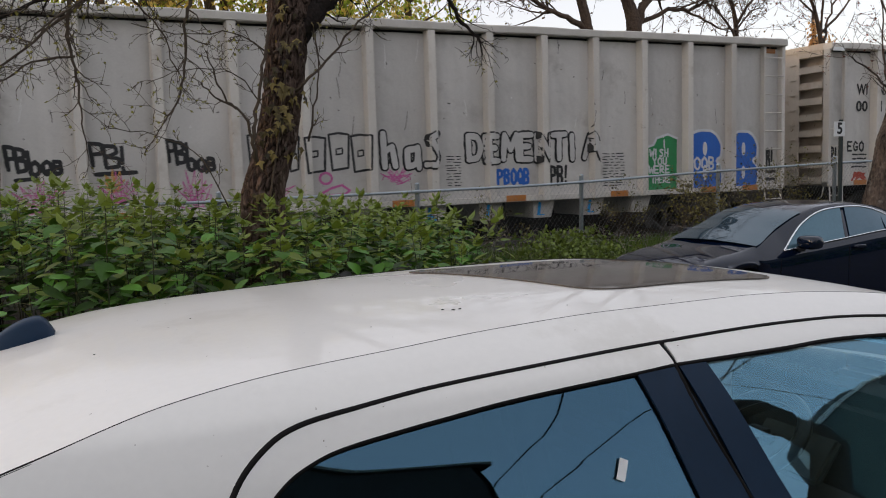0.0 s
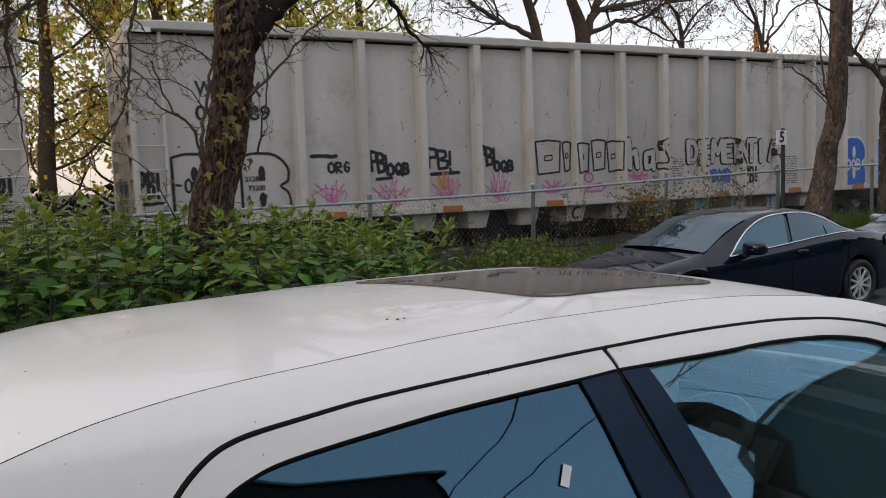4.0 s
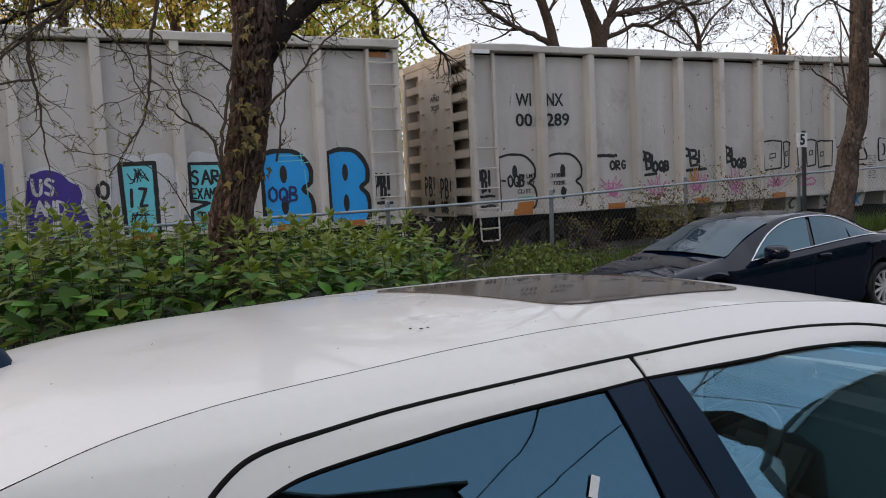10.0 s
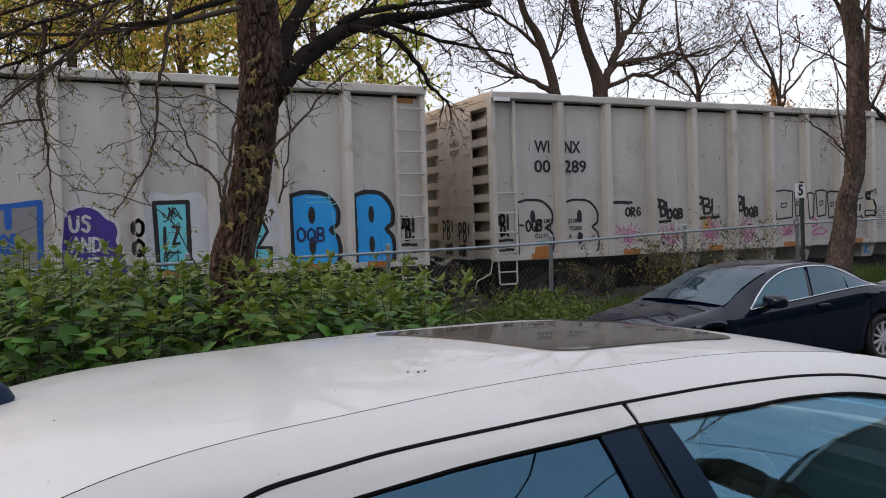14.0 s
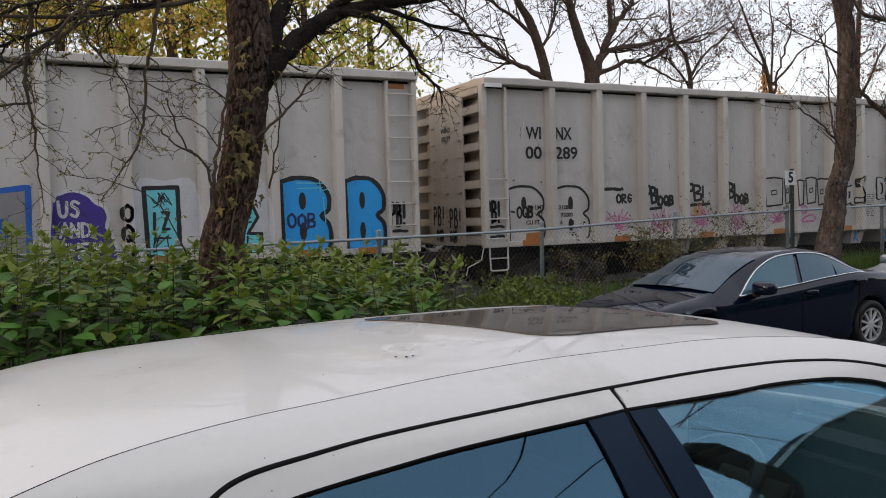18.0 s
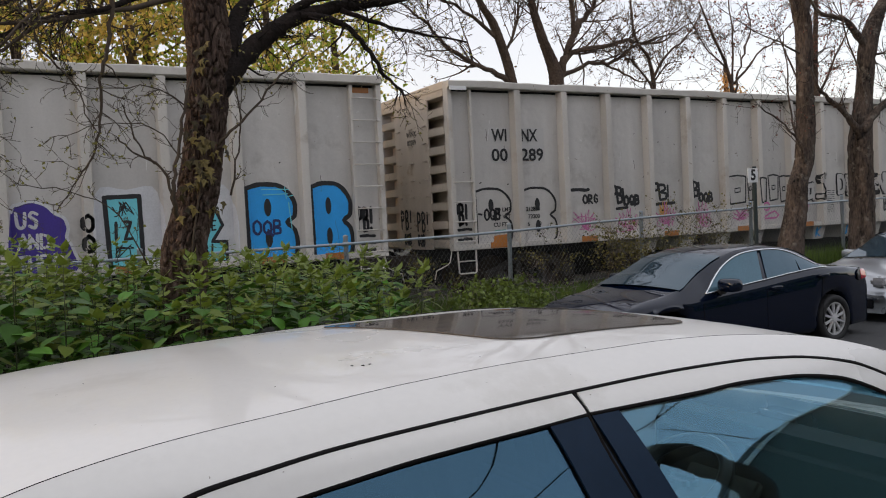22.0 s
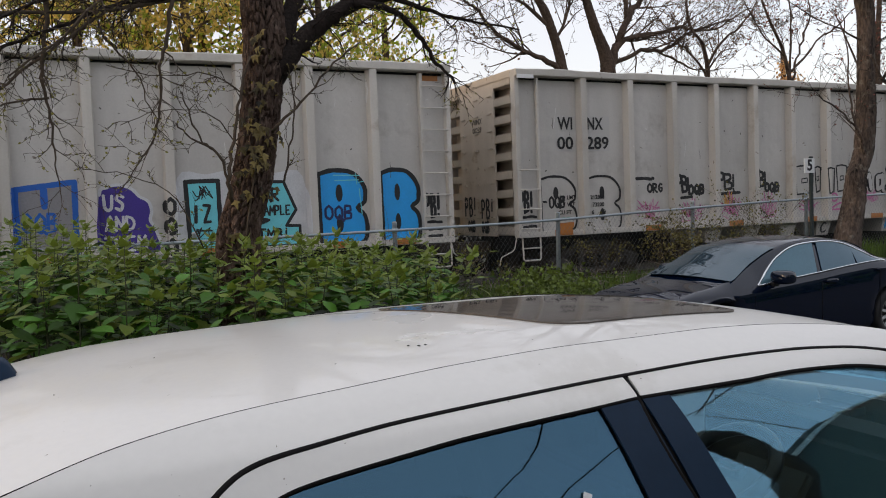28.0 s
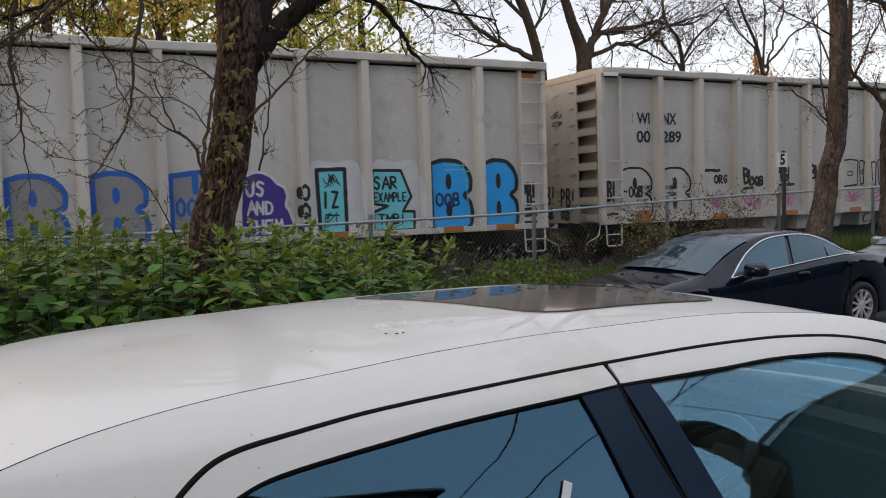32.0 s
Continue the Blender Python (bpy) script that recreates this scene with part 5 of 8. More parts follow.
    for p, d in tips:
        if rng.random() < 0.36:
            leaf_quads(v, f, p, d, rng.uniform(0.015, 0.038), rng)
    o = mesh_part("bud_spray", v, f, IVY_LEAF, tree, "small yellow-green opening buds")
    o["kind"] = "stuff"
    # ivy on the trunk
    v, f = [], []
    for z, a, n in ((3.32, -2.3, 9), (3.20, -2.1, 7), (2.88, -1.8, 7), (2.70, -1.9, 5), (2.62, -2.4, 8), (2.52, -1.7, 8), (2.44, -1.0, 6), (2.34, -1.9, 8), (2.24, -1.5, 14), (2.12, -2.0, 10), (1.98, -0.7, 8), (1.92, -1.9, 6), (1.62, -1.8, 4), (3.05, -0.8, 5), (1.48, -1.2, 4)):
        x0 = 1.46 + max(0, z - 1.5) * 0.215
        p = Vector((x0 - 0.02 + 0.22 * math.cos(a), Y + 0.22 * math.sin(a), z))
        for j in range(n):
            way = Vector((math.cos(a) * 0.6 + rng.uniform(-0.5, 0.5), math.sin(a) * 0.6, -0.9))
            lobed_leaf(v, f, p + Vector((rng.uniform(-0.08, 0.08), rng.uniform(-0.04, 0.0), rng.uniform(-0.06, 0.06))), way, (math.cos(a) + rng.uniform(-0.4, 0.4), math.sin(a), rng.uniform(0.0, 0.6)), rng.uniform(0.06, 0.10))
    o = mesh_part("ivy", v, f, CREEPER_LEAF, tree, "olive climbing creeper leaves")
    o["kind"] = "stuff"
    tube_part("ivy_stem", [(1.42, Y - 0.21, 1.2), (1.50, Y - 0.20, 1.7), (1.58, Y - 0.19, 2.1), (1.66, Y - 0.18, 2.6), (1.70, Y - 0.185, 3.0)], [0.012, 0.010, 0.008, 0.006, 0.004], TWIG, tree, 6)


def tall_tree(name_label, ctrl, radii, limbs, seed, twigs=10, tl=0.8, level=2, leaf=None, leaf_mat=None, mat=GREY_BARK):
    rng = random.Random(seed)
    tree = empty("tree", name_label, "tree")
    bark_trunk(ctrl, radii, rng, mat, tree, 64, 150, 0.14, 3.0)
    tips = []
    for c, r0, r1 in limbs:
        v, f = [], []
        limb(v, f, tips, rng, c, r0, r1, twigs, level, tl, 8, 1.0, 0.03, 0.0085 if mat is FAR_BARK else 0.004, 0.20, 0.040 if mat is FAR_BARK else 0.014, 0.05 if mat is FAR_BARK else 0.02)
        mesh_part("limb", v, f, mat, tree, "", True)
    if leaf:
        v, f = [], []
        for p, d in tips:
            if rng.random() < leaf[0]:
                leaf_quads(v, f, p, d, rng.uniform(*leaf[1:]), rng)
        o = mesh_part("bud_spray", v, f, leaf_mat, tree)
        o["kind"] = "stuff"
    return tree


def right_trees():
    Y = 9.8
    tall_tree("bare street tree with a greyish trunk beside the fence", [(12.36, Y, -0.1), (12.51, Y, 1.0), (12.68, Y, 1.64), (12.74, Y, 2.04), (12.95, Y, 2.53), (13.01, Y, 3.22), (13.02, Y, 3.9), (13.04, Y, 4.8), (12.94, Y, 5.5), (12.95, Y, 8.0)],
              [0.29, 0.215, 0.18, 0.165, 0.16, 0.155, 0.145, 0.14, 0.145, 0.07],
              [([(12.86, Y - 0.1, 2.35), (12.65, Y - 0.15, 2.75), (12.2, Y - 0.2, 3.1), (11.6, Y - 0.2, 3.4)], 0.035, 0.010),
               ([(12.6, Y - 0.15, 2.8), (12.45, Y - 0.15, 3.3), (12.3, Y - 0.2, 4.0), (12.2, Y - 0.2, 4.8)], 0.024, 0.008),
               ([(13.02, Y, 4.9), (12.75, Y, 5.3), (12.3, Y, 5.8), (11.6, Y + 0.2, 6.6)], 0.07, 0.01),
               ([(13.0, Y, 5.0), (13.4, Y, 5.6), (13.9, Y, 6.4)], 0.05, 0.01),
               ([(13.0, Y, 4.4), (12.4, Y, 4.6), (11.7, Y, 4.75), (10.9, Y, 5.1)], 0.02, 0.006),
               ([(13.05, Y, 4.2), (13.5, Y, 4.5), (13.9, Y, 4.6)], 0.018, 0.006)], 21, 8, 0.6, 2, (0.22, 0.02, 0.05), RED_BUD)
    Y = 9.5
    tall_tree("bare forked street tree with a dark trunk", [(13.98, Y, -0.15), (14.08, Y, 0.88), (14.13, Y, 1.8), (14.12, Y, 2.74), (14.20, Y, 3.3), (14.31, Y, 3.9), (14.44, Y, 4.6), (14.75, Y, 5.2), (15.07, Y, 5.6), (15.7, Y, 7.0)],
              [0.26, 0.215, 0.205, 0.20, 0.165, 0.15, 0.16, 0.13, 0.11, 0.06],
              [([(13.98, Y - 0.1, 2.9), (13.8, Y - 0.12, 3.1), (13.54, Y - 0.12, 3.28), (13.14, Y - 0.12, 3.54), (12.87, Y - 0.12, 3.69), (12.6, Y - 0.12, 4.1)], 0.085, 0.02),
               ([(13.95, Y - 0.16, 2.98), (14.27, Y - 0.2, 3.30), (14.68, Y - 0.2, 3.56), (15.22, Y - 0.2, 3.81), (16.0, Y - 0.2, 4.4)], 0.085, 0.045),
               ([(14.38, Y, 4.55), (14.06, Y, 4.86), (13.71, Y, 5.04), (13.14, Y, 5.10), (12.6, Y, 5.5)], 0.085, 0.02),
               ([(14.22, Y - 0.1, 3.5), (13.92, Y - 0.1, 4.25), (13.62, Y - 0.1, 4.88), (13.5, Y - 0.1, 5.6)], 0.024, 0.008),
               ([(14.7, Y - 0.2, 3.6), (14.8, Y - 0.2, 4.4), (15.0, Y - 0.2, 5.4)], 0.035, 0.012),
               ([(14.4, Y, 4.4), (14.9, Y, 4.5), (15.5, Y, 4.9)], 0.03, 0.01)], 22, 8, 0.6, 2, (0.22, 0.02, 0.05), RED_BUD)


def far_bare_trees():
    Y = 22.0
    B = FAR_BARK
    tall_tree("tall bare spreading tree behind the railway", [(16.4, Y, -0.1), (16.5, Y, 3.0), (16.7, Y, 5.6), (16.68, Y, 6.3), (16.16, Y, 7.6), (15.81, Y, 8.68), (15.4, Y, 12.0)],
              [0.36, 0.30, 0.26, 0.24, 0.16, 0.12, 0.07],
              [([(16.75, Y, 6.2), (16.95, Y, 6.7), (17.24, Y, 7.3), (17.66, Y, 8.1), (18.15, Y, 8.5), (18.6, Y, 9.3), (19.0, Y, 11.5)], 0.18, 0.05),
               ([(16.95, Y, 6.9), (17.63, Y, 7.2), (18.95, Y, 7.47), (19.8, Y, 7.73), (21.03, Y, 7.68), (22.2, Y, 8.1)], 0.11, 0.025),
               ([(16.9, Y, 6.35), (18.11, Y, 6.84), (19.1, Y, 6.9), (20.32, Y, 7.63), (21.76, Y, 8.0), (23.27, Y, 8.66)], 0.09, 0.02),
               ([(18.6, Y, 6.9), (19.6, Y, 6.55), (20.6, Y, 6.3), (21.4, Y, 6.35)], 0.05, 0.015),
               ([(16.16, Y, 7.6), (15.7, Y, 9.0), (15.3, Y, 11.0), (15.2, Y, 13.0)], 0.12, 0.04),
               ([(17.5, Y, 7.8), (17.4, Y, 9.4), (17.4, Y, 11.0), (17.3, Y, 13)], 0.10, 0.03),
               ([(18.5, Y, 9.2), (19.1, Y, 9.8), (19.8, Y, 10.8), (20.9, Y, 11.8)], 0.08, 0.02)], 31, 15, 2.1, 3, (0.30, 0.05, 0.11), BUD_LEAF, B)
    tall_tree("slender bare tree behind the railway", [(14.9, Y, -0.1), (14.8, Y, 3.0), (14.95, Y, 5.6), (14.85, Y, 6.3), (14.25, Y, 7.94), (13.84, Y, 8.5), (13.0, Y, 11.5)],
              [0.28, 0.23, 0.19, 0.16, 0.14, 0.11, 0.07],
              [([(14.9, Y, 6.0), (14.1, Y, 6.4), (13.29, Y, 6.68), (12.49, Y, 7.1), (11.72, Y, 7.85), (11.34, Y, 8.04), (10.2, Y, 9.0)], 0.10, 0.02),
               ([(14.45, Y, 7.4), (13.2, Y, 8.2), (11.8, Y, 8.7), (10.6, Y, 8.9)], 0.07, 0.02),
               ([(14.6, Y, 7.0), (15.0, Y, 7.6), (15.3, Y, 8.6), (15.4, Y, 10.0)], 0.06, 0.02),
               ([(13.6, Y, 9.0), (12.6, Y, 10.2), (11.5, Y, 11.2), (10.4, Y, 12.4)], 0.07, 0.02)], 32, 16, 2.0, 3, (0.30, 0.05, 0.11), BUD_LEAF, B)
    tall_tree("small bare tree behind the railway", [(22.9, Y + 2, -0.1), (22.9, Y + 2, 4.0), (22.9, Y + 2, 6.5), (22.7, Y + 2, 7.6), (22.0, Y + 2, 8.5), (21.8, Y + 2, 11)],
              [0.14, 0.12, 0.09, 0.07, 0.05, 0.025],
              [([(22.9, Y + 2, 6.9), (23.72, Y + 2, 7.83), (24.96, Y + 2, 8.81), (25.6, Y + 2, 9.76)], 0.07, 0.02),
               ([(23.0, Y + 2, 6.2), (22.2, Y + 2, 7.2), (21.3, Y + 2, 7.8), (20.2, Y + 2, 8.9)], 0.06, 0.015),
               ([(23.0, Y + 2, 6.8), (23.6, Y + 2, 7.4), (24.5, Y + 2, 7.6)], 0.04, 0.015)], 33, 6, 1.5, 3, (0.22, 0.05, 0.12), BUD_LEAF, B)
    tall_tree("bare many-stemmed tree behind the railway", [(25.2, Y, -0.1), (25.15, Y, 3.0), (25.1, Y, 5.4), (24.7, Y, 7.1), (24.1, Y, 8.1), (23.4, Y, 9.4)],
              [0.16, 0.13, 0.09, 0.065, 0.05, 0.025],
              [([(25.1, Y, 5.6), (25.3, Y, 6.6), (25.7, Y, 7.6), (26.1, Y, 8.6), (25.9, Y, 9.6)], 0.055, 0.018),
               ([(25.1, Y, 6.4), (26.5, Y, 7.6), (27.8, Y, 8.4), (29.2, Y, 9.5)], 0.05, 0.018),
               ([(25.0, Y, 6.2), (25.1, Y, 8.0), (25.0, Y, 10.2)], 0.05, 0.02),
               ([(24.7, Y, 7.0), (23.6, Y, 7.8), (22.7, Y, 9.0)], 0.04, 0.015)], 34, 6, 1.5, 3, (0.28, 0.05, 0.13), RED_BUD, B)
    tall_tree("distant bare tree behind the railway", [(31.0, Y + 1, -0.1), (31.1, Y + 1, 4.0), (31.2, Y + 1, 7.0), (31.6, Y + 1, 12)], [0.2, 0.17, 0.13, 0.05],
              [([(31.1, Y + 1, 5.0), (30, Y + 1, 7.0), (28.8, Y + 1, 9.0)], 0.08, 0.02), ([(31.2, Y + 1, 6.0), (32.6, Y + 1, 8), (34, Y + 1, 10)], 0.08, 0.02),
               ([(31.2, Y + 1, 7.0), (30.4, Y + 1, 9.5), (30, Y + 1, 12)], 0.07, 0.02)], 35, 9, 1.6, 3, (0.4, 0.06, 0.13), RED_BUD, B)


def leafy_trees():
    """Spring trees behind the railway, with open yellow-green crowns."""
    for k, (x, y, h, w, green) in enumerate(((-8.2, 26, 11, 3.2, 0.3), (-4.5, 25, 11, 3.4, 0.3), (-1.8, 27, 12, 3.2, 0.45), (0.5, 24, 12, 3.2, 0.25), (2.5, 25.6, 12, 3.0, 0.45), (3.3, 23.6, 11.0, 2.2, 0.2), (4.2, 26.5, 12.5, 3.2, 0.6), (6.0, 24.6, 11.6, 2.7, 0.35), (7.6, 25, 11.5, 2.7, 0.5), (10.6, 27, 10.8, 2.3, 0.6), (28.4, 25.5, 7.9, 1.0, 0.0))):
        rng = random.Random(50 + k)
        tree = empty("tree", "tall spring tree with open yellow-green foliage behind the railway" if x < 20 else "small spring tree with orange-yellow young leaves behind the railway", "tree")
        bark_trunk([(x, y, -0.1), (x + 0.1, y, 3), (x + 0.25, y, 6), (x + 0.1, y, h)], [0.24, 0.2, 0.15, 0.04], rng, FAR_BARK, tree, 12, 24)
        tips = []
        v, f = [], []
        for j in range(19):
            z = 0.7 + (h - 1.5) * j / 19
            a = rng.uniform(0, 6.28)
            reach = w * (0.55 + 0.45 * math.sin(math.pi * min(1, (j + 3) / 20)))
            grow(v, f, tips, rng, (x + 0.15, y, z), (math.cos(a), math.sin(a) * 0.7, 0.45), reach, 0.05, 2, 0.25, 0.06, 4, 0.8, 5, 0.008)
        mesh_part("branchwork", v, f, FAR_BARK, tree, "", True)["kind"] = "stuff"
        for mat, share_of in ((SPRING_LEAF if x < 20 else DRY_LEAF, 1 - green), (GREEN_LEAF, green)):
            if share_of == 0:
                continue
            v, f = [], []
            for p, d in tips:
                for q in range(4 if x < 20 else 2):
                    if rng.random() < share_of:
                        leaf_quads(v, f, p + unit(rng) * rng.uniform(0, 0.30), unit(rng), rng.uniform(0.10, 0.20), rng)
            o = mesh_part("foliage", v, f, mat, tree, "fresh green leaves" if mat is GREEN_LEAF else "yellowish young leaves")
            o["kind"] = "stuff"
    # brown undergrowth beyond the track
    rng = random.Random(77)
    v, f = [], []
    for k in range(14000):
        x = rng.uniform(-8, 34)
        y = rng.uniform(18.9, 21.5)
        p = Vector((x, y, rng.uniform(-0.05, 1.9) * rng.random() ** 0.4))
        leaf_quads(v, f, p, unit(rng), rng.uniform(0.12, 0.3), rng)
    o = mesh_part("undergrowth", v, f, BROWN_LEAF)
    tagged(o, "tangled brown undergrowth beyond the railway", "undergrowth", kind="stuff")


near_tree()
right_trees()
far_bare_trees()
leafy_trees()

# ---------------- the chain-link fence ----------------
FENCE_Y = 11.8
rail_z = curve_fn([(-30, 1.36), (-6, 1.38), (2, 1.42), (7, 1.47), (10, 1.57), (14, 1.68), (24, 1.8), (50, 1.8)])


def build_fence():
    fence = empty("chain_link_fence", "galvanised chain-link fence with pipe posts", "fence")
    for k in range(-4, 11):
        x = 4.76 + 3.02 * k
        v, f = [], []
        z0, z1 = 0.05, rail_z(x) + 0.14
        lean = random.uniform(-0.03, 0.03)
        tube(v, f, [(x, FENCE_Y, z0), (x + lean, FENCE_Y, z1 - 0.03), (x + lean, FENCE_Y, z1 - 0.02), (x + lean, FENCE_Y, z1)], [0.038, 0.038, 0.044, 0.02], 12)
        post = mesh_part("post", v, f, GALV, fence, "", True)
        tube_part("post_collar", [(x + lean, FENCE_Y, rail_z(x) - 0.03), (x + lean, FENCE_Y, rail_z(x) + 0.03)], 0.05, GALV, post, 12)
    xs = [-8 + i * 1.0 for i in range(45)]
    tube_part("top_rail", [(x, FENCE_Y - 0.045, rail_z(x)) for x in xs], 0.022, GALV, fence, 8)
    # woven wires
    v, f = [], []
    pitch, h = 0.085, 1.12
    n = int(38 / pitch)
    for k in range(n):
        for s in (1, -1):
            x0 = -7 + k * pitch
            pts = []
            zt = rail_z(x0 + h / 2)
            steps = 5
            for i in range(steps + 1):
                t = i / steps
                x = x0 + (t if s > 0 else 1 - t) * h * 0.75
                pts.append((x, FENCE_Y - 0.05 + 0.006 * s, zt - h + t * h))
            tube(v, f, pts, [0.0016] * (steps + 1), 4)
    o = mesh_part("chain_link", v, f, WIRE, fence, "woven diamond wire mesh")
    o["kind"] = "stuff"


build_fence()

# ---------------- knotweed, grass, brambles ----------------
bush_top = curve_fn([(-3, 1.75), (-0.4, 1.66), (1.0, 1.50), (2.7, 1.38), (3.8, 1.28), (4.9, 1.12)])


def knot_leaf(v, f, p, a, s, n, size):
    """A broad heart-shaped leaf, folded along its midrib: tip direction a, side s, normal n."""
    b = len(v)
    for fw, sd, dn in ((0, 0, 0), (0.02, 0.22, 0.03), (0.22, 0.38, 0.03), (0.50, 0.38, 0.01), (0.78, 0.23, -0.04), (0.96, 0.07, -0.11), (1.10, 0, -0.16), (0.96, -0.07, -0.11), (0.78, -0.23, -0.04), (0.50, -0.38, 0.01), (0.22, -0.38, 0.03), (0.02, -0.22, 0.03), (0.42, 0, 0.0)):
        v.append(tuple(p + a * (fw * size) + s * (sd * size) + n * (dn * size)))
    for i in range(12):
        f.append((b + 12, b + i, b + (i + 1) % 12))


def knotweed():
    rng = random.Random(9)
    cells = []
    x = -2.3
    while x < 4.7:
        y = 5.95 if x > -0.55 else 8.6
        while y < 11.2:
            if x < 2.95 + 0.45 * (y - 6):  # the thicket ends in a slanting edge
                cells.append((x + rng.uniform(-0.15, 0.15), y + rng.uniform(-0.15, 0.15)))
            y += 0.62 if y < 7.6 else 0.85
        x += 0.56
    for cx, cy in cells:
        plant = empty("knotweed", "leafy green knotweed clump with upright stems", "shrub", "knotweed thicket")
        lv, lf, yv, yf = [], [], [], []
        for k in range(4):
            sv, sf = [], []
            px, py = cx + rng.uniform(-0.26, 0.26), cy + rng.uniform(-0.26, 0.26)
            g = ground_z(px, py)
            top = bush_top(px) * (0.90 + 0.10 * min(1, (py - 5.8) / 2.2)) + (rng.uniform(-0.26, 0.04) if k else rng.uniform(0.0, 0.22))
            h = max(0.4, top - g)
            lean = Vector((rng.uniform(-0.14, 0.14), rng.uniform(-0.14, 0.10), 0))
            pts = [Vector((px, py, g)) + lean * t * t + Vector((0, 0, h * t)) for t in (0, 0.35, 0.7, 1)]
            tube(sv, sf, pts, [0.010, 0.008, 0.005, 0.002], 5)
            m = 32
            for j in range(m):
                t = 0.36 + 0.64 * ((j + rng.random() * 0.6) / m) ** 0.62
                t = min(t, 1.0)
                p = Vector((px, py, g)) + lean * t * t + Vector((0, 0, h * t))
                ang = j * 2.4 + rng.uniform(-0.6, 0.6)
                if rng.random() < 0.10:
                    ang = -1.57 + rng.uniform(-1.1, 1.1)
                d = Vector((math.cos(ang), math.sin(ang), 0))
                young = t > 0.88
                size = rng.uniform(0.085, 0.18) * (0.5 if young else 1)
                out = p + d * rng.uniform(0.04, 0.16)
                pitch = rng.triangular(-0.75, 0.35, -0.15) + (0.6 if young else 0)
                a = (d + Vector((0, 0, pitch))).normalized()
                s = Vector((-d.y, d.x, rng.uniform(-0.35, 0.35))).normalized()
                nn = a.cross(s) * -1
                if nn.z < 0:
                    nn = -nn
                tube(sv, sf, [p, out], [0.0018, 0.0012], 3)
                if young or rng.random() < 0.20:
                    knot_leaf(yv, yf, out, a, s, nn, size)
                else:
                    knot_leaf(lv, lf, out, a, s, nn, size)
            tip = Vector((px, py, g)) + lean + Vector((0, 0, h))
            for j in range(4):
                ang = j * 2.4 + rng.uniform(-0.5, 0.5)
                d = Vector((math.cos(ang), math.sin(ang), 0))
                a = (d * rng.uniform(0.5, 1.1) + Vector((0, 0, rng.uniform(0.25, 1.0)))).normalized()
                s = Vector((-d.y, d.x, 0))
                knot_leaf(yv, yf, tip - Vector((0, 0, 0.018 * j)), a, s, a.cross(s) * -1, rng.uniform(0.05, 0.11))
            mesh_part("stem", sv, sf, KNOT_STEM, plant)
        o = mesh_part("foliage", lv, lf, KNOT_LEAF, plant, "", True)
        o["kind"] = "stuff"
        if yv:
            o = mesh_part("shoot_foliage", yv, yf, KNOT_YOUNG, plant, "yellow-green shoot tips", True)
            o["kind"] = "stuff"


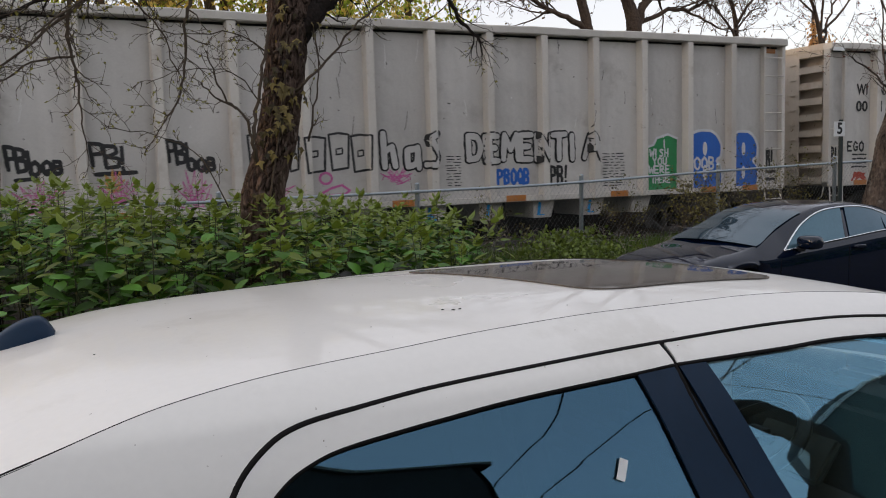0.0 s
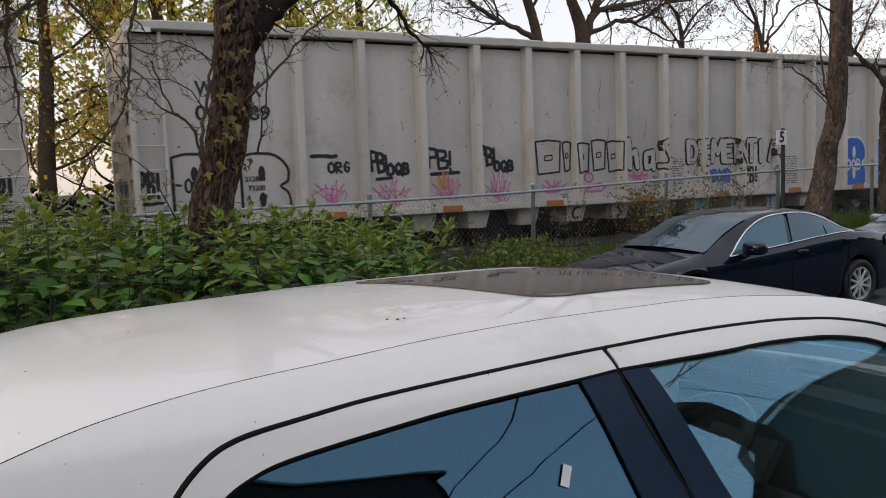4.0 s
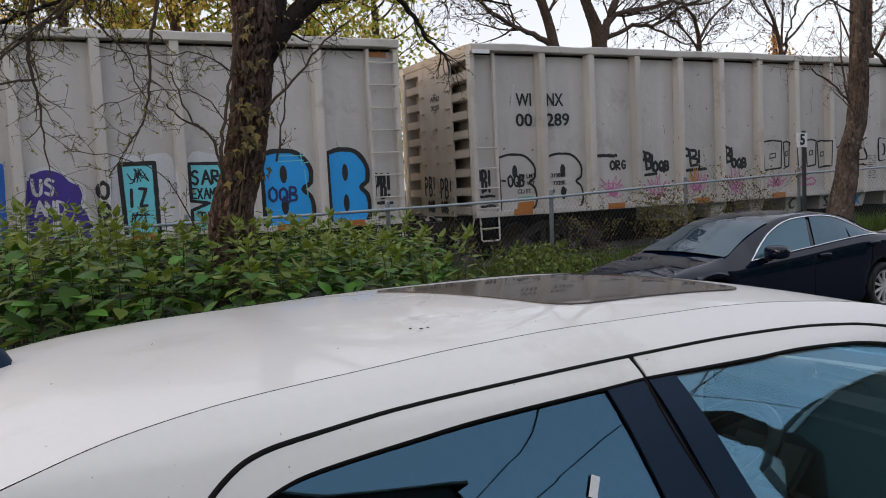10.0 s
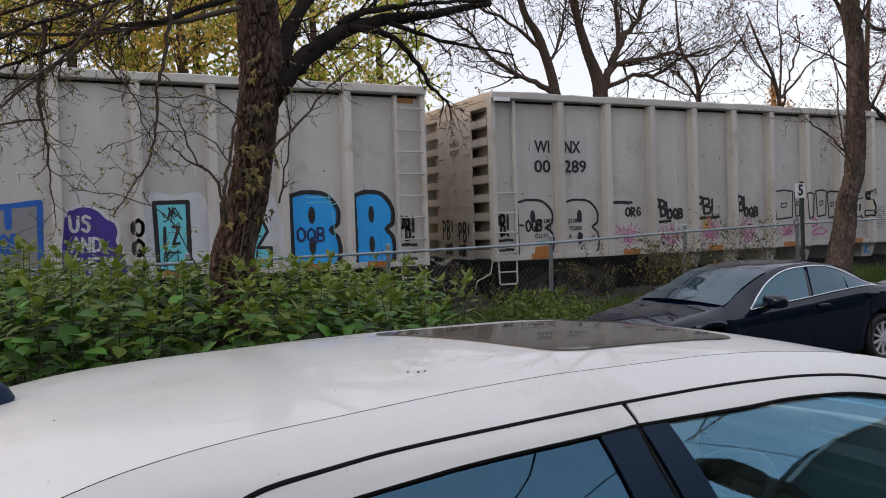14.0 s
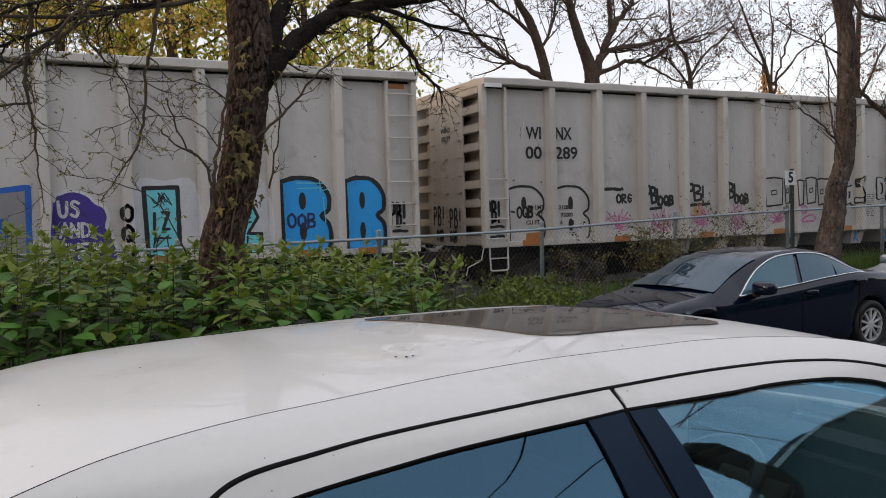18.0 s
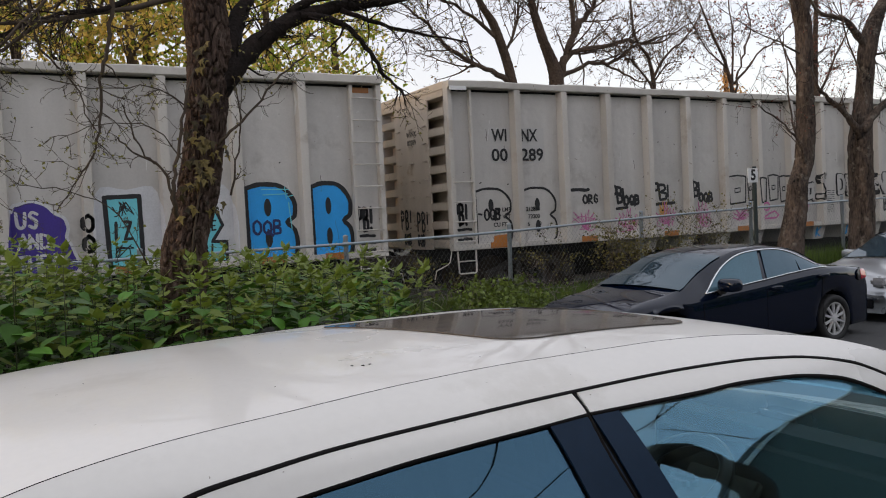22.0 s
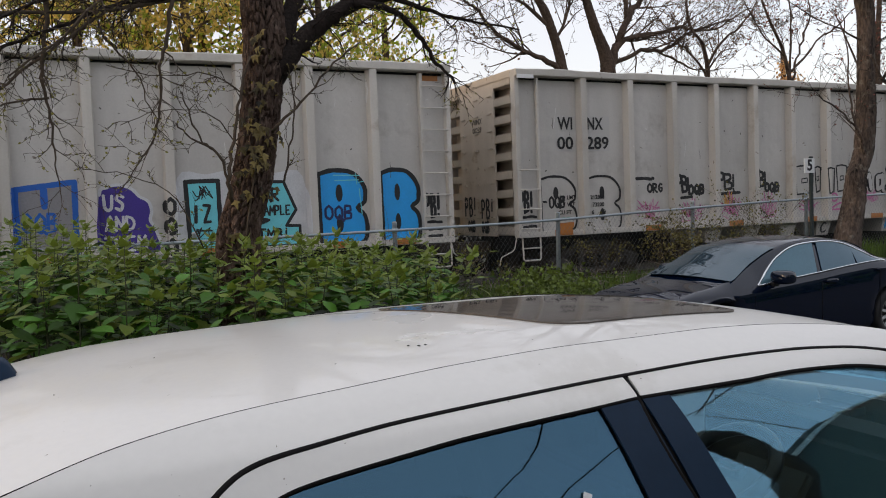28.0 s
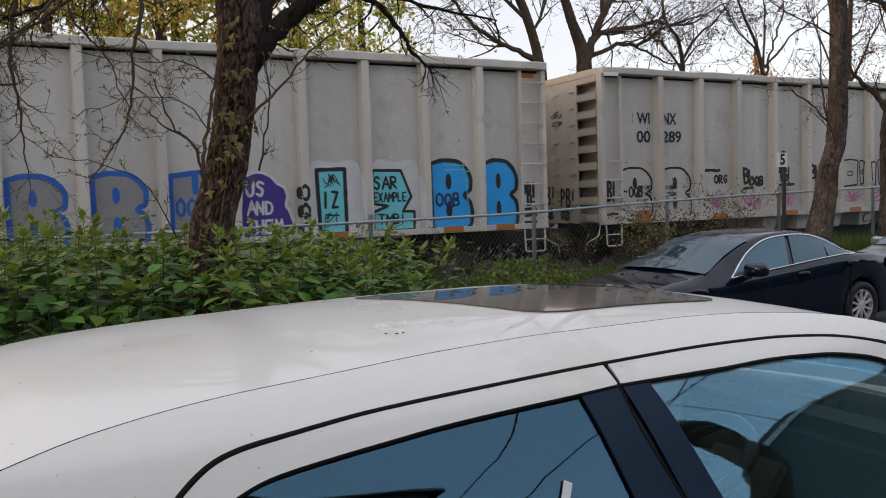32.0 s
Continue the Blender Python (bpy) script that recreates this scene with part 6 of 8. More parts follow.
def ground_cover():
    rng = random.Random(12)
    v, f = [], []
    for k in range(27000):
        tall = k >= 22000  # a ranker strip along the far fence
        x = rng.uniform(10.8, 18) if tall else rng.uniform(3.6, 24)
        y = rng.uniform(11.3, 12.8) if tall else rng.uniform(9.35, 13.0)
        if x < 5.5 and y < 11.6:
            continue
        g = ground_z(x, y)
        h = rng.uniform(0.10, 0.32) * (1.9 if tall else 1.4 if y < 10.8 else 1)
        a = rng.uniform(0, 6.28)
        w = Vector((math.cos(a), math.sin(a), 0)) * 0.008
        p = Vector((x, y, g))
        tip = p + Vector((rng.uniform(-0.12, 0.12), rng.uniform(-0.12, 0.12), h))
        mid = (p + tip) / 2 + Vector((0, 0, 0.03))
        b = len(v)
        v += [tuple(p - w), tuple(p + w), tuple(mid + w * 0.7), tuple(tip), tuple(mid - w * 0.7)]
        f += [(b, b + 1, b + 2, b + 4), (b + 4, b + 2, b + 3)]
    tagged(mesh_part("grass", v, f, GRASS), "tall rough green grass along the fence", "grass", kind="stuff")
    # dead arching stems and brambles
    v, f = [], []
    for k in range(220):
        x = rng.gauss(8.0, 1.3) if k % 4 else rng.uniform(4.5, 13)
        y = rng.uniform(10.9, 12.7)
        p = Vector((x, y, ground_z(x, y)))
        h = rng.uniform(0.2, 0.62)
        n = rng.randint(5, 8)
        d = Vector((rng.uniform(-0.5, 0.5), rng.uniform(-0.3, 0.3), 1.0))
        pts = [p]
        for j in range(n):  # rises, arches over and trails back down
            d = (d + unit(rng) * 0.75 + Vector((0, 0, -0.42 if j > 1 else 0.1))).normalized()
            q = pts[-1] + d * h * 0.30
            pts.append(Vector((q.x, q.y, max(q.z, ground_z(q.x, q.y) + 0.03))))
        r = rng.uniform(0.0022, 0.0042)
        tube(v, f, pts, [r * (1 - 0.6 * j / n) for j in range(n + 1)], 4)
    tagged(mesh_part("dead_stems", v, f, STRAW), "tangled dry bramble stems by the fence", "brambles", kind="stuff")
    # low green weeds
    v, f = [], []
    for k in range(1100):
        x, top = (rng.gauss(7.0, 0.40), 0.5) if k % 8 else (rng.uniform(5.6, 12), 0.2)
        y = rng.uniform(9.8, 11.5)
        p = Vector((x, y, ground_z(x, y) + rng.uniform(0.05, top)))
        for j in range(3):
            leaf_quads(v, f, p + unit(rng) * 0.06, unit(rng), rng.uniform(0.05, 0.10), rng)
    tagged(mesh_part("weeds", v, f, WEED_LEAF), "low yellow-green weeds in front of the fence", "weeds", kind="stuff")
    # thin shrubs with sparse dull yellow leaves
    for sx, sy, h in ((9.6, 11.3, 1.05), (10.6, 11.4, 1.25), (11.3, 12.2, 1.3), (12.9, 12.2, 1.45), (8.9, 12.1, 0.95), (6.6, 12.4, 0.8)):
        shrub = empty("shrub", "thin straggly shrub with sparse dull yellow leaves", "shrub", "shrubs along the fence")
        tips = []
        g = ground_z(sx, sy)
        bushy = sx in (10.6, 12.9, 9.6)
        for k in range(6 if bushy else 4):
            v, f = [], []
            grow(v, f, tips, rng, (sx + rng.uniform(-0.3, 0.3), sy + rng.uniform(-0.2, 0.2), g), (rng.uniform(-0.4, 0.4), rng.uniform(-0.3, 0.3), 1), h * rng.uniform(0.6, 0.95), 0.010, 2, 0.2, 0.06, 4, 0.7, 4, 0.003)
            mesh_part("stem", v, f, TWIG, shrub)
        v, f = [], []
        for p, d in tips:
            for q in range(3 if bushy else 2):
                if p.z > g + 0.45 * h and rng.random() < 0.75:
                    leaf_quads(v, f, p + unit(rng) * 0.05, d, rng.uniform(0.03, 0.06), rng)
        o = mesh_part("foliage", v, f, SHRUB_LEAF, shrub)
        o["kind"] = "stuff"


def saplings():
    """Thin bare reddish saplings that stand up through the knotweed."""
    rng = random.Random(23)
    for sx, sy, top in ((-1.5, 8.9, 1.85), (-0.9, 8.7, 2.0), (-0.3, 8.5, 1.8), (0.45, 8.8, 1.9), (1.1, 8.7, 1.75), (2.9, 9.2, 1.45), (3.6, 9.6, 1.4)):
        sapling = empty("sapling", "thin bare sapling with reddish twigs among the knotweed", "sapling", "saplings in the thicket")
        g = ground_z(sx, sy)
        v, f, tips = [], [], []
        grow(v, f, tips, rng, (sx, sy, g), (rng.uniform(-0.2, 0.2), rng.uniform(-0.1, 0.1), 1), (top - g) * rng.uniform(0.85, 1.0), 0.006, 1, 0.12, 0.06, 4, 0.6, 5, 0.0022)
        mesh_part("stem", v, f, RED_TWIG, sapling, "", True)


knotweed()
saplings()
ground_cover()


# ---------------- other parked cars ----------------
def parked_car(name, label, paint, m, L, spec):
    """A closed saloon or estate shell lofted from its profile; x forward from the rear axle."""
    car = empty(name, label, "car", m=m)
    top = curve_fn(spec["top"])
    belt0 = curve_fn(spec["belt"])
    x0, x1 = spec["ends"]
    wb, axles, r = spec["half"], spec["axles"], spec["wheel"]
    gx0, gx1 = spec["cabin"]

    def plan(x):
        t = (x - (x0 + x1) / 2) / ((x1 - x0) / 2)
        return 1 - 0.17 * abs(t) ** 4

    def arch(x):
        for xa in axles:
            if abs(x - xa) < r + 0.055:
                return r + math.sqrt(max(0, (r + 0.055) ** 2 - (x - xa) ** 2))
        return 0.19

    def cabin(x):
        t = min(1, max(0, (x - gx0) / 0.35), 1) * min(1, max(0, (gx1 - x) / 0.35))
        return max(0, min(1, t))

    def section(x):
        g = cabin(x)
        tz = top(x)
        bz = min(belt0(x), tz - 0.03)
        wc = wb * (0.86 * (1 - g) + spec["tumble"] * g)
        p = plan(x)
        lo = arch(x)
        hip = 1 + 0.022 * sum(math.exp(-((x - xa) / 0.42) ** 2) for xa in axles)
        mid = (bz + lo) / 2
        pts = [(0, tz), (wc * 0.55, tz - 0.008), (wc * 0.9, tz - 0.03), (wc, tz - 0.03 - 0.02 * g), (wb * 0.945, bz), (wb * 0.975 * hip, bz - 0.035), (wb * 0.995 * hip, bz - 0.11), (wb * 0.99 * hip, mid), (wb * 0.985 * hip, lo + 0.08), (wb * 0.965 * hip, lo + 0.015), (wb * 0.93, lo)]
        return [(y * p, z) for y, z in pts], bz, tz - 0.03 - 0.02 * g, wc * p, wb * 0.945 * p

    n = 110
    k = len(section(1.0)[0])
    v, f = [], []
    for i in range(n + 1):
        x = x0 + (x1 - x0) * i / n
        s = section(x)[0]
        v += [(x, y, z) for y, z in reversed(s)] + [(x, -y, z) for y, z in s[1:]]
    w = 2 * k - 1
    for i in range(n):
        for j in range(w - 1):
            a = i * w + j
            f.append((a, a + 1, a + w + 1, a + w))
    f.append(tuple(range(w)))
    f.append(tuple(reversed(range(n * w, n * w + w))))
    mesh_part("body", v, f, paint, car, "", True)

    def on_side(x, t, sgn, off):
        _, bz, cz, wc, wbb = section(x)
        z = bz + (cz - bz) * t
        return (x, sgn * (wbb + (wc - wbb) * t + off), z)

    for sgn in (-1, 1):
        arc = curve_fn(spec["arc"])
        for nm, a, b, rake in spec["windows"]:
            def pane(u, q, a=a, b=b, rake=rake):
                xx = a + (b - a) * u
                t = 0.06 + (max(0.10, arc(xx - rake * 0.5) - 0.02) - 0.06) * q
                return on_side(xx - rake * t, t, sgn, 0.008)
            grid_part(nm, pane, 26, 14, SIDE_PANE if nm == "front_window" else REAR_PANE, car, "side window with reflected sky put into its blue colour", 0.004)
        if spec.get("chrome", True):
            p0, p1 = spec["arc"][0][0], spec["arc"][-1][0]
            line = [on_side(p0 + (p1 - p0) * i / 40, arc(p0 + (p1 - p0) * i / 40), sgn, 0.012) for i in range(41)]
            tube_part("window_trim", line, 0.013, CHROME, car, 6, "bright chrome window trim")
            tube_part("belt_trim", [on_side(p1 + (p0 - p1) * i / 16, 0.045, sgn, 0.014) for i in range(17)], 0.009, CHROME, car, 6, "bright chrome window trim")
        for hx in spec["handles"]:
            hz = belt0(hx) - 0.10
            hy = sgn * (section(hx)[0][6][0] + 0.022)
            handle = part("door_handle", rounded((hx - 0.13, hy, hz), (0.105, 0.030, 0.026)), paint, car, "", True)
            part("grip_strip", boxes((hx - 0.21, hy + sgn * 0.014 - 0.012, hz - 0.004, hx - 0.05, hy + sgn * 0.014 + 0.014, hz + 0.005), bevel=0.003), CHROME, handle, "thin chrome strip")
        for gx in spec["gaps"]:
            tube_part("door_gap", [(gx, sgn * (section(gx)[0][8][0] + 0.001), 0.3), (gx, sgn * (section(gx)[0][7][0] + 0.001), 0.6), (gx, sgn * (section(gx)[0][6][0] + 0.002), belt0(gx) - 0.11), on_side(gx, 0.02, sgn, 0.002)], 0.004, RUBBER, car, 5)
        mx = spec["mirror"]
        mirror = part("wing_mirror", rounded((mx, sgn * (wb + 0.12), belt0(mx) + 0.09), (0.11, 0.15, 0.085)), paint, car, "", True)
        part("mirror_arm", boxes((mx - 0.05, sgn * wb - 0.06, belt0(mx) - 0.03, mx + 0.05, sgn * wb + 0.04, belt0(mx) + 0.05), bevel=0.02), BLACK_TRIM, mirror)
        def on_body(x, z, off):
            pts = section(x)[0]
            for (ya, za), (yb, zb) in zip(pts, pts[1:]):
                if zb <= z <= za:
                    return (x, sgn * (ya + (yb - ya) * (za - z) / max(1e-6, za - zb) + off), z)
            return (x, sgn * (pts[4][0] + off), z)

        la, lb, lz, lh = spec["lamp"]  # a lamp cluster that wraps round the corner of the body
        def lens(u0, u1, cut, off):
            def fn(u, q):
                t = u0 + (u1 - u0) * u
                half = lh * cut * math.sin(math.pi * (0.10 + 0.82 * (1 - t) ** 0.9)) ** 0.7
                return on_body(la + (lb - la) * t, lz + half * (2 * q - 1) - 0.25 * lh * t, off)
            return fn
        lamp = grid_part("tail_lamp", lens(0.0, 1.0, 1.0, 0.010), 14, 8, BLACK_TRIM, car, "dark smoked tail lamp cluster", 0.012)
        grid_part("red_lens", lens(0.22, 0.70, 0.80, 0.020), 10, 8, RED_LAMP, lamp, "bright red lens", 0.008)
        grid_part("clear_lens", lens(0.05, 0.20, 0.80, 0.020), 6, 8, CLEAR_LENS, lamp, "clear lens", 0.008)
        part("headlamp", boxes((x1 - 0.22, sgn * wb * 0.66 - 0.13, 0.60, x1 - 0.01, sgn * wb * 0.66 + 0.13, 0.74), bevel=0.04), CLEAR_LENS, car)
        for xa in axles:
            wheel_of(car, (xa, sgn * (wb - 0.12), r), r, sgn)

    def across(a, b, inset):
        def fn(u, q):
            x = a + (b - a) * u
            s, bz, cz, wc, _ = section(x)
            y = (-1 + 2 * q) * wc * (inset + (0.06 * u if b > 1 else 0))
            return (x + 0.05 * (1 - (2 * q - 1) ** 2) * (1 if b > 1 else -1), y, top(x) + 0.016 - 0.036 * (2 * q - 1) ** 2)
        return fn
    for nm, a, b in spec["screens"]:
        grid_part(nm, across(a, b, 0.95), 12, 12, DARK_PANE, car, "dark glass reflecting the sky", 0.004)
    part("grille", boxes((x1 - 0.08, -0.55, 0.26, x1 + 0.02, 0.55, 0.40), bevel=0.015), BLACK_TRIM, car)
    part("bumper_trim", boxes((x1 - 0.06, -0.62, 0.405, x1 + 0.03, 0.62, 0.43), bevel=0.008), CHROME, car)
    return car


# opaque panes: reflected blue sky is put into base colour and specular tint
DARK_PANE = material("dark_pane", (0.026, 0.048, 0.066), 0.02, vary=0.1, bump=0, spec=0.8)
SIDE_PANE = material("side_pane", (0.065, 0.125, 0.155), 0.02, vary=0.1, bump=0, spec=1.0)
REAR_PANE = material("rear_side_pane", (0.045, 0.075, 0.095), 0.02, vary=0.1, bump=0, spec=1.0)
for pane_mat in (DARK_PANE, SIDE_PANE, REAR_PANE):
    pane_mat.node_tree.nodes["Principled BSDF"].inputs["Specular Tint"].default_value = (0.50, 0.80, 1.0, 1)
SEDAN = dict(top=[(-0.92, 0.86), (-0.86, 1.0), (-0.45, 1.06), (0.0, 1.14), (0.45, 1.32), (0.85, 1.42), (1.2, 1.445), (1.6, 1.425), (2.0, 1.34), (2.5, 1.13), (2.95, 0.95), (3.4, 0.88), (3.8, 0.76), (3.98, 0.5)],
             belt=[(-0.9, 1.0), (-0.3, 1.05), (0.2, 1.07), (0.8, 1.03), (1.4, 0.97), (2.5, 0.88), (3.9, 0.78)], ends=(-0.92, 3.98), half=0.915, axles=(0.0, 3.08), wheel=0.335, cabin=(-0.35, 2.76), tumble=0.75,
             windows=[("front_window", 1.43, 2.44, 0.10), ("rear_window", 0.70, 1.34, 0.08), ("quarter_window", 0.16, 0.66, 0.02)], arc=[(0.12, 0.06), (0.22, 0.30), (0.42, 0.66), (0.7, 0.88), (1.0, 0.95), (1.5, 0.95), (1.75, 0.92), (2.0, 0.80), (2.25, 0.50), (2.46, 0.05)], handles=(1.36, 0.40), gaps=(1.39, 0.28, 2.55), mirror=2.22,
             lamp=(-0.90, -0.58, 0.92, 0.085), screens=[("rear_screen", 0.0, 0.62), ("windscreen", 1.95, 2.83)])
parked_car("sedan", "dark blue four-door saloon with chrome window trim", NAVY_PAINT, pose(10.24, 8.22, -0.235, 0, 0, 180), 4.7, SEDAN)
parked_car("sedan", "silver saloon parked nose to tail with the dark one", SILVER_PAINT, pose(15.95, 8.45, -0.23, 0, 0, 180), 4.7, SEDAN)
SUV = dict(top=[(-0.97, 0.95), (-0.95, 1.14), (-0.86, 1.29), (-0.70, 1.58), (-0.45, 1.63), (0.6, 1.66), (1.4, 1.64), (1.8, 1.55), (2.5, 1.2), (2.9, 1.08), (3.4, 1.0), (3.66, 0.6)],
           belt=[(-0.9, 1.12), (1.0, 1.06), (2.5, 1.02), (3.6, 0.95)], ends=(-0.97, 3.66), half=0.92, axles=(0.0, 2.7), wheel=0.355, cabin=(-0.9, 2.8), tumble=0.74,
           windows=[("front_window", 1.41, 2.33, 0.05), ("rear_window", 0.45, 1.34, 0.03), ("quarter_window", -0.48, 0.38, 0.0)], arc=[(-0.55, 0.06), (-0.42, 0.70), (-0.2, 0.92), (0.4, 0.95), (1.4, 0.95), (1.8, 0.88), (2.1, 0.55), (2.36, 0.06)], handles=(1.36, 0.42), gaps=(1.37, 0.40, 2.45), mirror=2.2,
           lamp=(-0.93, -0.56, 1.055, 0.105), screens=[("rear_screen", -0.93, -0.70), ("windscreen", 1.85, 2.75)], chrome=False)
parked_car("suv", "black compact SUV with red tail lamps", BLACK_PAINT, pose(-1.72, 7.35, -0.19, 0, 0, 180), 4.6, SUV)


# ---------------- marker sign ----------------
def sign():
    s = empty("marker_sign", "small white sign with a black figure five on a dark post", "sign", m=pose(11.78, 9.95, 0))
    part("post", boxes((0.03, 0.02, -0.15, 0.10, 0.06, 2.42), bevel=0.006), material("dark_green_post", (0.02, 0.03, 0.03), 0.6, bump=0.1), s)
    plate = part("plate", boxes((-0.14, -0.003, 2.135, 0.11, 0.015, 2.385), bevel=0.004), SIGN_WHITE, s)
    text_part("figure", "5", 0.26, STENCIL, plate, pose(-0.015, -0.008, 2.26, 90), bold=0.008)
    part("bracket", boxes((0.02, 0.012, 2.2, 0.11, 0.024, 2.3)), GALV, s)


sign()


# ---------------- houses and cables on the near side of the street ----------------
SIDING = material("green_siding", (0.13, 0.17, 0.15), 0.7, vary=0.12, scale=1, fine=12, bump=0.3)
SHINGLE = material("dark_shingles", (0.05, 0.047, 0.045), 0.9, vary=0.25, scale=3, fine=20, bump=0.5)
TRIM_WHITE = material("white_trim", (0.6, 0.6, 0.58), 0.5, vary=0.06, bump=0.05)


def house(x, y, w, d, eave, ridge, label, siding=SIDING):
    h = empty("house", label, "house", m=pose(x, y, 0))
    part("wall", boxes((0, -0.12, -0.05, w, 0.0, eave), (0, -d, -0.05, w, -d + 0.12, eave), (0, -d, -0.05, 0.12, 0, eave), (w - 0.12, -d, -0.05, w, 0, eave)), siding, h)
    v = [(-0.3, 0.15, eave - 0.1), (w + 0.3, 0.15, eave - 0.1), (w + 0.3, -d - 0.15, eave - 0.1), (-0.3, -d - 0.15, eave - 0.1), (w / 2, 0.15, ridge), (w / 2, -d - 0.15, ridge)]
    slab = [(x, y, z - 0.15) for x, y, z in v]
    mesh_part("roof", v + slab, [(0, 4, 5, 3), (1, 2, 5, 4), (6, 9, 11, 10), (7, 10, 11, 8), (0, 6, 10, 4), (4, 10, 7, 1), (3, 5, 11, 9), (5, 2, 8, 11), (0, 3, 9, 6), (1, 7, 8, 2)], SHINGLE, h)
    for y0, y1 in ((-0.12, 0.0), (-d, -d + 0.12)):
        tri = [(0, eave), (w, eave), (w / 2, ridge - 0.16)]
        mesh_part("gable_wall", [(x, y0, z) for x, z in tri] + [(x, y1, z) for x, z in tri], [(0, 1, 2), (5, 4, 3), (0, 3, 4, 1), (1, 4, 5, 2), (2, 5, 3, 0)], siding, h)
    for a, b in ((v[0], v[4]), (v[4], v[1])):
        tube_part("barge_board", [tuple(Vector(a) + Vector((0, 0.03, 0.02))), tuple(Vector(b) + Vector((0, 0.03, 0.02)))], 0.09, TRIM_WHITE, h, 4, smooth=False)
    for k in range(2):
        for z in (1.0, 3.6):
            if z + 1.5 > eave:
                continue
            cx = w * (0.28 + 0.44 * k)
            win = part("window", boxes((cx - 0.55, 0.0, z, cx + 0.55, 0.05, z + 1.5), bevel=0.01), TRIM_WHITE, h)
            part("pane", boxes((cx - 0.46, 0.05, z + 0.09, cx + 0.46, 0.056, z + 0.72)), DARK_PANE, win)
            part("pane", boxes((cx - 0.46, 0.05, z + 0.78, cx + 0.46, 0.056, z + 1.41)), DARK_PANE, win)


def gambrel_house():
    h = empty("house", "dark green clapboard house with a gambrel roof and pale barge boards", "house", m=pose(0, -11.0, 0))
    line = [(12.6, 4.35), (18.5, 8.60), (25.5, 11.3), (32.5, 8.60), (38.4, 4.35)]
    d = 0.9
    outline = [(12.9, -0.05)] + [(x, z - 0.12) for x, z in ((12.9, 4.55), *line[1:4], (38.1, 4.55))] + [(38.1, -0.05)]
    n = len(outline)
    mesh_part("gable_wall", [(x, 0.0, z) for x, z in outline] + [(x, -d, z) for x, z in outline],
              [tuple(range(n)), tuple(reversed(range(n, 2 * n)))] + [(i, i + n, (i + 1) % n + n, (i + 1) % n) for i in range(n)], SIDING, h)
    for (xa, za), (xb, zb) in zip(line, line[1:]):
        mesh_part("roof_slope", [(x, y, z + dz) for dz in (0, -0.14) for x, z, y in ((xa, za, 0.2), (xb, zb, 0.2), (xb, zb, -d), (xa, za, -d))],
                  [(0, 1, 2, 3), (7, 6, 5, 4), (0, 4, 5, 1), (1, 5, 6, 2), (2, 6, 7, 3), (3, 7, 4, 0)], SHINGLE, h)
        tube_part("barge_board", [(xa, 0.23, za + 0.03), (xb, 0.23, zb + 0.03)], 0.13, TRIM_WHITE, h, 4, smooth=False)
    for cx in (20.5, 25.5, 30.5):
        for z in (1.0, 3.9):
            win = part("window", boxes((cx - 0.55, 0.0, z, cx + 0.55, 0.05, z + 1.5), bevel=0.01), TRIM_WHITE, h)
            part("pane", boxes((cx - 0.46, 0.05, z + 0.09, cx + 0.46, 0.056, z + 0.72)), DARK_PANE, win)
            part("pane", boxes((cx - 0.46, 0.05, z + 0.78, cx + 0.46, 0.056, z + 1.41)), DARK_PANE, win)


gambrel_house()
house(-0.8, -12.0, 7.9, 9.0, 8.5, 10.5, "tall dark unseen brown clapboard house with a shingle roof, added to darken reflections", material("brown_siding", (0.04, 0.03, 0.024), 0.7, vary=0.12, scale=1, fine=12, bump=0.3))
# unseen house, added to the dark backdrop behind the camera
house(-11.0, -12.0, 8.0, 9.0, 5.0, 8.0, "unseen grey clapboard house with a shingle roof, added to darken reflections")


def back_street():
    """Unseen houses further along and a tall hedge behind the near pavement, added to darken reflections."""
    house(30.0, -12.0, 9.0, 9.0, 5.4, 8.4, "unseen grey clapboard house with a shingle roof, added to darken reflections")
    house(43.0, -12.0, 9.0, 9.0, 5.4, 8.4, "unseen brown clapboard house with a shingle roof, added to darken reflections")
    house(-24.0, -12.0, 9.0, 9.0, 5.4, 8.4, "unseen brown clapboard house with a shingle roof, added to darken reflections")
    rng = random.Random(88)
    v, f = [], []
    for k in range(12000):
        x = rng.uniform(-40, 60)
        y = -9.0 + rng.uniform(-0.8, 0.8)
        p = Vector((x, y, rng.uniform(0.0, 3.2)))
        leaf_quads(v, f, p, unit(rng), rng.uniform(0.2, 0.4), rng)
    tagged(mesh_part("hedge", v, f, KNOT_LEAF), "unseen dense dark green hedge, added to darken reflections", "hedge", kind="stuff")


back_street()


def garden_tree():
    """An unseen tree shape, added before the houses for the dark arch in the white car's side windows."""
    tree = empty("tree", "unseen crooked tree added to give the dark arch in the window", "tree")
    tube_part("trunk", [(9.6, -5.0, -0.1), (9.3, -5.0, 1.6), (8.9, -5.0, 2.7), (8.35, -5.0, 3.45), (7.95, -5.0, 3.9), (7.8, -5.0, 4.5)], [0.26, 0.22, 0.2, 0.2, 0.26, 0.32], FAR_BARK, tree, 14, "dark bark")
    tube_part("limb", [(7.8, -5.0, 4.5), (7.72, -5.0, 5.0), (7.55, -5.0, 5.25), (7.25, -5.0, 5.05), (6.95, -5.0, 4.5), (6.8, -5.0, 3.9)], [0.32, 0.36, 0.36, 0.32, 0.24, 0.10], FAR_BARK, tree, 14, "dark bark")


garden_tree()


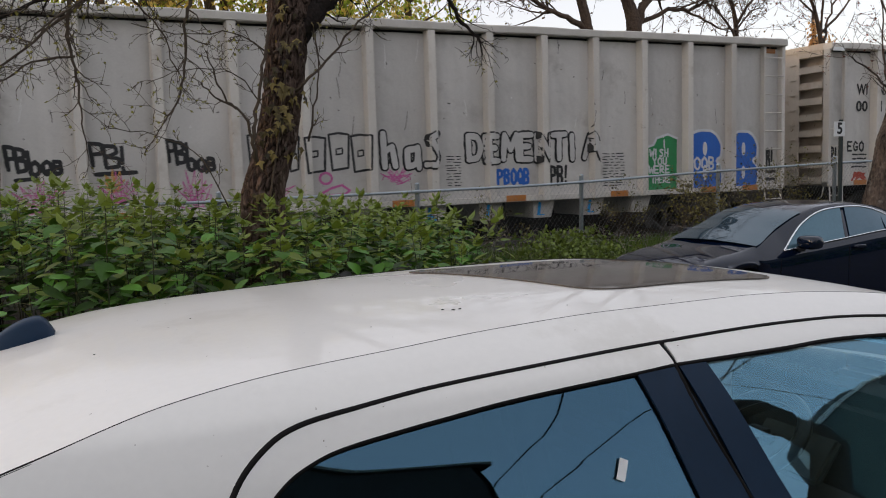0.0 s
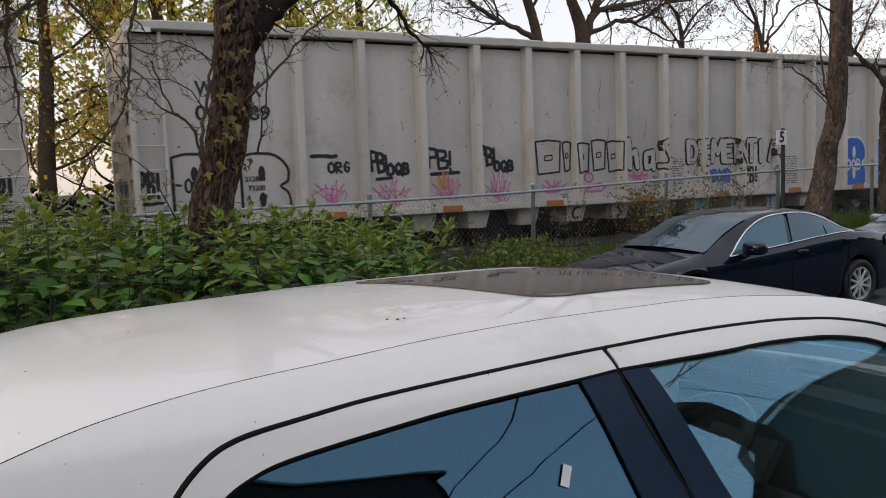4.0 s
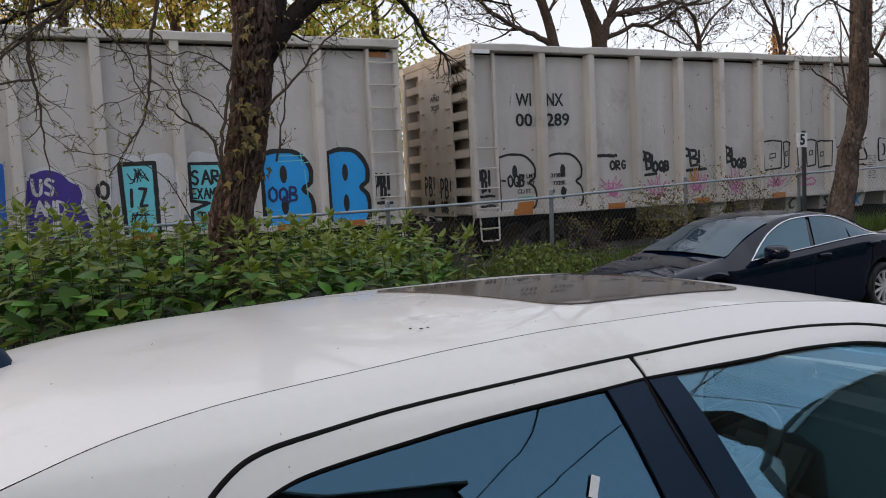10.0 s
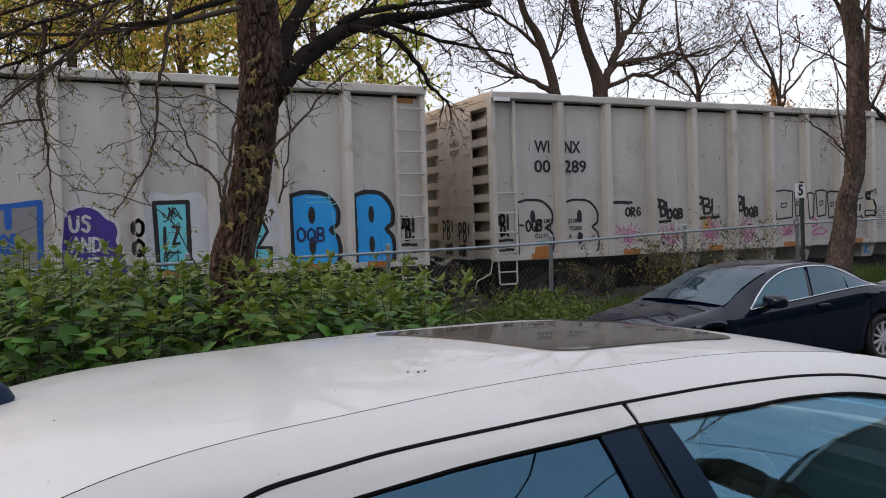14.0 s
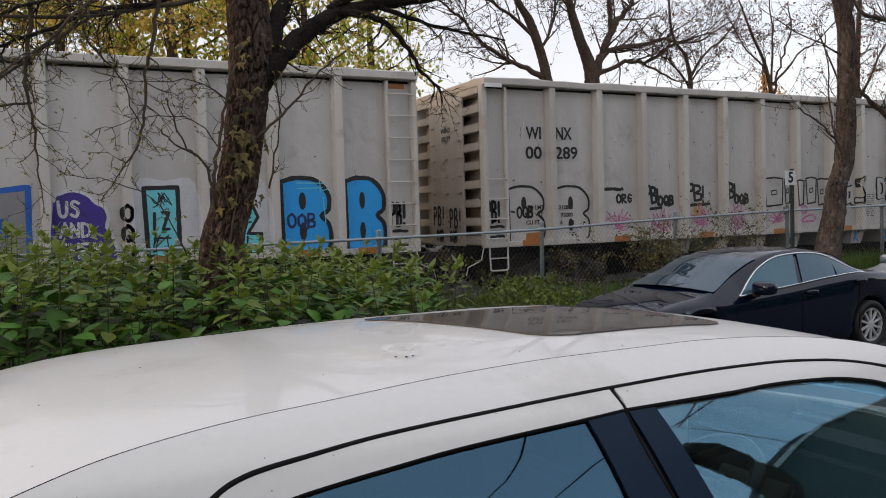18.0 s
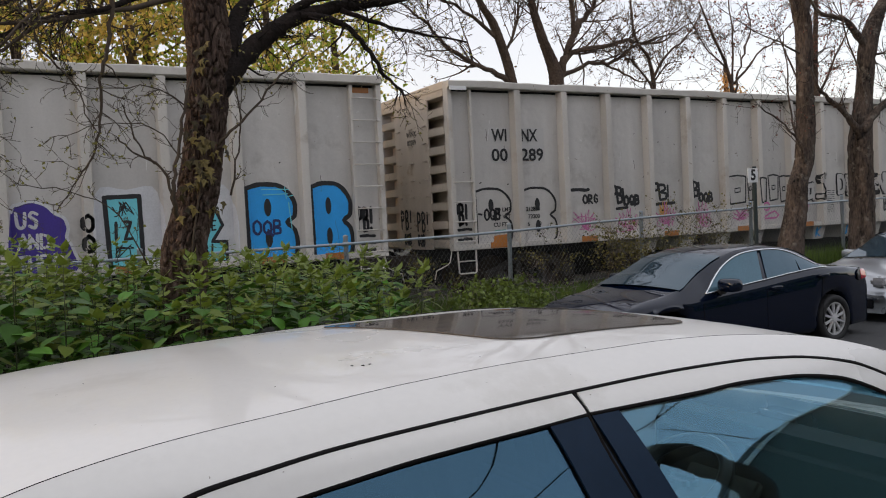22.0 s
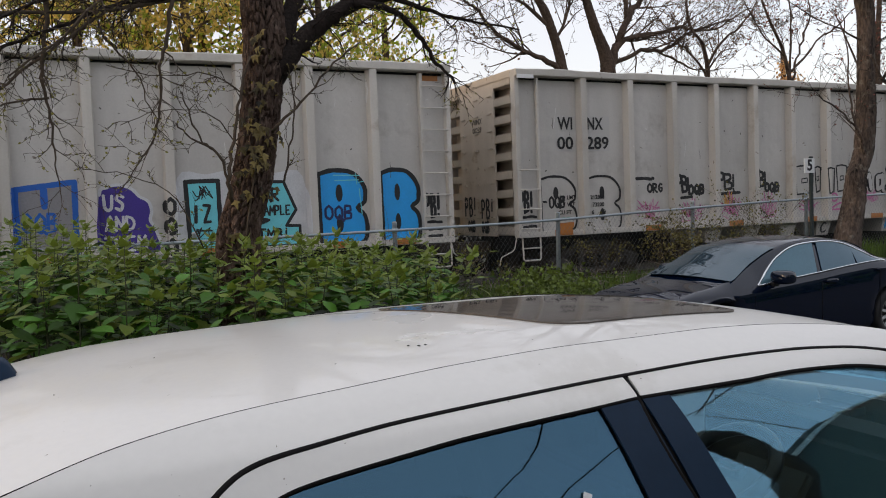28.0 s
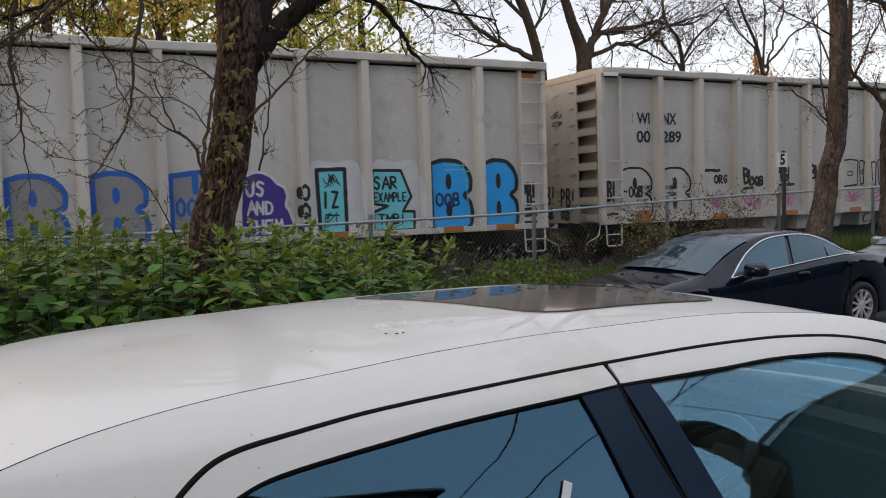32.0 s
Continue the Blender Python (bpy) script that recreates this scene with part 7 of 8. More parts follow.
def cables():
    pole = empty("utility_pole", "weathered wooden utility pole with a crossarm", "utility pole", m=pose(9.2, -1.9, 0))
    tube_part("shaft", [(0, 0, -0.3), (0, 0, 4.5), (0.03, 0, 9.4)], [0.16, 0.14, 0.11], TIE, pole, 14)
    part("crossarm", boxes((-0.05, -1.1, 8.7, 0.05, 1.1, 8.82), bevel=0.01), TIE, pole)
    # service drops from the pole to the houses
    for pts in ([(9.2, -1.9, 9.3), (8.0, -3.2, 9.5), (6.75, -5.0, 9.0), (7.1, -8.5, 7.8), (6.98, -12.2, 6.63)], [(9.2, -1.9, 7.4), (7.42, -6, 6.57), (7.68, -9.5, 5.96), (8.04, -12.2, 6.14)],
                [(9.2, -1.9, 8.7), (9.75, -6, 8.04), (13.15, -8.5, 7.69), (16.97, -11, 7.24)]):
        tagged(tube_part("cable", pts, 0.022, RUBBER, None, 5), "black service drop cable", "cable", "overhead cables")


cables()

# ---------------- graffiti and lettering on the cars ----------------
STROKES = {
    "A": [[(0, 0), (0.45, 1), (0.9, 0)], [(0.2, 0.4), (0.7, 0.4)]], "B": [[(0, 0), (0, 1), (0.55, 0.95), (0.6, 0.65), (0.1, 0.52), (0.65, 0.4), (0.6, 0.08), (0, 0)]],
    "C": [[(0.75, 0.85), (0.4, 1), (0.05, 0.6), (0.1, 0.2), (0.45, 0), (0.8, 0.2)]], "D": [[(0, 0), (0, 1), (0.5, 0.9), (0.75, 0.5), (0.5, 0.1), (0, 0)]],
    "E": [[(0.7, 1), (0, 1), (0, 0), (0.7, 0)], [(0, 0.5), (0.55, 0.5)]], "G": [[(0.7, 0.85), (0.35, 1), (0.05, 0.6), (0.1, 0.2), (0.4, 0), (0.7, 0.15), (0.72, 0.45), (0.45, 0.45)]], "H": [[(0, 0), (0, 1)], [(0.7, 0), (0.7, 1)], [(0, 0.5), (0.7, 0.5)]],
    "I": [[(0.2, 0), (0.2, 1)]], "K": [[(0, 0), (0, 1)], [(0.65, 1), (0, 0.45), (0.7, 0)]], "L": [[(0, 1), (0, 0), (0.6, 0)]],
    "M": [[(0, 0), (0.1, 1), (0.45, 0.4), (0.8, 1), (0.9, 0)]], "N": [[(0, 0), (0, 1), (0.7, 0), (0.7, 1)]],
    "O": [[(0.4, 1), (0.05, 0.7), (0.05, 0.3), (0.4, 0), (0.75, 0.3), (0.75, 0.7), (0.4, 1)]], "P": [[(0, 0), (0, 1), (0.6, 0.9), (0.6, 0.55), (0, 0.45)]],
    "Q": [[(0.4, 1), (0.05, 0.7), (0.05, 0.3), (0.4, 0), (0.75, 0.3), (0.75, 0.7), (0.4, 1)], [(0.45, 0.3), (0.85, -0.1)]],
    "R": [[(0, 0), (0, 1), (0.6, 0.9), (0.6, 0.55), (0.05, 0.48), (0.7, 0)]], "S": [[(0.65, 0.9), (0.3, 1), (0.05, 0.75), (0.6, 0.35), (0.4, 0), (0, 0.1)]],
    "T": [[(0, 1), (0.8, 1)], [(0.4, 1), (0.4, 0)]], "U": [[(0, 1), (0.05, 0.2), (0.35, 0), (0.65, 0.2), (0.7, 1)]],
    "W": [[(0, 1), (0.2, 0), (0.45, 0.7), (0.7, 0), (0.9, 1)]], "X": [[(0, 1), (0.7, 0)], [(0.7, 1), (0, 0)]], "Y": [[(0, 1), (0.35, 0.5), (0.7, 1)], [(0.35, 0.5), (0.35, 0)]],
    "Z": [[(0, 1), (0.7, 1), (0, 0), (0.7, 0)]], "1": [[(0.2, 0), (0.25, 1)]], "2": [[(0, 0.8), (0.35, 1), (0.65, 0.75), (0, 0), (0.7, 0)]], "!": [[(0.2, 1), (0.15, 0.35)], [(0.13, 0.1), (0.15, 0.02)]],
    "h": [[(0, 1), (0.05, 0)], [(0.05, 0.5), (0.4, 0.62), (0.55, 0)]], "a": [[(0.6, 0.6), (0.1, 0.5), (0.1, 0.05), (0.55, 0.15), (0.6, 0.6), (0.65, 0)]], "s": [[(0.55, 1.0), (0.1, 0.85), (0.5, 0.3), (0.3, 0.0), (0, 0.05)]],
    "i": [[(0.2, 0), (0.2, 0.65)], [(0.2, 0.85), (0.22, 0.95)]], "-": [[(0, 0.5), (0.5, 0.5)]], ".": [[(0.1, 0), (0.14, 0.04)]],
}


def drape(u, extra=0.0):
    """How far the painted skin stands at u: the panel, or the hat-shaped rib over it."""
    k = round(u / RIB)
    d = abs(u - k * RIB) if 0 <= k <= 14 else 9
    if 0 <= u <= 14 * RIB:
        y = -0.012 - BOW * (1 - (2 * ((u / RIB) % 1) - 1) ** 2)
    else:
        y = -0.012
    if d < RIB_FOOT:
        y = min(y, -0.012 - RIB_DEEP * min(1, (RIB_FOOT - d) / (RIB_FOOT - RIB_FACE)))
    return y - 0.004 - extra


ACROSS = (-1, -0.75, -0.5, -0.25, 0, 0.25, 0.5, 0.75, 1)


def ribbon(v, f, pts, width, extra=0.0):
    """A flat painted line along pts (u, z), laid over panels and ribs."""
    fine = []
    for (a, b), (c, d) in zip(pts, pts[1:]):
        n = max(1, int(math.hypot(c - a, d - b) / 0.03))
        fine += [(a + (c - a) * i / n, b + (d - b) * i / n) for i in range(n)]
    fine.append(pts[-1])
    m = len(fine)
    base = len(v)
    for i, (u, z) in enumerate(fine):
        a, b = fine[max(i - 1, 0)], fine[min(i + 1, m - 1)]
        du, dz = b[0] - a[0], b[1] - a[1]
        q = math.hypot(du, dz) or 1
        w = width * (0.5 + 0.08 * noise.noise(Vector((u * 9, z * 9, width * 50))))
        if i in (0, m - 1):
            w *= 0.75
        for s in ACROSS:
            uu, zz = u - s * dz / q * w, z + s * du / q * w
            v.append((uu, drape(uu, extra), zz))
    for i in range(m - 1):
        for k in range(8):
            f.append((base + 9 * i + k, base + 9 * i + k + 1, base + 9 * i + k + 10, base + 9 * i + k + 9))
    if width < 0.03 or len(pts) > 30:
        return
    for u, z in pts:  # round dabs at the ends and turns
        c = len(v)
        for k in range(10):
            uu = u + 0.48 * width * math.cos(k * 0.6283)
            v.append((uu, drape(uu, extra + 0.0004), z + 0.48 * width * math.sin(k * 0.6283)))
        f.append(tuple(range(c, c + 10)))


def tag(car, name, u, z, w, h, body, width, mat, label="", wobble=0.03, extra=0.0, slant=0.0):
    """Sprayed letters filling the box from (u, z), w wide and h high."""
    rng = random.Random(name + body + str(u))
    cell = w / len(body)
    for i, ch in enumerate(body):
        v, f = [], []
        dz = rng.uniform(-1, 1) * wobble * h
        for line in STROKES.get(ch, []):
            pts = [(u + i * cell + (x * 0.95 + rng.uniform(-1, 1) * wobble) * cell + slant * y * h, z + dz + (y + rng.uniform(-1, 1) * wobble) * h) for x, y in line]
            if len(pts) > 3 and ch in "BCDOPQRSUas2":
                fx, fz = curve_fn([(j, p[0]) for j, p in enumerate(pts)]), curve_fn([(j, p[1]) for j, p in enumerate(pts)])
                pts = [(fx(j / 4), fz(j / 4)) for j in range(4 * (len(pts) - 1) + 1)]
            ribbon(v, f, pts, width, extra)
        if v:
            mesh_part(name, v, f, mat, car, label)


def scrawl(car, name, u0, u1, z0, z1, width, mat, n, seed, label="", extra=0.0):
    rng = random.Random(seed)
    v, f = [], []
    for k in range(n):
        pts = [(rng.uniform(u0, u1), rng.uniform(z0, z1)) for j in range(4)]
        pts[1] = ((pts[0][0] + pts[1][0]) / 2, z1 - rng.random() * 0.1)
        fx, fz = curve_fn([(j, p[0]) for j, p in enumerate(pts)]), curve_fn([(j, p[1]) for j, p in enumerate(pts)])
        ribbon(v, f, [(fx(j / 5), fz(j / 5)) for j in range(16)], width, extra)
    return mesh_part(name, v, f, mat, car, label)


def spiky(car, u0, u1, z0, z1, mat, seed, label):
    """A thin sprayed scribble of spikes that fan up from one foot, with loops across it."""
    rng = random.Random(seed)
    v, f = [], []
    uc, w, h = (u0 + u1) / 2, u1 - u0, z1 - z0
    foot = (uc + rng.uniform(-0.1, 0.1) * w, z0 + 0.25 * h)
    for k in range(7):
        a = -0.9 + 1.8 * k / 6 + rng.uniform(-0.12, 0.12)
        r = rng.uniform(0.75, 1.1)
        tip = (foot[0] + 0.62 * w * r * math.sin(a), foot[1] + 0.85 * h * r * math.cos(a))
        ribbon(v, f, [(foot[0] + rng.uniform(-0.18, 0.02) * w, foot[1]), tip, (foot[0] + rng.uniform(0.0, 0.22) * w, foot[1] - 0.1 * h)], 0.015)
    for k in range(3):
        b, q = rng.uniform(0.2, 0.45), rng.uniform(0, 6.28)
        cu, cz = uc + rng.uniform(-0.12, 0.12) * w, z0 + rng.uniform(0.2, 0.5) * h
        ribbon(v, f, [(cu + b * w * math.cos(q + 0.5 * j), cz + 0.55 * b * h * math.sin(q + 0.5 * j) + 0.02 * (j % 3)) for j in range(10)], 0.015)
    return mesh_part("pink_scrawl" if mat is PINK_SPRAY else "orange_scrawl", v, f, mat, car, label)


def lines_of(car, name, u0, u1, z0, z1, rows, width, mat, seed, label=""):
    """Lines of small unreadable writing, as plain bars."""
    rng = random.Random(seed)
    v, f = [], []
    for r in range(rows):
        z = z1 - (z1 - z0) * (r + 0.5) / rows
        u = u0 + rng.random() * 0.05
        while u < u1:
            w = min(u1 - u, rng.uniform(0.08, 0.22))
            ribbon(v, f, [(u, z + rng.uniform(-0.01, 0.01)), (u + w, z + rng.uniform(-0.01, 0.01))], width)
            u += w + 0.04
    return tagged(mesh_part(name, v, f, mat, car, label), kind="stuff")


def area(car, name, outline, mat, label="", extra=0.0):
    """A filled patch of paint with a hand-drawn outline of few corners (u, z)."""
    bm = bmesh.new()
    bm.faces.new([bm.verts.new((u, 0, z)) for u, z in outline])
    lo, hi = min(u for u, z in outline), max(u for u, z in outline)
    cuts = [lo + 0.09 * i for i in range(1, int((hi - lo) / 0.09) + 1)]
    for k in range(15):
        cuts += [k * RIB + q for q in (-RIB_FOOT, -RIB_FACE, RIB_FACE, RIB_FOOT) if lo < k * RIB + q < hi]
    for c in cuts:
        bmesh.ops.bisect_plane(bm, geom=list(bm.verts) + list(bm.edges) + list(bm.faces), dist=1e-5, plane_co=(c, 0, 0), plane_no=(1, 0, 0))
    for q in bm.verts:
        q.co.y = drape(q.co.x, extra)
    bmesh.ops.triangulate(bm, faces=list(bm.faces))
    return part(name, bm, mat, car, label)


def round_out(corners, n=4):
    m = len(corners)
    out = []
    for i in range(m):
        p0, p1, p2, p3 = [Vector(corners[(i + k) % m]) for k in (-1, 0, 1, 2)]
        for s in range(n):
            t = s / n
            q = 0.5 * (2 * p1 + (p2 - p0) * t + (2 * p0 - 5 * p1 + 4 * p2 - p3) * t * t + (3 * p1 - p0 - 3 * p2 + p3) * t ** 3)
            out.append((q.x, q.y))
    return out


def bubble_letter(car, u0, u1, z0, z1, fill, edge, width, hole, low_hole=True):
    """A fat letter B: filled body, thick outline, oval eyes."""
    w, h = u1 - u0, z1 - z0
    right = [(u0 + w * a, z0 + h * b) for a, b in ((0.0, 0.95), (0.30, 1.0), (0.60, 0.99), (0.86, 0.88), (0.98, 0.72), (0.96, 0.58), (0.80, 0.50), (0.95, 0.40), (1.0, 0.24), (0.96, 0.08), (0.80, 0.0))]
    fx, fz = curve_fn([(j, p[0]) for j, p in enumerate(right)]), curve_fn([(j, p[1]) for j, p in enumerate(right)])
    pts = [(fx(j / 3), fz(j / 3)) for j in range(3 * (len(right) - 1) + 1)]
    outline = pts + [(u0 + w * 0.02, z0)]
    if fill:
        area(car, "letter_fill", outline, fill, "bold painted letter")
    v, f = [], []
    ribbon(v, f, [(u0 + w * 0.02, z0)] + pts + ([(u0 + w * 0.02, z0)] if fill else []), width, 0.003)
    mesh_part("letter_outline", v, f, edge, car)
    for k in ((0.70, 0.30) if low_hole else (0.70,)):
        c = (u0 + w * 0.42, z0 + h * k)
        area(car, "letter_eye", [(c[0] + 0.065 * w * math.cos(a) / 0.9, c[1] + 0.115 * h * math.sin(a)) for a in [2 * math.pi * i / 14 for i in range(14)]], hole, "", 0.004)


def stencil(car, body, u, z, cap, width=None, mat=STENCIL):
    return text_part("lettering", body, cap / 0.70, mat, car, pose(u, drape(u) - 0.008, z, 90), "black stencilled lettering", width=width, bold=min(0.010, cap * 0.03))


def outlined(car, name, u, z, w, h, body, label):
    tag(car, name, u, z, w, h, body, 0.185, BLACK_SPRAY, label, 0.03, 0.0)
    tag(car, name, u, z, w, h, body, 0.115, PALE_PATCH, "", 0.03, 0.022)


PALE_PATCH = material("pale_patch", (0.49, 0.47, 0.455), 0.6, vary=0.06, scale=3, bump=0.03)


def paint_car_a(car):
    bubble_letter(car, 15.98, 16.90, 1.14, 2.53, BLUE_SPRAY, BLACK_SPRAY, 0.085, BLACK_SPRAY)
    bubble_letter(car, 17.20, 17.99, 1.12, 2.53, BLUE_SPRAY, BLACK_SPRAY, 0.085, BLACK_SPRAY)
    tag(car, "sprayed_letter", 16.09, 1.64, 0.56, 0.24, "OQB", 0.045, material("navy_spray", (0.02, 0.03, 0.12), 0.6), "navy sprayed letters", extra=0.006)
    area(car, "white_patch", round_out([(13.53, 2.44), (14.0, 2.49), (14.50, 2.44), (14.47, 1.2), (13.53, 1.2)]), WHITE_SPRAY)
    area(car, "turquoise_block", [(13.66, 2.37), (14.2, 2.38), (14.21, 1.2), (13.69, 1.2)], CYAN_SPRAY, "turquoise block letter", 0.002)
    v, f = [], []
    ribbon(v, f, [(13.70, 1.2), (13.66, 2.37), (14.2, 2.38), (14.21, 1.2)], 0.075, 0.005)
    mesh_part("letter_outline", v, f, BLACK_SPRAY, car)
    tag(car, "sprayed_letter", 13.78, 1.68, 0.32, 0.28, "1Z", 0.05, BLACK_SPRAY, "", extra=0.006)
    scrawl(car, "black_scrawl", 13.75, 14.12, 2.05, 2.30, 0.018, BLACK_SPRAY, 5, 44, "thin black scrawl", 0.006)
    scrawl(car, "black_scrawl", 13.75, 14.12, 1.30, 1.60, 0.018, BLACK_SPRAY, 4, 45, "thin black scrawl", 0.006)
    v, f = [], []
    for pts in ([(16.26, 2.44), (16.78, 2.43)], [(16.28, 2.34), (16.76, 2.35)], [(16.70, 2.48), (16.72, 2.26)], [(16.74, 2.30), (16.86, 2.32)], [(16.76, 2.2), (16.8, 1.7)]):
        ribbon(v, f, pts, 0.018, 0.006)
    mesh_part("scratch", v, f, CYAN_SPRAY, car, "pale scratches through the blue paint")
    area(car, "white_patch", round_out([(14.75, 2.45), (15.2, 2.5), (15.70, 2.44), (15.72, 1.2), (14.75, 1.2)]), WHITE_SPRAY)
    arrow = [(14.76, 2.35), (15.34, 2.34), (15.55, 1.84), (15.36, 1.56), (15.61, 1.55), (15.6, 1.2), (14.76, 1.2), (14.76, 1.56), (15.05, 1.67), (14.76, 1.72)]
    area(car, "turquoise_block", arrow, CYAN_SPRAY, "turquoise block letter", 0.002)
    v, f = [], []
    ribbon(v, f, arrow + arrow[:1], 0.055, 0.005)
    mesh_part("letter_outline", v, f, BLACK_SPRAY, car)
    tag(car, "sprayed_letter", 14.79, 2.0, 0.50, 0.22, "SAR", 0.042, BLACK_SPRAY, "", extra=0.006)
    tag(car, "sprayed_letter", 14.78, 1.76, 0.68, 0.16, "EXAMPLE", 0.032, BLACK_SPRAY, "", extra=0.006)
    tag(car, "sprayed_letter", 14.86, 1.33, 0.62, 0.18, "TMB!", 0.036, BLACK_SPRAY, "", extra=0.006)
    for k, ch in enumerate("OQO"):
        tag(car, "sprayed_letter", 13.30 - 0.0, 1.84 - 0.34 * k, 0.22, 0.25, ch, 0.06, BLACK_SPRAY, "", extra=0.0)
    cloud = round_out([(12.30, 2.16), (12.42, 2.30), (12.60, 2.34), (12.80, 2.27), (12.92, 2.14), (13.05, 2.06), (13.10, 1.90), (13.07, 1.74), (13.15, 1.58), (13.17, 1.2), (12.30, 1.2)])
    area(car, "purple_cloud", cloud, PURPLE_SPRAY, "purple cloud-shaped patch of paint")
    v, f = [], []
    ribbon(v, f, cloud[:36], 0.05, 0.003)
    mesh_part("letter_outline", v, f, WHITE_SPRAY, car)
    tag(car, "sprayed_letter", 12.37, 1.93, 0.36, 0.24, "US", 0.05, WHITE_SPRAY, "white sprayed letters", extra=0.005)
    tag(car, "sprayed_letter", 12.38, 1.60, 0.48, 0.22, "AND", 0.045, WHITE_SPRAY, "white sprayed letters", extra=0.005)
    tag(car, "sprayed_letter", 12.36, 1.26, 0.66, 0.22, "THEM", 0.045, WHITE_SPRAY, "white sprayed letters", extra=0.005)
    block = [(11.10, 1.2), (11.09, 2.29), (11.95, 2.40), (11.93, 1.2)]
    area(car, "grey_block", block, DULL_FILL)
    v, f = [], []
    ribbon(v, f, block, 0.09, 0.003)
    ribbon(v, f, [(11.50, 2.32), (11.50, 2.02)], 0.10, 0.003)
    mesh_part("letter_outline", v, f, ROYAL_SPRAY, car)
    tag(car, "sprayed_letter", 11.18, 1.62, 0.54, 0.28, "OQB", 0.05, ROYAL_SPRAY, "", extra=0.005)
    bubble_letter(car, 9.88, 10.72, 1.15, 2.35, DULL_FILL, ROYAL_SPRAY, 0.09, ROYAL_SPRAY)
    bubble_letter(car, 8.66, 9.50, 1.15, 2.32, DULL_FILL, ROYAL_SPRAY, 0.09, ROYAL_SPRAY)
    tag(car, "sprayed_letter", 18.11, 1.62, 0.38, 0.42, "PB!", 0.062, BLACK_SPRAY)
    lines_of(car, "small_writing", 18.14, 18.44, 1.16, 1.58, 3, 0.06, BLACK_SPRAY, 3)


def paint_car_b(car):
    for a, b in ((-0.60, -0.13), (0.13, 0.74)):
        area(car, "pale_patch", [(a, 3.60), (b, 3.60), (b, 2.86), (a, 2.86)], PALE_PATCH, "pale repainted patch", -0.002)
    for body, u, z, w in (("WI", -0.365, 3.43, 0.37), ("NX", 0.355, 3.43, 0.41), ("00", -0.38, 3.02, 0.40), ("289", 0.425, 3.02, 0.57)):
        stencil(car, body, u, z, 0.25, w)
    bubble_letter(car, -1.02, -0.14, 1.18, 2.34, None, BLACK_SPRAY, 0.05, BLACK_SPRAY, False)
    bubble_letter(car, 0.13, 1.01, 1.16, 2.33, None, BLACK_SPRAY, 0.05, BLACK_SPRAY)
    tag(car, "sprayed_letter", -0.95, 1.70, 0.56, 0.22, "-OQB", 0.045, BLACK_SPRAY)
    for body, u, z in (("LD LMT", -0.36, 1.89), ("LT WT", -0.36, 1.74), ("CU FT", -0.44, 1.58), ("212800", 0.38, 1.88), ("73200", 0.40, 1.72)):
        stencil(car, body, u, z, 0.085)
    stencil(car, "6", 0.26, 1.56, 0.085)
    stencil(car, "0", 0.55, 1.56, 0.085)
    lines_of(car, "small_writing", -0.6, -0.25, 1.40, 1.50, 1, 0.05, material("pale_green_mark", (0.15, 0.35, 0.30), 0.6), 9)
    area(car, "amber_patch", [(-0.60, 1.36), (-0.22, 1.38), (-0.20, 1.22), (-0.62, 1.22)], AMBER)
    tag(car, "sprayed_letter", -1.54, 1.62, 0.40, 0.42, "PB!", 0.062, BLACK_SPRAY)
    lines_of(car, "small_writing", -1.5, -1.15, 1.22, 1.62, 2, 0.06, BLACK_SPRAY, 4)
    lines_of(car, "sprayed_bars", 1.40, 1.90, 2.18, 2.32, 1, 0.075, BLACK_SPRAY, 5, "short black sprayed bars")
    tag(car, "sprayed_letter", 1.74, 1.96, 0.46, 0.18, "ORG", 0.05, BLACK_SPRAY)
    for u, z, w, body in ((2.60, 1.97, 0.46, "PB!"), (3.80, 2.02, 0.70, "PB!"), (4.98, 2.05, 0.46, "PB!")):
        for k, ch in enumerate(body):
            tag(car, "sprayed_letter", u + (0.30 * k + 0.02) * w, z - 0.045 * k, 0.46 * w, 0.36, ch, 0.066, BLACK_SPRAY, "black sprayed initials", slant=-0.10)
    for u, z in ((2.92, 1.88), (5.28, 1.88)):
        tag(car, "sprayed_letter", u, z, 0.50, 0.20, "OQB", 0.066, BLACK_SPRAY)
    for a, b in (((3.85, 1.86), (4.46, 1.88)), ((2.7, 1.80), (3.0, 1.82))):
        v, f = [], []
        ribbon(v, f, [a, b], 0.07)
        mesh_part("underline", v, f, BLACK_SPRAY, car)
    for k, (a, b, c, d) in enumerate(((1.40, 2.20, 1.28, 1.80), (2.58, 3.40, 1.22, 1.76), (3.84, 4.50, 1.24, 1.82), (5.02, 5.70, 1.18, 1.84), (6.35, 7.1, 1.35, 1.66), (8.72, 9.34, 1.52, 1.82))):
        spiky(car, a, b, c, d, PINK_SPRAY, 60 + k, "thin pink sprayed spiky scrawl")
    spiky(car, 3.90, 4.30, 1.50, 1.90, ORANGE_SPRAY, 71, "thin orange sprayed loops")
    v, f = [], []
    for r in (0.11,):
        ribbon(v, f, [(7.66 + r * math.cos(a), 1.68 + r * 0.9 * math.sin(a)) for a in [i * 0.5 for i in range(14)]], 0.045)
        ribbon(v, f, [(7.55, 1.40), (7.75, 1.5), (7.95, 1.55), (8.1, 1.45), (8.0, 1.38), (7.6, 1.37)], 0.045)
    mesh_part("pink_scrawl", v, f, PINK_SPRAY, car)
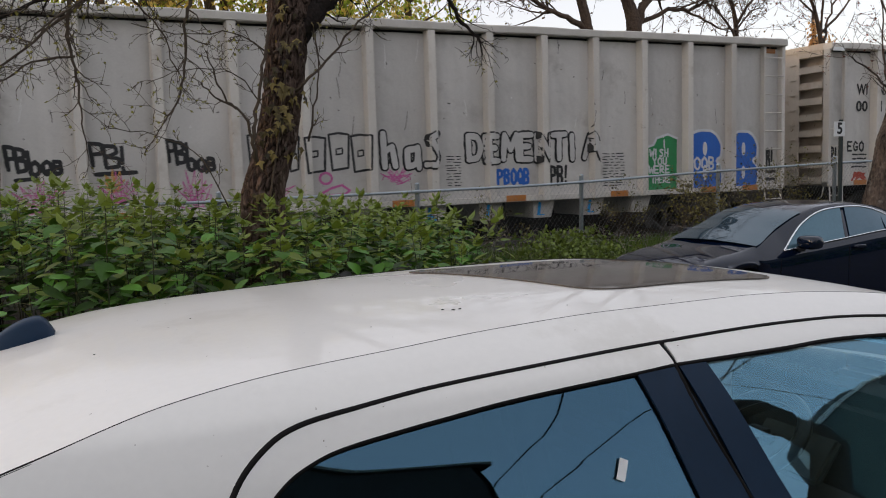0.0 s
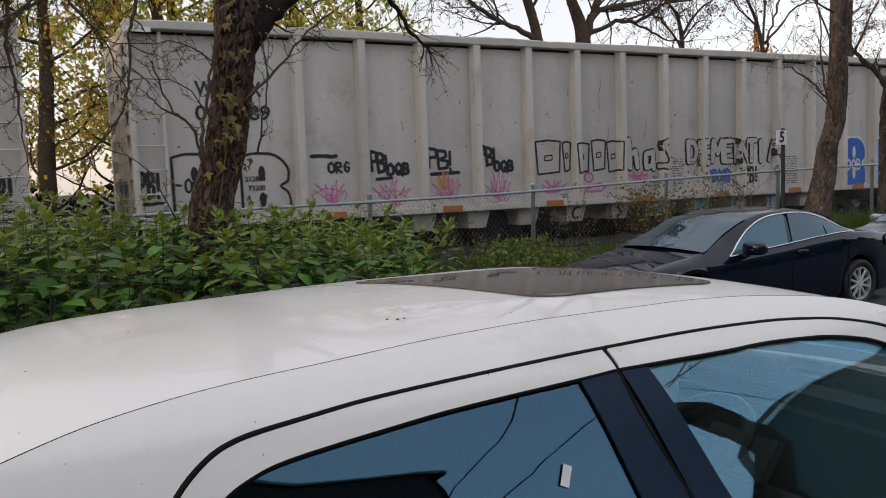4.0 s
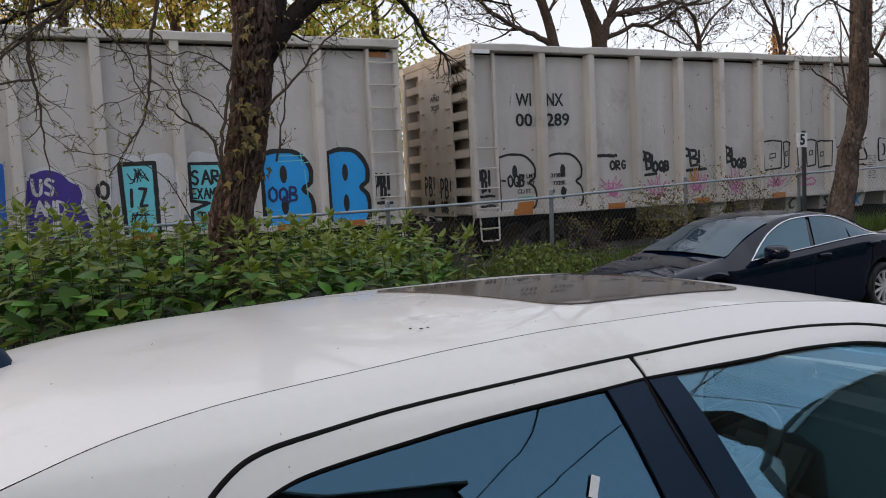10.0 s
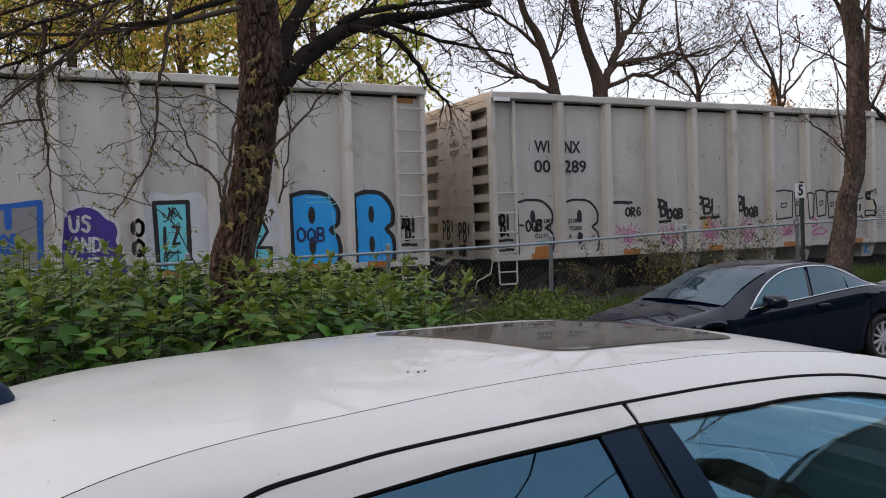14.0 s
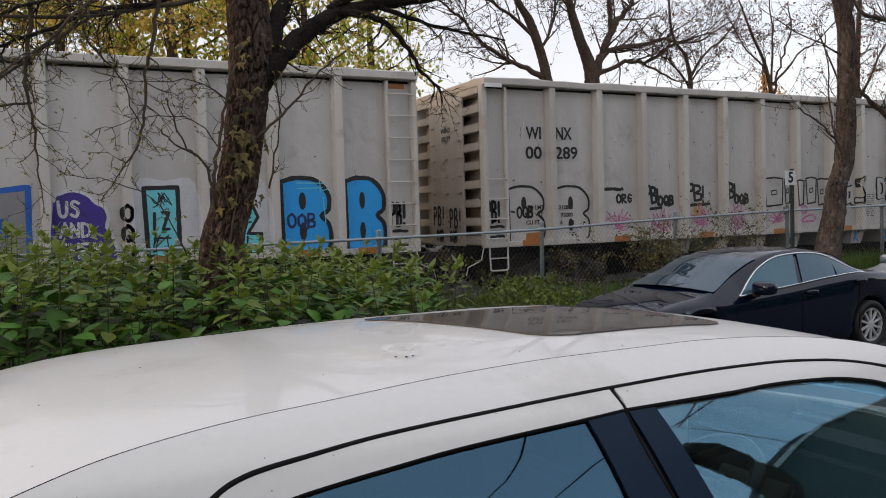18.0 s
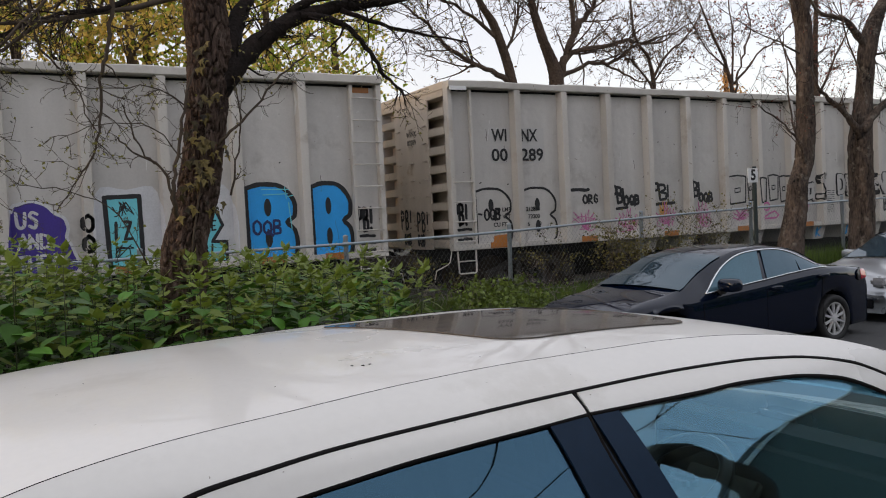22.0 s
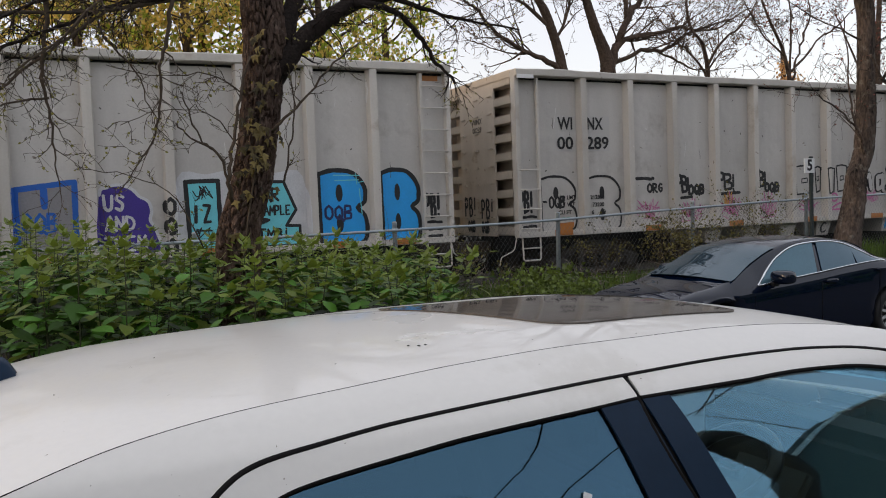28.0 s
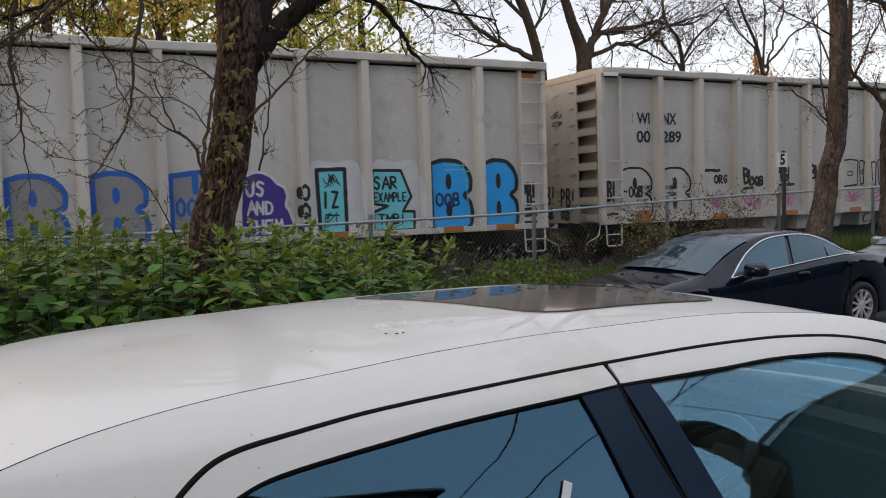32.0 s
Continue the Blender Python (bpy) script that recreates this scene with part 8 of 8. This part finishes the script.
    # a large outlined word drawn as plain upright bars, then the rest of the sentence
    for k, (u, w) in enumerate(((6.30, 0.62), (6.98, 0.22), (7.26, 0.42), (7.74, 0.38), (8.16, 0.36))):
        v, f = [], []
        lo, hi = 1.78 + 0.04 * (k % 2), 2.46 - 0.03 * (k % 3)
        ribbon(v, f, [(u + 0.05, lo), (u, hi), (u + w * 0.5, hi + 0.03), (u + w, hi), (u + w - 0.03, lo + 0.04), (u + 0.05, lo)], 0.042)
        ribbon(v, f, [(u + w * 0.35, lo + 0.28), (u + w * 0.65, lo + 0.30), (u + w * 0.65, lo + 0.40), (u + w * 0.35, lo + 0.38), (u + w * 0.35, lo + 0.28)], 0.03)
        mesh_part("outlined_bar", v, f, BLACK_SPRAY, car, "black outlined block shape")
    outlined(car, "outlined_letter", 8.78, 1.84, 1.30, 0.60, "has", "black outlined hand-sprayed letters")
    outlined(car, "outlined_letter", 10.52, 1.93, 3.05, 0.48, "DEMENTIA", "black outlined hand-sprayed letters")
    tag(car, "sprayed_letter", 11.16, 1.46, 0.74, 0.28, "PBOQB", 0.06, ROYAL_SPRAY, "blue sprayed initials")
    tag(car, "sprayed_letter", 12.38, 1.42, 0.48, 0.36, "PB!", 0.06, BLACK_SPRAY)
    lines_of(car, "small_writing", 10.03, 10.36, 1.44, 2.05, 11, 0.016, BLACK_SPRAY, 11, "lines of small black writing")
    lines_of(car, "small_writing", 13.62, 14.20, 1.31, 2.04, 12, 0.018, BLACK_SPRAY, 12, "lines of small black writing")
    green = [(14.76, 2.12), (14.96, 2.18), (15.04, 2.32), (15.34, 2.40), (15.60, 2.31), (15.58, 1.12), (14.77, 1.12)]
    area(car, "green_patch", green, GREEN_SPRAY, "green patch with white words")
    v, f = [], []
    ribbon(v, f, green[:5], 0.05, 0.003)
    mesh_part("letter_outline", v, f, WHITE_SPRAY, car)
    for body, u, z, w in (("I", 15.20, 2.12, 0.2), ("WISH", 14.86, 1.93, 0.52), ("YOU", 14.94, 1.75, 0.40), ("WERE", 14.84, 1.57, 0.58)):
        tag(car, "sprayed_letter", u, z, w, 0.15, body, 0.038, WHITE_SPRAY, "", extra=0.005)
    lines_of(car, "small_writing", 14.88, 15.42, 1.32, 1.50, 1, 0.0, WHITE_SPRAY, 14)
    tag(car, "sprayed_letter", 14.9, 1.36, 0.52, 0.13, "THERE", 0.03, WHITE_SPRAY, "", extra=0.005)
    bubble_letter(car, 16.0, 16.88, 1.12, 2.48, ROYAL_SPRAY, WHITE_SPRAY, 0.06, WHITE_SPRAY)
    bubble_letter(car, 17.20, 17.97, 1.12, 2.45, ROYAL_SPRAY, WHITE_SPRAY, 0.06, WHITE_SPRAY)
    tag(car, "sprayed_letter", 16.08, 1.62, 0.60, 0.26, "OQB", 0.05, WHITE_SPRAY, "", extra=0.006)
    tag(car, "sprayed_letter", 18.11, 1.62, 0.38, 0.42, "PB!", 0.062, BLACK_SPRAY)
    lines_of(car, "small_writing", 18.14, 18.46, 1.25, 1.6, 2, 0.07, BLACK_SPRAY, 15)
    for k, ch in enumerate("CSKILL"):
        v, f = [], []
        u0 = RIB * (6 + k) - 0.05
        for line in STROKES[ch]:
            for (a, b), (c, d) in zip(line, line[1:]):
                p, q = (u0 + a * 0.24, b), (u0 + c * 0.24, d)
                du, dz = q[0] - p[0], q[1] - p[1]
                n = math.hypot(du, dz)
                w = 0.034
                base = len(v)
                for (x, t) in (p, q):
                    for s in (-1, 1):
                        uu, tt = x - s * dz / n * w, 0.80 + (t * 0.26 + s * du / n * w * 0.3)
                        v.append((uu, 0.014 + 0.08 * (1.1 - tt) / 0.36, tt))
                f.append((base, base + 1, base + 3, base + 2))
        mesh_part("sprayed_letter", v, f, BLUE_SPRAY if k > 1 else BLACK_SPRAY, car, "blue sprayed letter" if k > 1 else "black sprayed letter")
    # tags low on the end wall
    for k, (y0, z0, h, body) in enumerate(((0.93, 1.50, 0.42, "PB!"), (1.72, 1.56, 0.42, "PB!"), (0.95, 1.20, 0.24, "OQB"), (1.60, 1.22, 0.24, "OQB"))):
        for i, ch in enumerate(body):
            v, f = [], []
            for line in STROKES[ch]:
                for (p0, q0), (p1, q1) in zip(line, line[1:]):
                    ya, za, yb, zb = y0 + 0.5 - (i + p0 * 0.9) * h * 0.5, z0 + q0 * h, y0 + 0.5 - (i + p1 * 0.9) * h * 0.5, z0 + q1 * h
                    dy, dz = yb - ya, zb - za
                    n = math.hypot(dy, dz) or 1
                    w = 0.030
                    base = len(v)
                    for yy, zz in ((ya, za), (yb, zb)):
                        for s in (-1, 1):
                            v.append((U_LEFT + 0.008, yy - s * dz / n * w, zz + s * dy / n * w))
                    f.append((base, base + 1, base + 3, base + 2))
            mesh_part("sprayed_letter", v, f, BLACK_SPRAY, car, "black sprayed letter")
    for body, z in (("WINX", 3.62), ("00289", 3.44)):
        text_part("lettering", body, 0.17, STENCIL, car, pose(U_LEFT + 0.011, 1.55, z, 90, 0, -90))


def paint_car_c(car):
    for body, u, z, w in (("WI", -0.365, 3.43, 0.37), ("NX", 0.355, 3.43, 0.41), ("00", -0.38, 3.02, 0.40), ("1", 0.25, 3.02, 0.1)):
        stencil(car, body, u, z, 0.25, w)
    tag(car, "sprayed_letter", -0.84, 1.95, 0.60, 0.22, "EGO", 0.05, BLACK_SPRAY)
    scrawl(car, "red_scrawl", -0.75, -0.2, 1.14, 1.42, 0.05, material("red_spray", (0.35, 0.05, 0.03), 0.6), 4, 91)
    lines_of(car, "small_writing", -0.7, -0.2, 1.5, 1.9, 4, 0.04, BLACK_SPRAY, 17)
    tag(car, "sprayed_letter", -1.54, 1.62, 0.40, 0.42, "PB!", 0.062, BLACK_SPRAY)


SCUFF_PALE = material("pale_scuff", (0.66, 0.65, 0.63), 0.6, vary=0.1, bump=0.02)
SCUFF_DARK = material("dark_scuff", (0.09, 0.08, 0.075), 0.7, vary=0.2, bump=0.02)


def scuffs(car, seed, n):
    """Short scratches and chips scattered over the side sheets."""
    rng = random.Random(seed)
    for k in range(n):
        u, z = rng.uniform(-1.4, 18.3), rng.uniform(2.3, 4.2)
        v, f = [], []
        pale = rng.random() < 0.4
        if k % 3:
            a, q = rng.uniform(-1.9, 1.9), rng.uniform(0.02, 0.06)
        else:
            a, q = rng.choice((1.4, 1.57, 1.7)), rng.uniform(0.15, 0.5)
        ribbon(v, f, [(u, z), (u + q * 0.5 * math.cos(a) + 0.01, z + q * 0.5 * math.sin(a)), (u + q * math.cos(a), z + q * math.sin(a))], rng.uniform(0.012, 0.028) if k % 3 else 0.010)
        mesh_part("scuff", v, f, SCUFF_PALE if pale else SCUFF_DARK, car, "pale scratch in the paint" if pale else "dark chip in the paint")


paint_car_a(CAR_A)
paint_car_b(CAR_B)
paint_car_c(CAR_C)
scuffs(CAR_A, 201, 60)
scuffs(CAR_B, 202, 70)


# ---------------- motion ----------------
def motions():
    def slack(t):
        """The first car hangs back on its coupler until the train has come to rest."""
        k = min(1, max(0, (t - 9) / 4))
        return -0.12 + 0.08 * k * k * (3 - 2 * k)

    for car, u0 in CARS:
        walk(car, [(t, pose(u0 + s + (slack(t) if car is CAR_A else 0), SIDE_Y, 0)) for t, s in ROLL])


motions()
